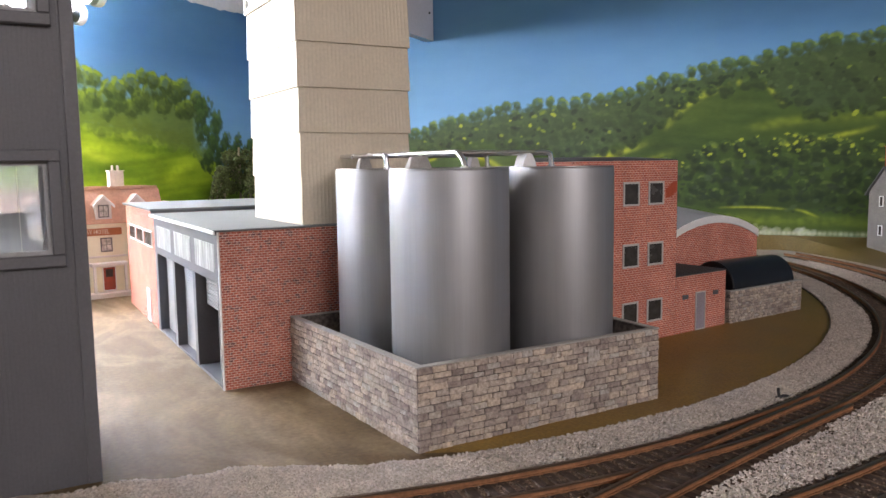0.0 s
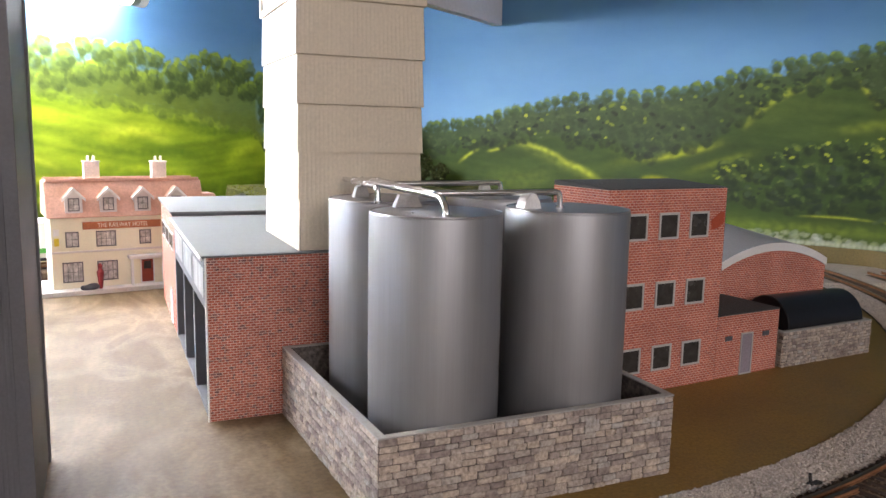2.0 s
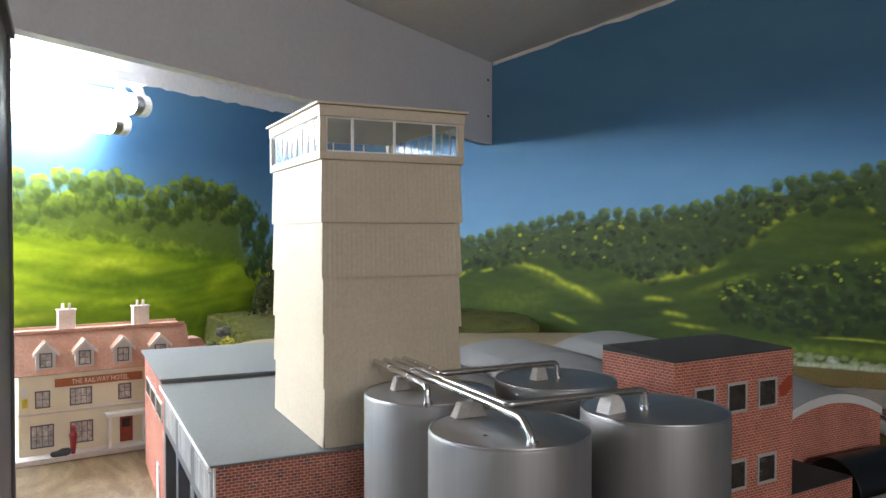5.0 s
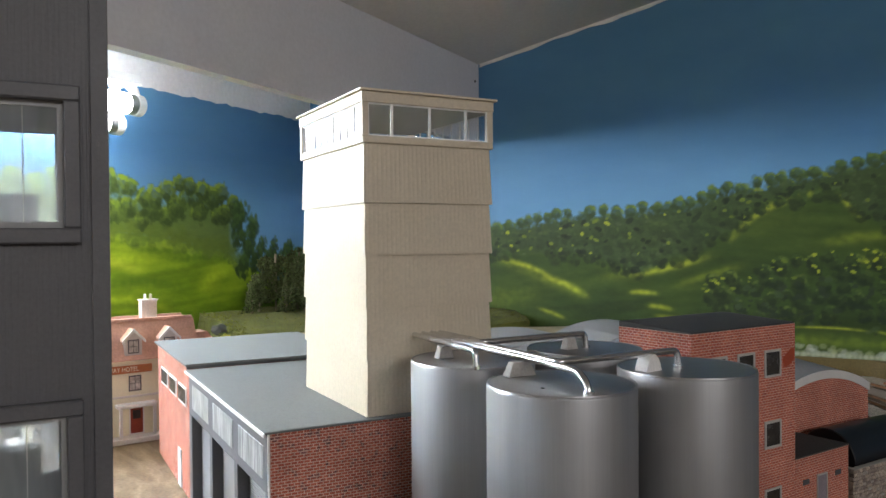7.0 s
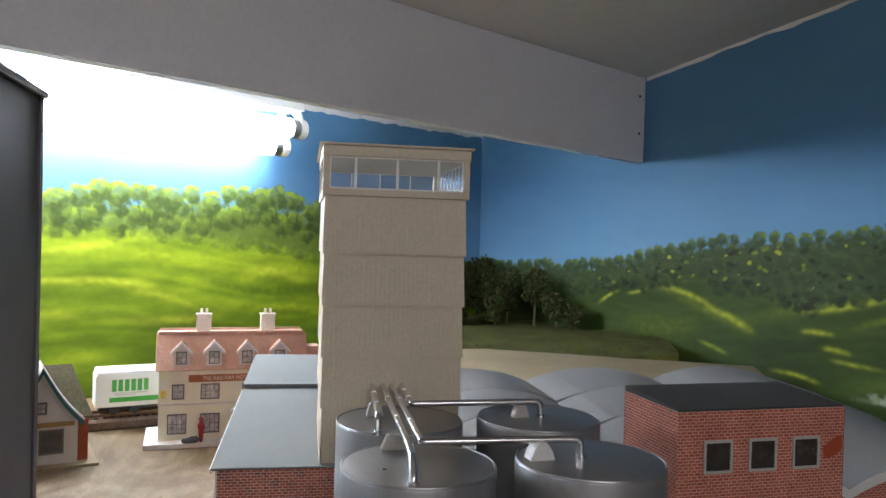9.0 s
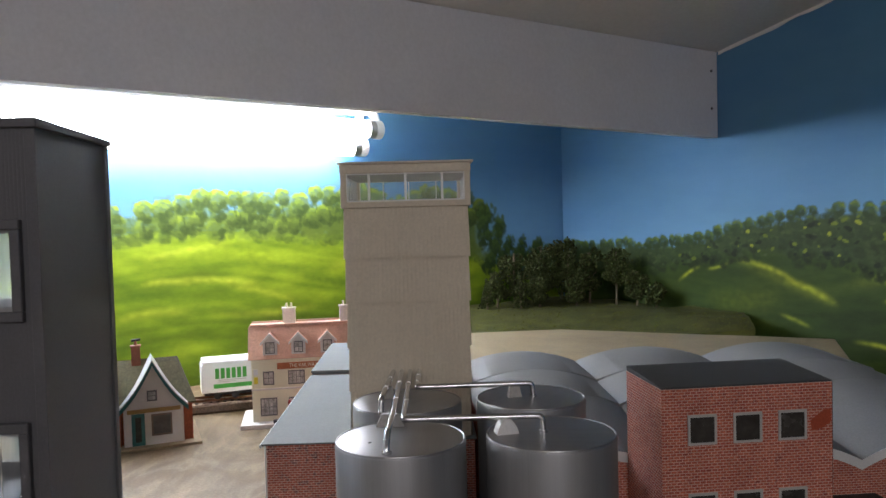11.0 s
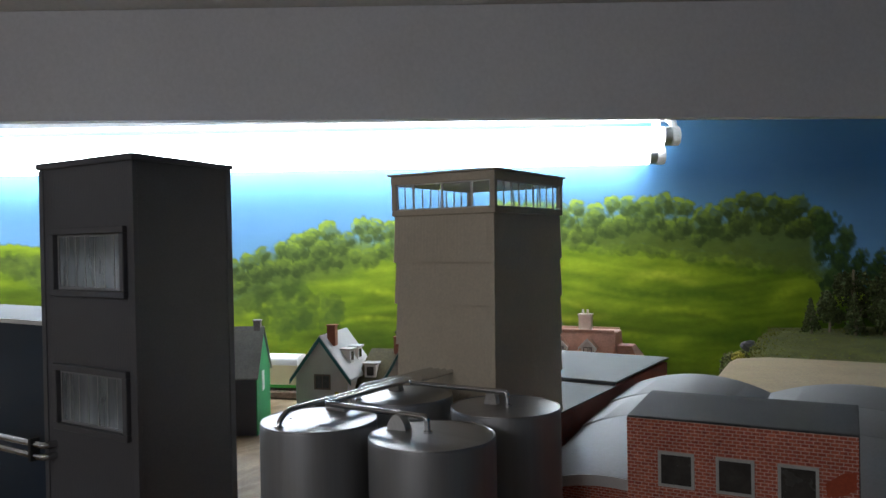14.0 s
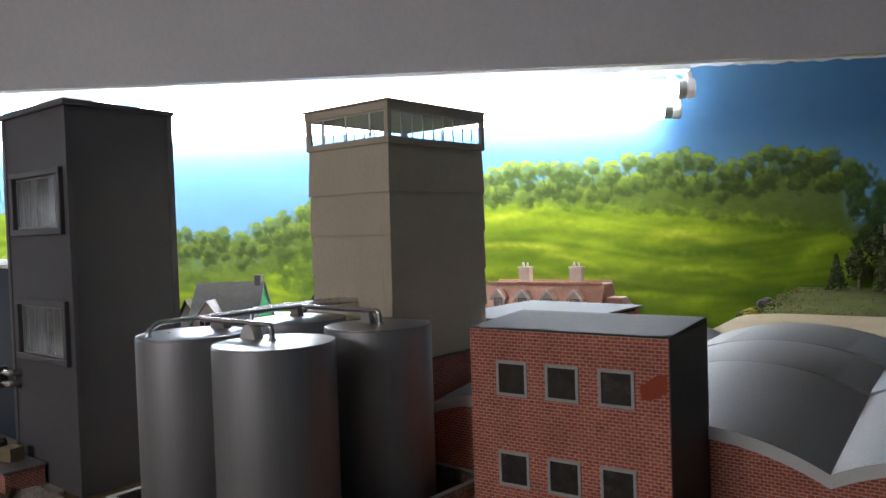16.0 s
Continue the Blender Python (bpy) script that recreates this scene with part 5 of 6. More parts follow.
# glazed top storey
KX0, KX1, KY0, KY1 = 15.32, 22.1, 38.98, 47.75
boxed("sill", "cream", tower, (KX0, KX1, KY0, KY1, 20.4, 20.72), "cream sill band", 0.03)
for z0, z1, grow in ((22.2, 22.68, 0.03), (22.68, 22.79, 0.17)):
    boxed("roof_slab" if grow > 0.1 else "fascia", "cream", tower, (KX0 - grow, KX1 + grow, KY0 - grow, KY1 + grow, z0, z1), "cream flat roof" if grow > 0.1 else "", 0.02)
# added grey panel puts the shade under the cream roof into its colour
boxed("inner_ceiling", "shutter", tower, (KX0 + 0.12, KX1 - 0.12, KY0 + 0.12, KY1 - 0.12, 22.14, 22.196), "added grey panel darkening the ceiling inside")
for x, y in ((KX0, KY0), (KX1 - 0.3, KY0), (KX0, KY1 - 0.3), (KX1 - 0.3, KY1 - 0.3)):
    boxed("corner_post", "cream", tower, (x, x + 0.3, y, y + 0.3, 20.72, 22.2), "", 0.02)


def flat_pane(name, material, parent, x0, x1, y, z0, z1):
    """A pane of clear film, thin enough to be one face."""
    bm = bmesh.new()
    bm.faces.new([bm.verts.new(p) for p in ((x0, y, z0), (x1, y, z0), (x1, y, z1), (x0, y, z1))])
    ob = part(name, bm, material, parent, "clear film pane")
    ob.visible_shadow = False
    return ob


def glazing(p, q, bars, thin):
    """A strip window of the top storey from p to q with upright bars at the given shares of its length."""
    p, q = Vector(p), Vector(q)
    win = thing("strip_window", "", "")
    win.parent = tower
    d = q - p
    win.matrix_basis = pose(p.x * CM, p.y * CM, 0, 0, 0, math.degrees(math.atan2(d.y, d.x)))
    n = d.length
    for z0, z1 in ((20.72, 20.79), (22.13, 22.2)):
        boxed("rail", "white_trim", win, (0, n, 0.02, 0.1, z0, z1))
    for k in (0, *bars, 1):
        x = n * k
        boxed("bar", "white_trim", win, (x - thin, x + thin, 0.03, 0.1, 20.79, 22.13))
    flat_pane("pane", "pane", win, 0, n, 0.07, 20.75, 22.16)


even = [k / 9 for k in range(1, 9)]
glazing((KX0 + 0.3, KY0 + 0.05), (KX1 - 0.3, KY0 + 0.05), (0.19, 0.5, 0.81), 0.06)
glazing((KX1 - 0.05, KY0 + 0.3), (KX1 - 0.05, KY1 - 0.3), even, 0.025)
glazing((KX1 - 0.3, KY1 - 0.05), (KX0 + 0.3, KY1 - 0.05), (0.22, 0.5, 0.76), 0.03)
glazing((KX0 + 0.05, KY1 - 0.3), (KX0 + 0.05, KY0 + 0.3), even, 0.016)


# ---- the office block and its annexe ----
def framed_window(parent, x0, x1, z0, z1, frame="window_frame", pane="window_dark", width=0.12, bars=(0, 0), face=0.0, name="window"):
    """A window on a wall that faces -y; one lattice of frame and bars stands proud, the pane is set back."""
    def lines(a, b, count):
        out = [(a, True), (a + width, False)]
        for k in range(count):
            m = a + (b - a) * (k + 1) / (count + 1)
            out += [(m - width / 5, True), (m + width / 5, False)]
        return out + [(b - width, True), (b, False)]
    bm = bmesh.new()
    xs, zs = lines(x0, x1, bars[0]), lines(z0, z1, bars[1])
    sheets = [[[bm.verts.new((x, y, z)) for z, _ in zs] for x, _ in xs] for y in (face - 0.06, face + 0.04)]
    solid = [[xs[i][1] or zs[j][1] for j in range(len(zs) - 1)] for i in range(len(xs) - 1)]
    f0, f1 = sheets
    for i in range(len(xs) - 1):
        for j in range(len(zs) - 1):
            if not solid[i][j]:
                continue
            bm.faces.new((f0[i][j], f0[i + 1][j], f0[i + 1][j + 1], f0[i][j + 1]))
            for (a, b), (p, q) in (((i - 1, j), ((i, j), (i, j + 1))), ((i + 1, j), ((i + 1, j + 1), (i + 1, j))), ((i, j - 1), ((i + 1, j), (i, j))), ((i, j + 1), ((i, j + 1), (i + 1, j + 1)))):
                if a < 0 or b < 0 or a >= len(solid) or b >= len(solid[0]) or not solid[a][b]:
                    bm.faces.new((f0[p[0]][p[1]], f0[q[0]][q[1]], f1[q[0]][q[1]], f1[p[0]][p[1]]))
    bmesh.ops.delete(bm, geom=[v for v in bm.verts if not v.link_faces], context="VERTS")
    win = part(name, bm, frame, parent)
    boxed("pane", pane, win, (x0 + width * 0.8, x1 - width * 0.8, face - 0.02, face + 0.02, z0 + width * 0.8, z1 - width * 0.8), "dark glossy pane")
    return win


office = thing("office_block", "three-storey red brick office block with a black felt roof", "building", 30.64, 34.63, 0, 4.8)
OW, OD, OH = 8.62, 4.75, 11.35
bm = bmesh.new()
box(bm, 0, OW, 0, OD, 0, OH)
part("wall", bm, "brick_office", office)
# right-hand side is plain dark brown, without brick courses
boxed("side_facing", "dark_side", office, (OW, OW + 0.04, 0.02, OD - 0.02, 0, OH), "plain dark brown side")
bm = bmesh.new()
prism(bm, [(0.0, OH), (0.12, OH + 0.07), (OD - 0.6, OH + 0.28), (OD, OH + 0.28), (OD, OH)], "x", 0.0, OW + 0.04)
part("roof", bm, "felt", office, "black felt roof", bevel=0.02)
for z1 in (10.07, 6.28, 2.68):
    for x0 in (1.28, 3.56, 5.84):
        framed_window(office, x0, x0 + 1.45, z1 - 1.46, z1, "window_frame")
bm = bmesh.new()
prism(bm, [(7.55, 9.0), (7.5, 9.5), (8.1, 9.95), (8.55, 10.05), (8.55, 9.4), (8.1, 9.1)], "y", -0.012, 0.0)
part("repair_patch", bm, "patch", office, "plain orange patch in the brickwork")

annexe = thing("annexe", "low red brick annexe with black flat roof and lilac door", "building", 39.25, 35.38, 0, 5.2)
bm = bmesh.new()
box(bm, 0, 5.42, 0, 4.7, 0, 3.8)
part("wall", bm, "brick_office", annexe)
boxed("roof", "felt", annexe, (0.05, 5.44, -0.04, 4.7, 3.8, 3.9), "black felt roof", 0.02)
framed_window(annexe, 2.1, 3.15, 0.05, 2.62, "window_frame", "lilac_door", 0.08, name="door")
for x0 in (0.75, 4.0):
    boxed("vent", "dark_grey", annexe, (x0, x0 + 0.6, -0.04, 0.02, 2.25, 2.55), "dark air vent", 0.01)

# black horizontal tank behind its own low wall
oil = thing("oil_tank", "black plastic half-round oil tank lying on its side", "oil tank", 46.2, 38.3, 0, 2)
bm = bmesh.new()
prism(bm, [(1.85 * math.cos(radians(a)), 2.2 + 1.85 * math.sin(radians(a))) for a in range(0, 181, 9)] + [(-1.85, 0), (1.85, 0)], "x", 0, 7.05)
part("shell", bm, "black_tank", oil, smooth=True, bevel=0.06)
oil_wall = thing("tank_wall", "low grey stone wall beside the black oil tank", "stone wall")
STONES["count"] = 10 ** 6
stone_wall(oil_wall, (45.05, 35.75), (53.7, 36.35), 2.25, 0.3, 11, 0.42, 31, 0)
stone_wall(oil_wall, (45.0, 40.2), (45.05, 35.76), 2.25, 0.3, 11, 0.42, 32, 0)
stone_wall(oil_wall, (53.7, 36.35), (53.75, 40.2), 2.25, 0.3, 11, 0.42, 33, 0)


# ---- the factory with three barrel roofs ----
factory = thing("factory", "brick factory with three stepped grey barrel roofs", "factory")
factory.matrix_basis = pose(43.45 * CM, 40.25 * CM, 0, 0, 0, 2.6) @ pose(-43.65 * CM, -40.0 * CM, 0)
BARRELS = [23.3, 32.95, 43.65, 54.35]
EAVE, RISE, FY0, FY1 = 5.72, 1.32, 40.0, 61.8
# each barrel is three sheets, stepped softly one above the other: y, crest height and rise along each
SHEETS = [((FY0 - 0.1, 7.14, 1.32), (49.4, 8.2, 1.26)), ((49.4, 8.2, 1.26), (49.5, 8.24, 1.16), (55.1, 8.52, 1.12)), ((55.1, 8.52, 1.12), (55.2, 8.56, 1.02), (FY1, 8.72, 1.0))]


def arch(x0, x1, eave, rise, n=24):
    """Points of a shallow arc from x0 to x1."""
    h = (x1 - x0) / 2
    r = (h * h + rise * rise) / (2 * rise)
    a = math.asin(h / r)
    return [((x0 + x1) / 2 + r * math.sin(t), eave + rise - r + r * math.cos(t)) for t in (-a + 2 * a * i / n for i in range(n + 1))]


for x0, x1 in zip(BARRELS, BARRELS[1:]):
    bm = bmesh.new()
    prism(bm, [(x0, 0), *arch(x0, x1, EAVE, RISE), (x1, 0)], "y", FY0, FY0 + 0.3)
    part("gable_wall", bm, "brick_office", factory, "red brick end wall")
    bm = bmesh.new()
    lo, hi = arch(x0, x1, EAVE - 0.45, RISE), arch(x0, x1, EAVE + 0.1, RISE)
    prism(bm, lo + hi[::-1], "y", FY0 - 0.12, FY0)
    part("bargeboard", bm, "white_trim", factory, "white curved bargeboard")
    for lines in SHEETS:
        bm = bmesh.new()
        loop = [(*line, 0.0) for line in lines] + [(*line, -0.15) for line in lines[::-1]]
        rows = [[bm.verts.new((x, y, z + t)) for x, z in arch(x0, x1, crest - h, h)] for y, crest, h, t in loop]
        for a, b in zip(rows, rows[1:] + rows[:1]):
            for i in range(len(a) - 1):
                bm.faces.new((a[i], a[i + 1], b[i + 1], b[i]))
        for row in rows:
            for a, b in zip(row, row[1:]):
                bm.edges.get((a, b)).smooth = False
        part("roof_sheet", bm, "barrel", factory, "smooth grey barrel roof sheet", smooth=True)
SIDE = [(FY0 + 0.3, 0), (FY1 - 0.3, 0), (FY1 - 0.3, 7.66), (55.3, 7.48), (55.3, 7.35), (49.65, 7.04), (49.65, 6.85), (FY0 + 0.3, EAVE)]
bm = bmesh.new()
prism(bm, SIDE, "x", 54.05, 54.35)
part("side_wall", bm, "brick_office", factory, "red brick side wall")
bm = bmesh.new()
prism(bm, SIDE, "x", 23.3, 23.6)
part("side_wall", bm, "brick_office", factory)
for x0, x1 in zip(BARRELS, BARRELS[1:]):
    bm = bmesh.new()
    prism(bm, [(x0, 0), *arch(x0, x1, 7.66, 1.0), (x1, 0)], "y", FY1 - 0.3, FY1)
    part("rear_wall", bm, "brick_office", factory)


# ---- the dark tower and its neighbours ----
dark = thing("dark_tower", "tall charcoal corrugated tower with two wide framed windows", "tower")
DX0, DX1, DY0, DY1 = -5.1, 4.25, 29.85, 36.95
DH = 23.8
bm = bmesh.new()
box(bm, DX0 + 0.1, DX0 + 0.3, DY0 + 0.3, DY1 - 0.1, 0, DH)
part("side_wall", bm, "charcoal", dark)
bm = bmesh.new()
box(bm, DX1 - 0.3, DX1 - 0.1, DY0 + 0.3, DY1 - 0.1, 0, DH)
part("side_wall", bm, "charcoal", dark, "plain charcoal side wall")
for x0, x1, z0, z1 in ((DX0 + 0.1, -3.35, 0, DH), (3.15, DX1 - 0.1, 0, DH), (-3.35, 3.15, 0, 8.35), (-3.35, 3.15, 11.55, 16.45), (-3.35, 3.15, 19.75, DH)):
    boxed("rear_wall", "charcoal", dark, (x0, x1, DY1 - 0.3, DY1 - 0.1, z0, z1))
HOLES = [(8.35, 11.55), (16.45, 19.75)]
WX0, WX1 = -3.35, 3.15
for x0, x1, z0, z1 in ((DX0, WX0, 0, DH), (WX1, DX1, 0, DH), (WX0, WX1, 0, 8.35), (WX0, WX1, 11.55, 16.45), (WX0, WX1, 19.75, DH)):
    bm = bmesh.new()
    ribbed(bm, x1 - x0, z0, z1, 0.0, 0.15, 0.007)
    ob = part("cladding_sheet", bm, "charcoal", dark, "charcoal corrugated sheet")
    ob.matrix_basis = pose(x0 * CM, (DY0 + 0.08) * CM, 0)
for x, y in ((DX0, DY0), (DX1 - 0.45, DY0), (DX1 - 0.2, DY1 - 0.4), (DX0, DY1 - 0.4)):
    boxed("corner_strip", "charcoal", dark, (x, x + (0.45 if y == DY0 else 0.2), y - 0.0, y + (0.3 if y == DY0 else 0.4), 0, DH - 0.05), "charcoal corner strip", 0.02)
for z0, z1 in HOLES:
    win = thing("window", "", "")
    win.parent = dark
    bm = bmesh.new()
    for d in ((WX0 - 0.4, WX1 + 0.4, z0 - 0.4, z0), (WX0 - 0.4, WX1 + 0.4, z1, z1 + 0.4), (WX0 - 0.4, WX0, z0, z1), (WX1, WX1 + 0.4, z0, z1)):
        box(bm, d[0], d[1], DY0 - 0.22, DY0 + 0.25, d[2], d[3])
    part("surround", bm, "charcoal", win, "charcoal window surround", bevel=0.04)
    for d in ((WX0, WX1, z0, z0 + 0.16), (WX0, WX1, z1 - 0.16, z1), (WX0, WX0 + 0.14, z0 + 0.16, z1 - 0.16), (WX1 - 0.14, WX1, z0 + 0.16, z1 - 0.16)):
        boxed("frame", "shutter", win, (d[0], d[1], DY0 + 0.1, DY0 + 0.22, d[2], d[3]), "pale grey inner frame")
    for k in range(1, 7):
        x = WX0 + (WX1 - WX0) * k / 7
        boxed("bar", "window_frame", win, (x - 0.014, x + 0.014, DY0 + 0.12, DY0 + 0.2, z0, z1), "thin pale bar")
    flat_pane("pane", "film", win, WX0, WX1, DY0 + 0.16, z0, z1)
    flat_pane("rear_pane", "film", win, WX0, WX1, DY1 - 0.2, z0, z1)
# pale inner lining seen through the windows
for z0 in (7.6, 15.6):
    boxed("inner_floor", "dark_grey", dark, (DX0 + 0.35, DX1 - 0.35, DY0 + 0.4, DY1 - 0.35, z0, z0 + 0.15))
    boxed("inner_lining", "white_wall", dark, (DX0 + 0.32, DX0 + 0.4, DY0 + 0.4, DY1 - 0.35, z0 + 0.15, z0 + 4.4), "pale card lining inside")
    boxed("inner_lining", "white_wall", dark, (DX1 - 0.4, DX1 - 0.32, DY0 + 0.4, DY1 - 0.35, z0 + 0.15, z0 + 4.4))
    boxed("machine", "grey_roof", dark, (0.4, 2.6, DY1 - 2.2, DY1 - 1.2, z0 + 0.15, z0 + 2.0), "grey machine inside", 0.1)
bm = bmesh.new()
prism(bm, [(DY0 - 0.12, DH), (DY0 - 0.12, DH + 0.38), (DY1 + 0.12, DH + 0.16), (DY1 + 0.12, DH - 0.1)], "x", DX0 - 0.12, DX1 + 0.12)
part("roof", bm, "charcoal", dark, "thin charcoal mono-pitch roof", bevel=0.03)


# ---- the hotel ----
def gable_roof(bm, x0, x1, y0, y1, eave, ridge, over=0.25, thick=0.14, hip=0.0):
    """Two sloping slabs whose ridge runs along x; hip draws the ridge's ends in."""
    ym = (y0 + y1) / 2
    k = (ridge - eave) / (ym - y0)
    lo = eave - over * k
    for s, ye in ((1, y0 - over), (-1, y1 + over)):
        top = [(x0 - over, ye, lo), (x1 + over, ye, lo), (x1 + over - hip, ym, ridge), (x0 - over + hip, ym, ridge)]
        a = [bm.verts.new(p) for p in top]
        b = [bm.verts.new((p[0], p[1], p[2] + thick)) for p in top]
        bm.faces.new(a)
        bm.faces.new(b[::-1])
        for i in range(4):
            bm.faces.new((a[i], a[(i + 1) % 4], b[(i + 1) % 4], b[i]))
    if hip:
        for x, xr in ((x0 - over, x0 - over + hip), (x1 + over, x1 + over - hip)):
            bm.faces.new([bm.verts.new(p) for p in ((x, y0 - over, lo + thick), (x, y1 + over, lo + thick), (xr, ym, ridge + thick))])


def gable_block(bm, x0, x1, y0, y1, z0, eave, ridge, along="y"):
    """A house body with pointed ends; the ridge runs along the given axis."""
    if along == "y":
        prism(bm, [(x0, z0), (x1, z0), (x1, eave), ((x0 + x1) / 2, ridge), (x0, eave)], "y", y0, y1)
    else:
        prism(bm, [(y0, z0), (y1, z0), (y1, eave), ((y0 + y1) / 2, ridge), (y0, eave)], "x", x0, x1)


def chimney(owner, x, y, z0, z1, wx, wy, material, pots=2, cap="hotel_pale"):
    stack = boxed("chimney", material, owner, (x - wx / 2, x + wx / 2, y - wy / 2, y + wy / 2, z0, z1), "", 0.03)
    boxed("cap", cap, stack, (x - wx / 2 - 0.08, x + wx / 2 + 0.08, y - wy / 2 - 0.08, y + wy / 2 + 0.08, z1, z1 + 0.1))
    for k in range(pots):
        px = x + (k - (pots - 1) / 2) * 0.5
        bm = bmesh.new()
        rod(bm, (px, y, z1 + 0.1), (px, y, z1 + 0.55), 0.14, 10, 0.11)
        part("chimney_pot", bm, material, stack, smooth=True)


hotel = thing("hotel", "cream rendered hotel with rose tiled mansard roof and four dormers", "hotel", 2.54, 73.35, 0, 8.6)
hotel.scale = (0.94, 0.94, 1.01)
boxed("pavement", "white_wash", hotel, (-1.3, 15.2, -1.3, 5.6, 0.0, 0.4), "pale pavement slab", 0.03)
bm = bmesh.new()
box(bm, -0.1, 13.2, 0, 5.2, 0.42, 6.5)
part("wall", bm, "render", hotel, "cream rendered wall")
boxed("string_course", "white_wash", hotel, (-0.16, 13.26, -0.07, 5.2, 3.45, 3.62), "pale string course", 0.02)
bm = bmesh.new()
prism(bm, [(-0.35, 6.45), (5.55, 6.45), (4.3, 9.4), (1.4, 9.4)], "x", -0.4, 13.5)
part("roof", bm, "rose_tiles", hotel, "rose pink tiled mansard roof", bevel=0.04)
boxed("ridge_cap", "rose_tiles", hotel, (-0.3, 13.4, 1.3, 4.4, 9.4, 9.48), "", 0.05)
for k in range(2):
    boxed("ridge_strip", "rose_tiles", hotel, (-0.2, 13.3, 1.25 + 2.9 * k, 1.5 + 2.9 * k, 9.42, 9.66))
for s in (1.85, 4.75, 7.75, 10.8):
    dormer = part("dormer", (lambda b: (gable_block(b, s - 0.72, s + 0.72, -0.15, 2.2, 6.85, 8.2, 8.8), b)[1])(bmesh.new()), "white_wash", hotel, "off-white dormer")
    bm = bmesh.new()
    for sg in (-1, 1):
        prism(bm, [(s, 8.84), (s, 8.97), (s + sg * 0.92, 8.08), (s + sg * 0.92, 7.95)], "y", -0.3, 2.4)
    part("dormer_roof", bm, "rose_tiles", dormer, "rose tiled dormer roof")
    bm = bmesh.new()
    for sg in (-1, 1):
        prism(bm, [(s, 8.74), (s, 9.0), (s + sg * 0.97, 8.07), (s + sg * 0.97, 7.81)], "y", -0.42, -0.3)
    part("bargeboard", bm, "white_trim", dormer, "white bargeboard")
    framed_window(hotel, s - 0.47, s + 0.47, 7.0, 8.1, "dark_grey", "net_curtain", 0.08, (1, 1), -0.15)
for s0, s1, z0, z1 in ((1.05, 2.15, 3.95, 5.25), (3.6, 5.3, 3.9, 5.25), (7.35, 8.4, 3.95, 5.2), (10.2, 11.9, 3.9, 5.25), (0.7, 2.4, 0.95, 2.68), (3.6, 5.35, 0.95, 2.65), (10.2, 11.9, 0.95, 2.65)):
    framed_window(hotel, s0, s1, z0, z1, "dark_grey", "net_curtain", 0.09, (3 if s1 - s0 > 1.3 else 1, 1), -0.01)
boxed("sign_board", "sign_red", hotel, (2.5, 9.3, -0.14, 0, 5.42, 6.05), "dark red sign board", 0.02)
text_part("lettering", "THE RAILWAY HOTEL", 0.52, "letter", hotel, upright(3.75, -0.15, 5.73) @ Matrix.Diagonal((0.86, 1, 1, 1)), "cream capital letters")
boxed("notice", "yellow", hotel, (0.12, 0.52, -0.06, 0, 4.1, 4.75), "small yellow notice")
boxed("notice", "white_trim", hotel, (0.1, 0.55, -0.06, 0, 4.95, 5.5), "small white notice")
porch = boxed("porch", "white_trim", hotel, (6.2, 9.45, -1.0, 0, 2.75, 3.05), "white flat porch roof", 0.03)
for s in (6.35, 9.15):
    boxed("column", "white_trim", porch, (s, s + 0.25, -0.95, -0.7, 0.42, 2.75), "", 0.02)
framed_window(hotel, 7.35, 8.6, 0.45, 2.65, "white_trim", "red_door", 0.1, (0, 0), -0.01, name="door")
boxed("fanlight", "window_dark", hotel, (7.65, 8.3, -0.06, 0.0, 1.7, 2.4))
for s in (3.83, 9.88):
    chimney(hotel, s, 2.96, 9.3, 11.0, 1.35, 0.9, "hotel_pale")
bm = bmesh.new()
box(bm, 13.2, 15.4, 1.0, 5.0, 0.42, 6.2)
part("side_wing", bm, "render", hotel, "lower cream side wing")
bm = bmesh.new()
v = box(bm, 13.3, 16.3, 0.7, 5.3, 6.1, 8.1)
for q in v[4:]:
    q.co.y = 3.0 + (q.co.y - 3.0) * 0.45
    q.co.x -= 1.3 if q.co.x > 15 else 0
part("wing_roof", bm, "rose_tiles", hotel, "rose tiled wing roof", bevel=0.04)

figure = thing("figurine", "tiny painted red figurine standing before the hotel", "figurine", 6.1, 73.0, 0.4)
bm = bmesh.new()
lathe(bm, [(0.13, 0.0), (0.2, 0.5), (0.24, 1.0), (0.3, 1.45), (0.16, 1.7), (0.15, 1.85), (0.19, 2.0), (0.1, 2.2)], 12)
part("figure", bm, "figure_red", figure, smooth=True)
bundle = thing("dark_bundle", "small dark painted bundle lying on the pavement", "bundle", 5.3, 72.75, 0.4, 12)
bm = bmesh.new()
bmesh.ops.create_icosphere(bm, subdivisions=2, radius=1.0)
for v in bm.verts:
    v.co = Vector((v.co.x * 0.8, v.co.y * 0.35, max(0, v.co.z * 0.35 + 0.2))) * (1 + 0.3 * noise.noise(v.co * 2))
part("bundle", bm, "figure_dark", bundle, smooth=True)


# ---- cottages ----
cottage = thing("cottage_shop", "small whitewashed cottage shop with olive roof and gabled bay", "cottage", -7.5, 66.6, 0, 21)
boxed("pavement", "plaster", cottage, (-3.0, 6.6, -1.0, 7.6, 0, 0.22), "pale base slab", 0.02)
bm = bmesh.new()
box(bm, -2.7, 5.9, 1.0, 7.0, 0.22, 3.8)
part("wall", bm, "brick_plain", cottage, "orange brick wall")
bm = bmesh.new()
gable_block(bm, 0.1, 5.15, 0, 4, 0.22, 3.6, 7.3)
part("gable_bay", bm, "white_wash", cottage, "whitewashed gabled bay")
bm = bmesh.new()
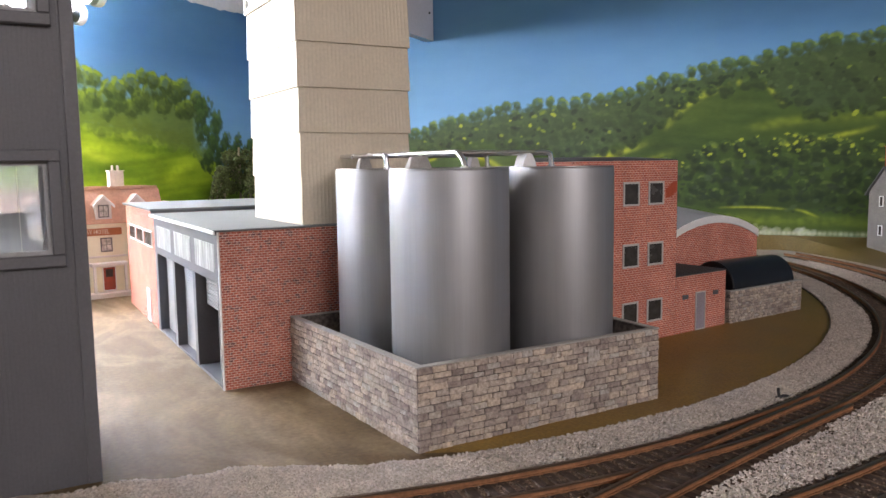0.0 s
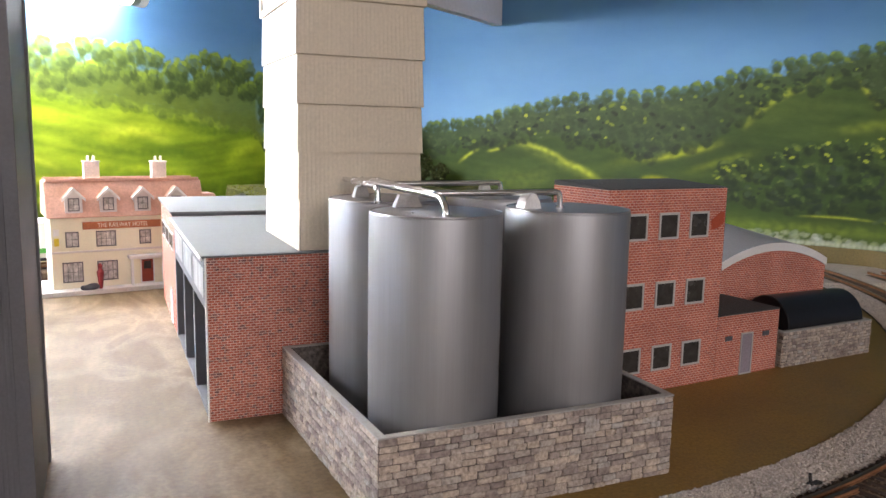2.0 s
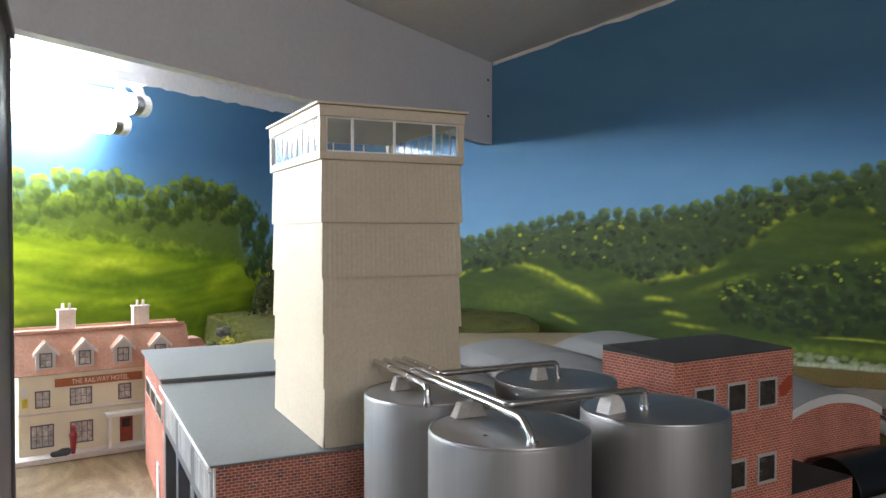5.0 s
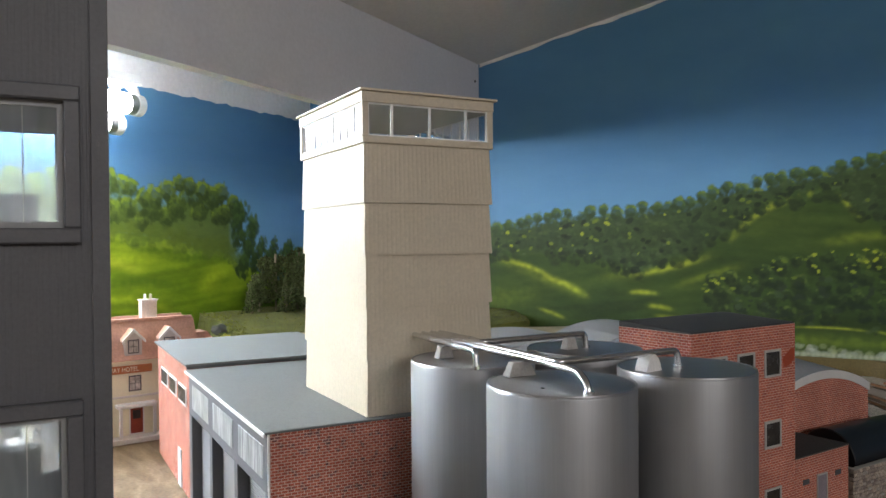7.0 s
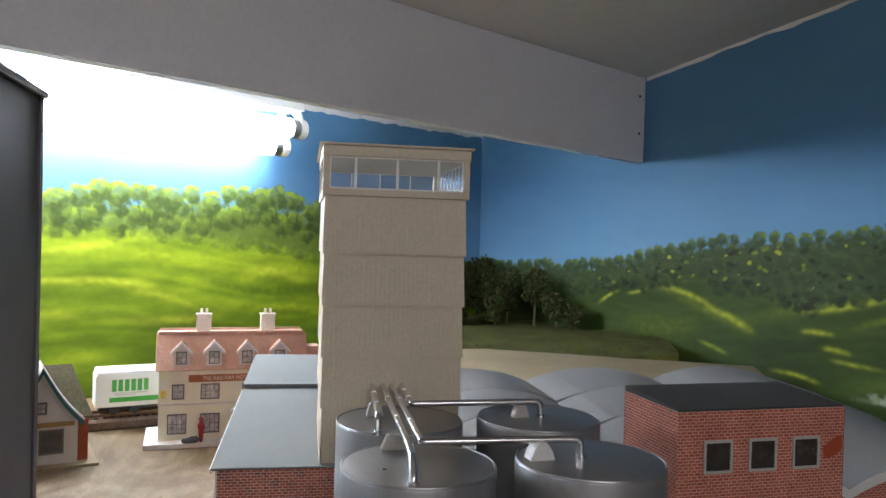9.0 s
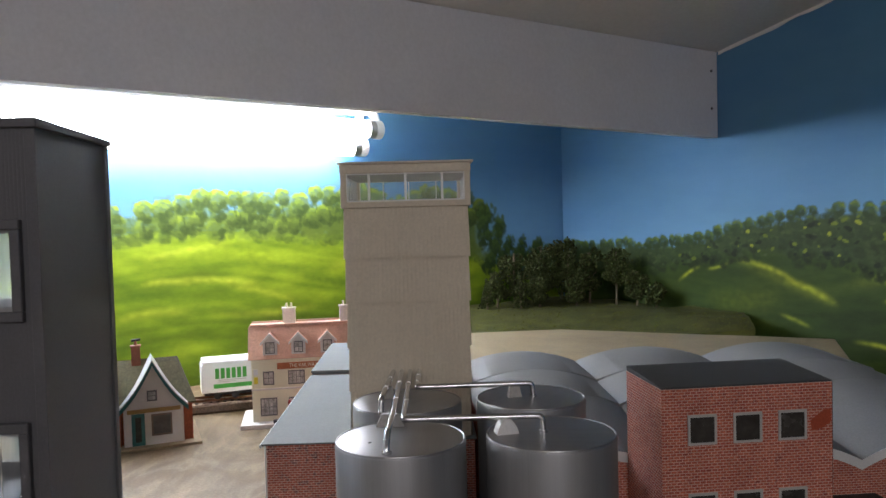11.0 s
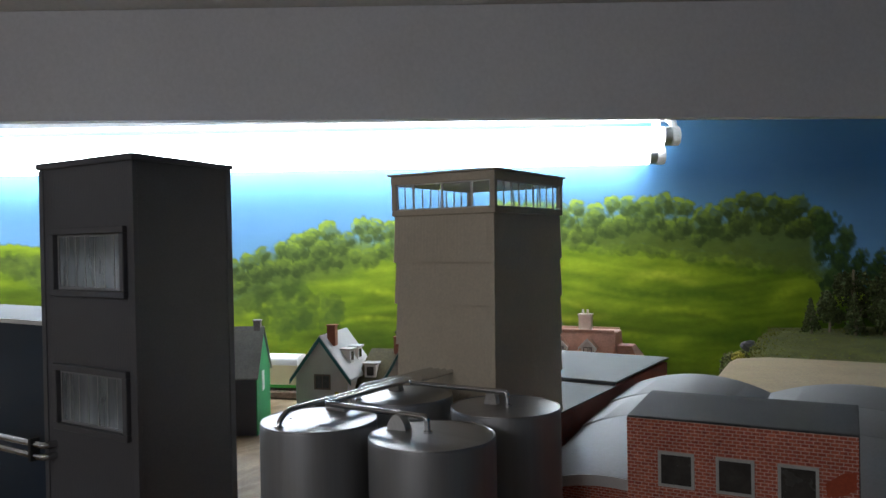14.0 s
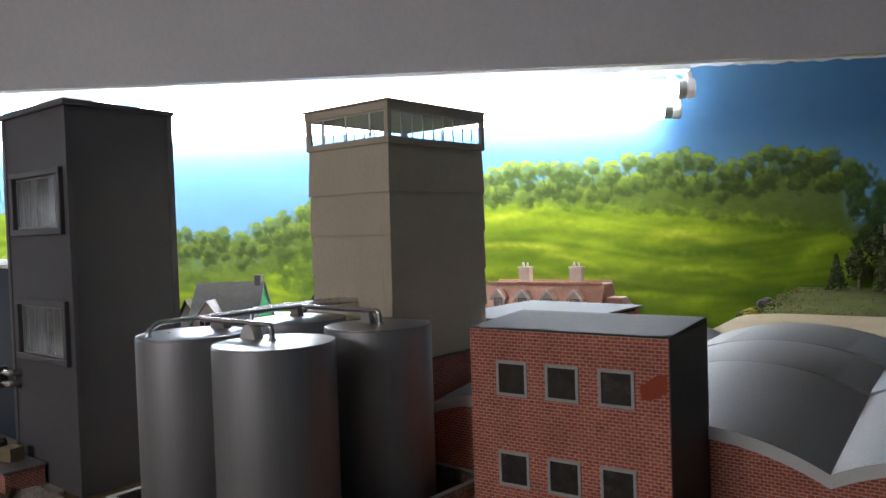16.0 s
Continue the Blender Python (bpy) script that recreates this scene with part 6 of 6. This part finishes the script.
gable_roof(bm, -2.7, 6.0, 0.9, 7.1, 3.8, 7.2, 0.3, 0.16, 1.3)
part("roof", bm, "olive_roof", cottage, "olive brown tiled roof")
for sg in (-1, 1):
    bm = bmesh.new()
    pts = [(2.62 + sg * d, 7.75 - 4.25 * (d / 2.95) + 0.45 * math.sin(math.pi * d / 2.95) * -1) for d in (0, 0.5, 1.0, 1.5, 2.0, 2.5, 2.95)]
    prev = None
    for x, z in pts:
        vs = [bm.verts.new(p) for p in ((x, -0.45, z), (x, 3.6, z), (x, 3.6, z + 0.16), (x, -0.45, z + 0.16))]
        if prev:
            for k in range(4):
                bm.faces.new((prev[k], prev[(k + 1) % 4], vs[(k + 1) % 4], vs[k]))
        else:
            bm.faces.new(vs)
        prev = vs
    bm.faces.new(prev[::-1])
    part("gable_roof", bm, "pale_roof", cottage, "pale swept gable roof")
    bm = bmesh.new()
    prism(bm, [(x, z + 0.02) for x, z in pts] + [(x, z - 0.4) for x, z in pts[::-1]], "y", -0.52, -0.4)
    part("bargeboard", bm, "teal", cottage, "dark teal bargeboard")
framed_window(cottage, 2.1, 2.95, 4.15, 5.1, "dark_grey", "frosted", 0.12, (1, 1), -0.01)
framed_window(cottage, 2.4, 4.15, 1.0, 2.95, "umber", "grey_pane", 0.14, (0, 0), -0.01)
framed_window(cottage, 0.75, 1.85, 0.25, 3.1, "teal", "window_dark", 0.3, (0, 0), -0.01, name="door")
boxed("lintel_board", "ochre", cottage, (0.4, 4.9, -0.15, 0, 3.15, 3.5), "brown lintel board")
boxed("brick_pier", "brick_plain", cottage, (5.2, 5.95, 0.4, 1.0, 0.22, 3.5), "orange brick pier", 0.02)
for s in (-2.5, -0.6):
    boxed("porch_post", "brick_plain", cottage, (s, s + 0.5, 0.4, 1.0, 0.22, 3.4), "orange brick post", 0.02)
boxed("porch_recess", "teal", cottage, (-2.0, -0.6, 0.9, 0.98, 0.3, 3.3), "dark teal door recess")
dormer = boxed("dormer", "white_wash", cottage, (-1.75, -0.5, 1.5, 3.2, 4.6, 5.95), "white dormer")
boxed("dormer_top", "pale_roof", dormer, (-1.95, -0.3, 1.3, 3.4, 5.95, 6.15))
boxed("dormer_pane", "window_dark", dormer, (-1.5, -0.75, 1.42, 1.52, 4.8, 5.75))
chimney(cottage, 1.35, 3.9, 6.8, 8.6, 0.8, 0.8, "brick_chimney", 1, "brick_chimney")
bm = bmesh.new()
rod(bm, (1.0, 3.9, 9.15), (1.8, 3.9, 9.22), 0.13, 8)
part("cowl", bm, "dark_iron", cottage, "dark chimney cowl")

white = thing("white_house", "whitewashed gabled house with pale roof and teal bargeboards", "house", -13.8, 62.9, 0, 18)
boxed("plinth", "brick_plain", white, (-1.3, 4.6, -0.05, 6.6, 0, 0.35), "orange brick plinth")
bm = bmesh.new()
gable_block(bm, -1.25, 4.55, 0, 6.5, 0.35, 5.3, 9.2)
part("wall", bm, "white_wash", white, "whitewashed wall")
for sg in (-1, 1):
    bm = bmesh.new()
    prism(bm, [(1.65, 9.25), (1.65, 9.42), (1.65 + sg * 3.4, 4.95), (1.65 + sg * 3.4, 4.78)], "y", -0.4, 7.2)
    part("roof_slope", bm, "pale_roof", white, "pale grey roof slope")
    bm = bmesh.new()
    prism(bm, [(1.65, 8.8), (1.65, 9.3), (1.65 + sg * 3.42, 4.8), (1.65 + sg * 3.42, 4.3)], "y", -0.52, -0.4)
    part("bargeboard", bm, "teal", white, "dark teal bargeboard")
for z0, z1 in ((3.75, 5.35), (0.85, 2.4)):
    framed_window(white, 0.82, 2.65, z0, z1, "umber", "grey_pane", 0.16, (1, 0), -0.01)
boxed("sign", "yellow", white, (3.1, 3.5, -0.06, 0, 2.9, 3.55), "small yellow wall sign")
chimney(white, 2.4, 1.3, 8.2, 10.3, 0.9, 0.75, "brick_chimney", 0, "brick_chimney")
for y in (2.0, 4.3):
    d = boxed("dormer", "white_wash", white, (2.9, 4.1, y, y + 1.2, 6.0, 7.6), "small white dormer")
    boxed("dormer_top", "pale_roof", d, (2.7, 4.3, y - 0.15, y + 1.35, 7.6, 7.78))
    boxed("dormer_pane", "window_dark", d, (4.08, 4.14, y + 0.25, y + 0.95, 6.5, 7.4))

shop = thing("stationery_shop", "half-timbered shop with grey roof and bright green gable end", "shop", -23.2, 51.7, 0, 34)
bm = bmesh.new()
gable_block(bm, 2.6, 9.6, 0, 6.5, 0, 6.0, 10.3, "x")
part("wall", bm, "dark_grey", shop, "dark shop wall")
bm = bmesh.new()
prism(bm, [(0.0, 0), (6.5, 0), (6.5, 6.0), (3.25, 10.25), (0.0, 6.0)], "x", 9.6, 9.7)
part("green_gable", bm, "green_wall", shop, "bright green gable end")
bm = bmesh.new()
gable_roof(bm, 2.6, 9.6, 0, 6.5, 6.0, 10.4, 0.3, 0.15)
part("roof", bm, "grey_tiles", shop, "grey roof")
bm = bmesh.new()
gable_block(bm, 3.3, 6.4, -0.4, 2.5, 5.4, 6.6, 8.6)
part("dormer", bm, "hotel_pale", shop, "half-timbered dormer")
bm = bmesh.new()
for sg in (-1, 1):
    prism(bm, [(4.85, 8.65), (4.85, 8.85), (4.85 + sg * 1.95, 6.4), (4.85 + sg * 1.95, 6.2)], "y", -0.7, 2.6)
part("dormer_roof", bm, "coping", shop, "pale dormer roof")
framed_window(shop, 3.9, 5.9, 5.6, 7.0, "white_trim", "window_dark", 0.14, (2, 0), -0.42)
text_part("lettering", "Stationers", 0.75, "letter", shop, upright(3.0, -0.06, 4.3), "cream lettering")
boxed("gable_window", "white_trim", shop, (9.68, 9.76, 2.4, 3.4, 4.0, 6.0), "white gable window")
chimney(shop, 9.2, 3.25, 9.6, 11.1, 0.7, 0.7, "grey_stone", 0, "grey_stone")

annex = thing("gabled_house", "small cream gabled house with olive roof", "house", -30.6, 57.0, 0, 8)
bm = bmesh.new()
gable_block(bm, 0.6, 5.0, 0, 5, 0, 5.2, 8.2)
part("wall", bm, "coping", annex)
for sg in (-1, 1):
    bm = bmesh.new()
    prism(bm, [(2.8, 8.25), (2.8, 8.42), (2.8 + sg * 2.6, 5.0), (2.8 + sg * 2.6, 4.82)], "y", -0.4, 5.3)
    part("roof_slope", bm, "olive_roof", annex, "olive roof slope")

farm = thing("stone_house", "grey stone house with slate roof and red chimney", "house", 88.2, 52.0, 0.03, -105)
bm = bmesh.new()
gable_block(bm, 0, 4.2, 0, 6.0, 0, 7.6, 10.2)
part("wall", bm, "grey_stone", farm, "grey stone wall")
for sg in (-1, 1):
    bm = bmesh.new()
    prism(bm, [(2.1, 10.2), (2.1, 10.4), (2.1 + sg * 2.45, 7.3), (2.1 + sg * 2.45, 7.1)], "y", -0.3, 6.2)
    part("roof_slope", bm, "slate", farm, "dark slate slope")
for z in (5.9, 2.6):
    framed_window(farm, 1.5, 2.1, z, z + 1.2, "white_trim", "window_dark", 0.1, (0, 0), -0.01)
chimney(farm, 2.1, 1.0, 9.6, 12.6, 1.2, 1.0, "brick_plain", 0, "brick_plain")


# ---- the trailer train beyond the hotel ----
siding = thing("railway_track", "dark model railway siding in front of the painted hill", "railway track")
P0, P1 = Vector((-35.8, 69.84)), Vector((16.4, 87.7))
SD = (P1 - P0).normalized()
SN = Vector((-SD.y, SD.x))
bm = bmesh.new()
ends = [(P - SD * 2 * s + SN * w).to_tuple() for s, P in ((1, P0), (-1, P1)) for w in (-2.0, 2.0)]
prism(bm, [ends[0], ends[2], ends[3], ends[1]], "z", 0, 1.0)
tagged(part("ground", bm, "bed", bevel=0.2), "dark low bank under the siding", "ground", "", "structure")
for s in (-0.83, 0.83):
    rail(siding, [P0 + SN * s + SD * i * 2.0 for i in range(28)], 1.08)
proto = bmesh.new()
box(proto, -1.4, 1.4, -0.16, 0.16, 1.0, 1.1)
me = mesh_from(proto, "sleeper", "sleeper")
for i in range(76):
    ob = new("sleeper", me)
    ob.parent = siding
    p = P0 + SD * i * 0.72
    ob.matrix_basis = pose(p.x * CM, p.y * CM, 0, 0, 0, math.degrees(math.atan2(SD.y, SD.x)) + 90)
TURN = math.degrees(math.atan2(SD.y, SD.x))
trailer = thing("box_trailer", "white box trailer with green lettering bars and grey roof", "trailer", -4.55, 80.3, 1.35, TURN)
bm = bmesh.new()
prism(bm, [(0, 0.75), (11.5, 0.75), (11.5, 3.9), (0.2, 3.9), (0.0, 3.6)], "y", -1.5, 1.5)
part("body", bm, "trailer", trailer, "white box body", bevel=0.06)
bm = bmesh.new()
prism(bm, [(-1.5, 3.88), *[(1.5 * math.sin(radians(a)), 3.88 + 0.45 * math.cos(radians(a))) for a in range(-80, 81, 16)], (1.5, 3.88)], "x", 0.1, 11.5)
part("roof", bm, "window_frame", trailer, "grey curved roof", smooth=True, bevel=0.03)
boxed("stripe", "trailer_green", trailer, (1.2, 11.3, -1.53, -1.49, 1.2, 1.65), "green stripe")
for k in range(6):
    boxed("letter_bar", "trailer_green", trailer, (1.4 + 0.56 * k, 1.8 + 0.56 * k, -1.53, -1.49, 2.2, 3.3), "green bar")
for k in range(2):
    boxed("small_bar", "window_frame", trailer, (1.7, 4.5 - k, -1.53, -1.49, 2.0 - 0.18 * k, 2.08 - 0.18 * k))
boxed("chassis", "dark_iron", trailer, (0.3, 11.3, -1.2, 1.2, 0.4, 0.75), "dark chassis", 0.04)
for x in (1.6, 3.4, 8.4, 10.0):
    for y in (-1.15, 1.15):
        bm = bmesh.new()
        rod(bm, (x, y - 0.2, 0.4), (x, y + 0.2, 0.4), 0.4, 16)
        part("wheel", bm, "dark_iron", trailer, smooth=True)
second = thing("box_wagon", "cream panelled box wagon with white roof and green stripe", "wagon", -33.4, 70.66, 1.35, TURN)
boxed("body", "cream_panel", second, (0, 9.3, -1.45, 1.45, 0.35, 2.75), "cream panelled body", 0.05)
boxed("waist_band", "trailer", second, (-0.02, 9.32, -1.48, 1.48, 2.75, 3.15), "white waist band")
boxed("stripe", "trailer_green", second, (-0.02, 9.32, -1.5, 1.5, 0.0, 0.35), "green stripe")
bm = bmesh.new()
prism(bm, [(-1.45, 3.15), *[(1.45 * math.sin(radians(a)), 3.4 + 0.55 * math.cos(radians(a))) for a in range(-80, 81, 16)], (1.45, 3.15)], "x", 0.0, 9.3)
part("roof", bm, "trailer", second, "white curved roof", smooth=True, bevel=0.03)
boxed("chassis", "dark_iron", second, (0.3, 9.0, -1.2, 1.2, -0.2, 0.0), "dark chassis")
for x in (1.2, 2.8, 6.6, 8.2):
    for y in (-0.9, 0.9):
        bm = bmesh.new()
        rod(bm, (x, y - 0.15, 0.25), (x, y + 0.15, 0.25), 0.25, 12)
        part("wheel", bm, "dark_iron", second, smooth=True)
wagon = thing("flat_wagon", "dark flat wagon with pale wheels on the siding", "wagon", -12.0, 77.75, 1.3, TURN)
boxed("deck", "dark_iron", wagon, (0, 6.6, -1.1, 1.1, 0.75, 1.1), "dark wagon deck", 0.03)
for x in (0.9, 2.2, 4.3, 5.6):
    bm = bmesh.new()
    rod(bm, (x, -1.0, 0.5), (x, -0.8, 0.5), 0.48, 14)
    part("wheel", bm, "window_frame", wagon, "pale wheel", smooth=True)
for x in (1.5, 4.9):
    boxed("load", "dark_iron", wagon, (x - 0.6, x + 0.6, -0.8, 0.8, 1.1, 1.7), "dark load", 0.1)


# ---- the wooded bank in the corner ----
BANK = [(22.4, 94.8), (25.5, 97.4), (37, 98.2), (44, 95.0), (48.8, 92.6), (53.6, 90.2), (58.4, 88.2)]
sheet_pts = [(23.0, 84), (22.2, 92), *BANK, (66, 84.5), (60, 70), (24, 70)]
bm = bmesh.new()
prism(bm, sheet_pts, "z", 0, 4.95)
tagged(part("ground", bm, "plaster", bevel=0.15), "tan plaster plateau behind the factory", "ground", "", "structure")
WALLLINE = [(21.4, 113.2), (24.6, 115.4), (31, 119.5), (43.2, 127.2), (50, 116.5), (56.5, 106.8), (61.6, 99.0)]
bm = bmesh.new()
grid = []
for i in range(49):
    t = i / 48 * 6
    k = min(5, int(t))
    f = t - k
    a = Vector(BANK[k]).lerp(Vector(BANK[k + 1]), f)
    b = Vector(WALLLINE[k]).lerp(Vector(WALLLINE[k + 1]), f)
    row = []
    for j in range(15):
        s = j / 14
        p = a.lerp(b, s)
        z = 4.9 + 1.4 * min(1, s * 2.2 + 0.6 * max(0, i - 36) / 12) + 0.35 * noise.noise((p.x * 0.25, p.y * 0.25, 3)) * min(1, 4 * s)
        z *= min(1.0, 0.1 + 0.3 * i + 0.12 * noise.noise((p.y * 0.5, i, 0)))
        row.append(bm.verts.new((p.x, p.y, z)))
    grid.append(row)
for r0, r1 in zip(grid, grid[1:]):
    for j in range(14):
        bm.faces.new((r0[j], r1[j], r1[j + 1], r0[j + 1]))
row = grid[0]
low = [bm.verts.new((v.co.x, v.co.y, 0)) for v in row]
for j in range(14):
    bm.faces.new((row[j], row[j + 1], low[j + 1], low[j]))
lip = [bm.verts.new((row[0].co.x, row[0].co.y, 4.7)) for row in grid]
for i in range(48):
    bm.faces.new((lip[i], lip[i + 1], grid[i + 1][0], grid[i][0]))
END = [tuple(v.co) for v in grid[-1]]
SURFACE = [[v.co.copy() for v in row] for row in grid]
tagged(part("ground", bm, "grass"), "olive grassy bank in the corner", "ground", "", "structure")
bm = bmesh.new()
for (xa, ya, za), (xb, yb, zb) in zip(END, END[1:]):
    bm.faces.new([bm.verts.new(p) for p in ((xa, ya, za), (xb, yb, zb), (xb, yb, 0), (xa, ya, 0))])
tagged(part("ground", bm, "bark"), "dark cut edge of the grassy bank", "ground", "", "structure")


def lump_mesh(name, centres, material):
    """Foliage as one mesh of small ragged lumps: (x, y, z, size)."""
    rnd = random.Random(len(centres))
    verts, faces = [], []
    for x, y, z, s in centres:
        turn = Euler((rnd.uniform(0, 3), rnd.uniform(0, 3), rnd.uniform(0, 6))).to_matrix()
        base = len(verts)
        for c in ((1, 0, 0), (-1, 0, 0), (0, 1, 0), (0, -1, 0), (0, 0, 1), (0, 0, -1)):
            p = turn @ Vector([k * s * rnd.uniform(0.45, 1.3) for k in c])
            verts.append(((x + p.x) * CM, (y + p.y) * CM, (z + p.z) * CM))
        for f in ((0, 2, 4), (2, 1, 4), (1, 3, 4), (3, 0, 4), (2, 0, 5), (1, 2, 5), (3, 1, 5), (0, 3, 5)):
            faces.append(tuple(base + k for k in f))
    me = bpy.data.meshes.new(name)
    me.from_pydata(verts, [], faces)
    me.materials.append(M[material])
    return me


def make_tree(u, w, base, height, spread, seed, conifer=False):
    rnd = random.Random(seed)
    x, y, _ = room(u, w, 0)
    tree = thing("tree", "dark green model conifer on the bank" if conifer else "dark green bushy model tree on the bank", "tree", x, y, base, group="trees on the bank")
    bm = bmesh.new()
    sweep(bm, [(0, 0, -0.2), (0.1, 0.05, height * 0.25), (-0.05, 0.1, height * 0.5), (0.05, 0, height * 0.9)], 0.17, 7)
    for k in range(5):
        a, z = rnd.uniform(0, 6.28), height * rnd.uniform(0.25, 0.6)
        rod(bm, (0, 0.05, z), (spread * 0.6 * math.cos(a), spread * 0.6 * math.sin(a), z + height * 0.18), 0.09, 6, 0.03)
    part("trunk", bm, "bark", tree, "brown trunk")
    spots = []
    if conifer:
        for k in range(420):
            h = rnd.random() ** 0.8
            r = spread * (1 - h) * rnd.uniform(0.3, 1.05)
            a = rnd.uniform(0, 6.28)
            spots.append((r * math.cos(a), r * math.sin(a), height * (0.14 + 0.86 * h) - 0.2 * r, rnd.uniform(0.12, 0.28)))
    else:
        blobs = [(rnd.uniform(-0.55, 0.55) * spread, rnd.uniform(-0.55, 0.55) * spread, height * rnd.uniform(0.26, 0.86), spread * rnd.uniform(0.4, 0.68)) for _ in range(14)]
        for bx, by, bz, br in blobs:
            for _ in range(60):
                d = Vector((rnd.gauss(0, 1), rnd.gauss(0, 1), rnd.gauss(0, 1))).normalized() * br * rnd.uniform(0.55, 1.08)
                spots.append((bx + d.x, by + d.y, min(height, bz + d.z * 0.85), rnd.uniform(0.14, 0.34)))
    ob = new("crown", lump_mesh("crown", spots, "leaf"))
    ob.parent = tree


for i, (u, w, base, height, spread, conifer) in enumerate(((22.5, 7.5, 6.2, 4.6, 1.3, True), (16.5, 6.5, 6.4, 8.8, 2.4, False), (13.6, 8.0, 6.2, 7.0, 1.9, False), (10.6, 6.0, 6.5, 9.6, 2.5, False), (7.2, 8.5, 6.3, 8.2, 2.2, False),
                                                        (5.0, 4.6, 6.6, 10.2, 2.7, False), (5.2, 11.0, 6.4, 8.4, 2.1, False), (4.2, 15.5, 6.4, 9.0, 2.3, False), (4.2, 19.5, 6.3, 5.6, 1.8, False), (3.8, 22.6, 6.3, 3.8, 1.5, False),
                                                        (14.8, 10.2, 5.9, 5.0, 1.5, False), (18.0, 9.6, 5.9, 5.6, 1.3, True), (9.5, 12.5, 6.0, 5.2, 1.7, False), (19.4, 6.0, 6.3, 5.6, 1.6, False))):
    make_tree(u, w, base, height, spread, 40 + i, conifer)

for i, (x, y, z, r) in enumerate(((21.4, 92.8, 1.2, 1.5), (20.6, 94.8, 0.4, 1.8), (21.6, 95.8, 3.0, 1.3), (19.4, 97.0, 0.0, 1.7), (22.3, 98.4, 4.4, 0.9), (18.6, 93.4, 0.0, 1.1), (20.7, 99.5, 3.6, 1.2), (23.6, 99.6, 5.0, 0.7), (22.2, 97.0, 4.5, 0.8))):
    rnd = random.Random(70 + i)
    bush = thing("bush", "yellow flowering model bush at the edge of the bank" if i == 8 else "olive green model bush at the edge of the bank", "bush", x, y, z, group="bushes by the bank")
    spots = []
    for _ in range(240):
        d = Vector((rnd.gauss(0, 1), rnd.gauss(0, 1), abs(rnd.gauss(0, 1)))).normalized() * r * rnd.uniform(0.4, 1.0)
        spots.append((d.x, d.y, d.z * 1.1, rnd.uniform(0.12, 0.3)))
    ob = new("foliage", lump_mesh("foliage", spots, "leaf_yellow" if i == 8 else "leaf_bush"))
    ob.parent = bush
rnd = random.Random(91)
spots = []
for _ in range(2300):
    i, j = int(48 * rnd.random() ** 1.5), int(13.9 * rnd.random() ** 1.3)
    p = SURFACE[i][j].lerp(SURFACE[i + 1][j + 1], rnd.random())
    tall = 0.6 if i < 7 else 0.1
    if i > 5 and rnd.random() < 0.45 + 0.6 * noise.noise((p.x * 0.4, p.y * 0.4, 8)):
        continue
    spots.append((p.x + rnd.uniform(-0.3, 0.3), p.y + rnd.uniform(-0.3, 0.3), p.z + tall * rnd.random() ** 2, rnd.uniform(0.05, 0.15)))
tagged(new("scrub", lump_mesh("scrub", spots, "scrub")), "rough olive scrub and grass tufts on the bank", "scrub", "", "stuff")
rock = thing("boulder", "dark grey boulder at the end of the bank", "boulder", 22.6, 101.6, 5.5, 30)
bm = bmesh.new()
bmesh.ops.create_icosphere(bm, subdivisions=2, radius=1.05)
for v in bm.verts:
    v.co *= 1 + 0.4 * noise.noise(v.co * 1.3)
    v.co.z *= 0.7
part("rock", bm, "dark_rock", rock)


# ---- beside the dark tower ----
blue = thing("blue_warehouse", "dark navy warehouse with a white roof edge", "warehouse", -17.0, 33.2)
boxed("wall", "navy", blue, (-22, 12.2, 0, 8.0, 0, 13.7), "dark navy wall", 0.03)
boxed("roof", "grey_roof", blue, (-22.1, 12.25, -0.1, 8.1, 13.7, 13.85), "grey roof")
boxed("roof_edge", "white_trim", blue, (-22.15, 12.3, -0.18, -0.08, 13.6, 13.9), "white roof edge")
pipes = thing("pipe_pair", "pair of chrome pipes running to the dark tower", "pipe")
for z in (6.25, 6.95):
    bm = bmesh.new()
    sweep(bm, rounded([(-38, 29.2, z), (-4.4, 29.2, z), (-4.0, 29.2, z), (-4.0, 29.95, z)], 0.3), 0.22, 12)
    part("pipe", bm, "chrome", pipes, smooth=True)
bm = bmesh.new()
box(bm, -5.3, -5.0, 28.9, 29.5, 5.9, 7.3)
part("clamp", bm, "dark_iron", pipes, "dark clamp", bevel=0.03)
dock = thing("brick_plinth", "low red brick plinth with a grey slab top", "plinth", -7.6, 27.3)
boxed("base", "brick_shed", dock, (0, 7.2, 0, 2.4, 0, 1.25), "red brick base")
boxed("slab", "grey_stone", dock, (-0.1, 7.3, -0.1, 2.5, 1.25, 1.45), "grey slab", 0.04)
crate = thing("crate", "small yellowish wooden crate on the plinth", "crate", -2.9, 28.7, 1.45, 12)
boxed("box", "plaster", crate, (-0.6, 0.6, -0.5, 0.5, 0, 0.9), "", 0.04)
for k, (x, y) in enumerate(((-4.6, 28.6), (-5.4, 29.0), (-6.2, 28.5), (-6.9, 29.1))):
    barrel = thing("barrel", "small dark barrel standing on the plinth", "barrel", x, y, 1.45, group="barrels on the plinth")
    bm = bmesh.new()
    lathe(bm, [(0.3, 0), (0.38, 0.3), (0.38, 0.7), (0.3, 1.0)], 14)
    part("cask", bm, "dark_iron", barrel, smooth=True)
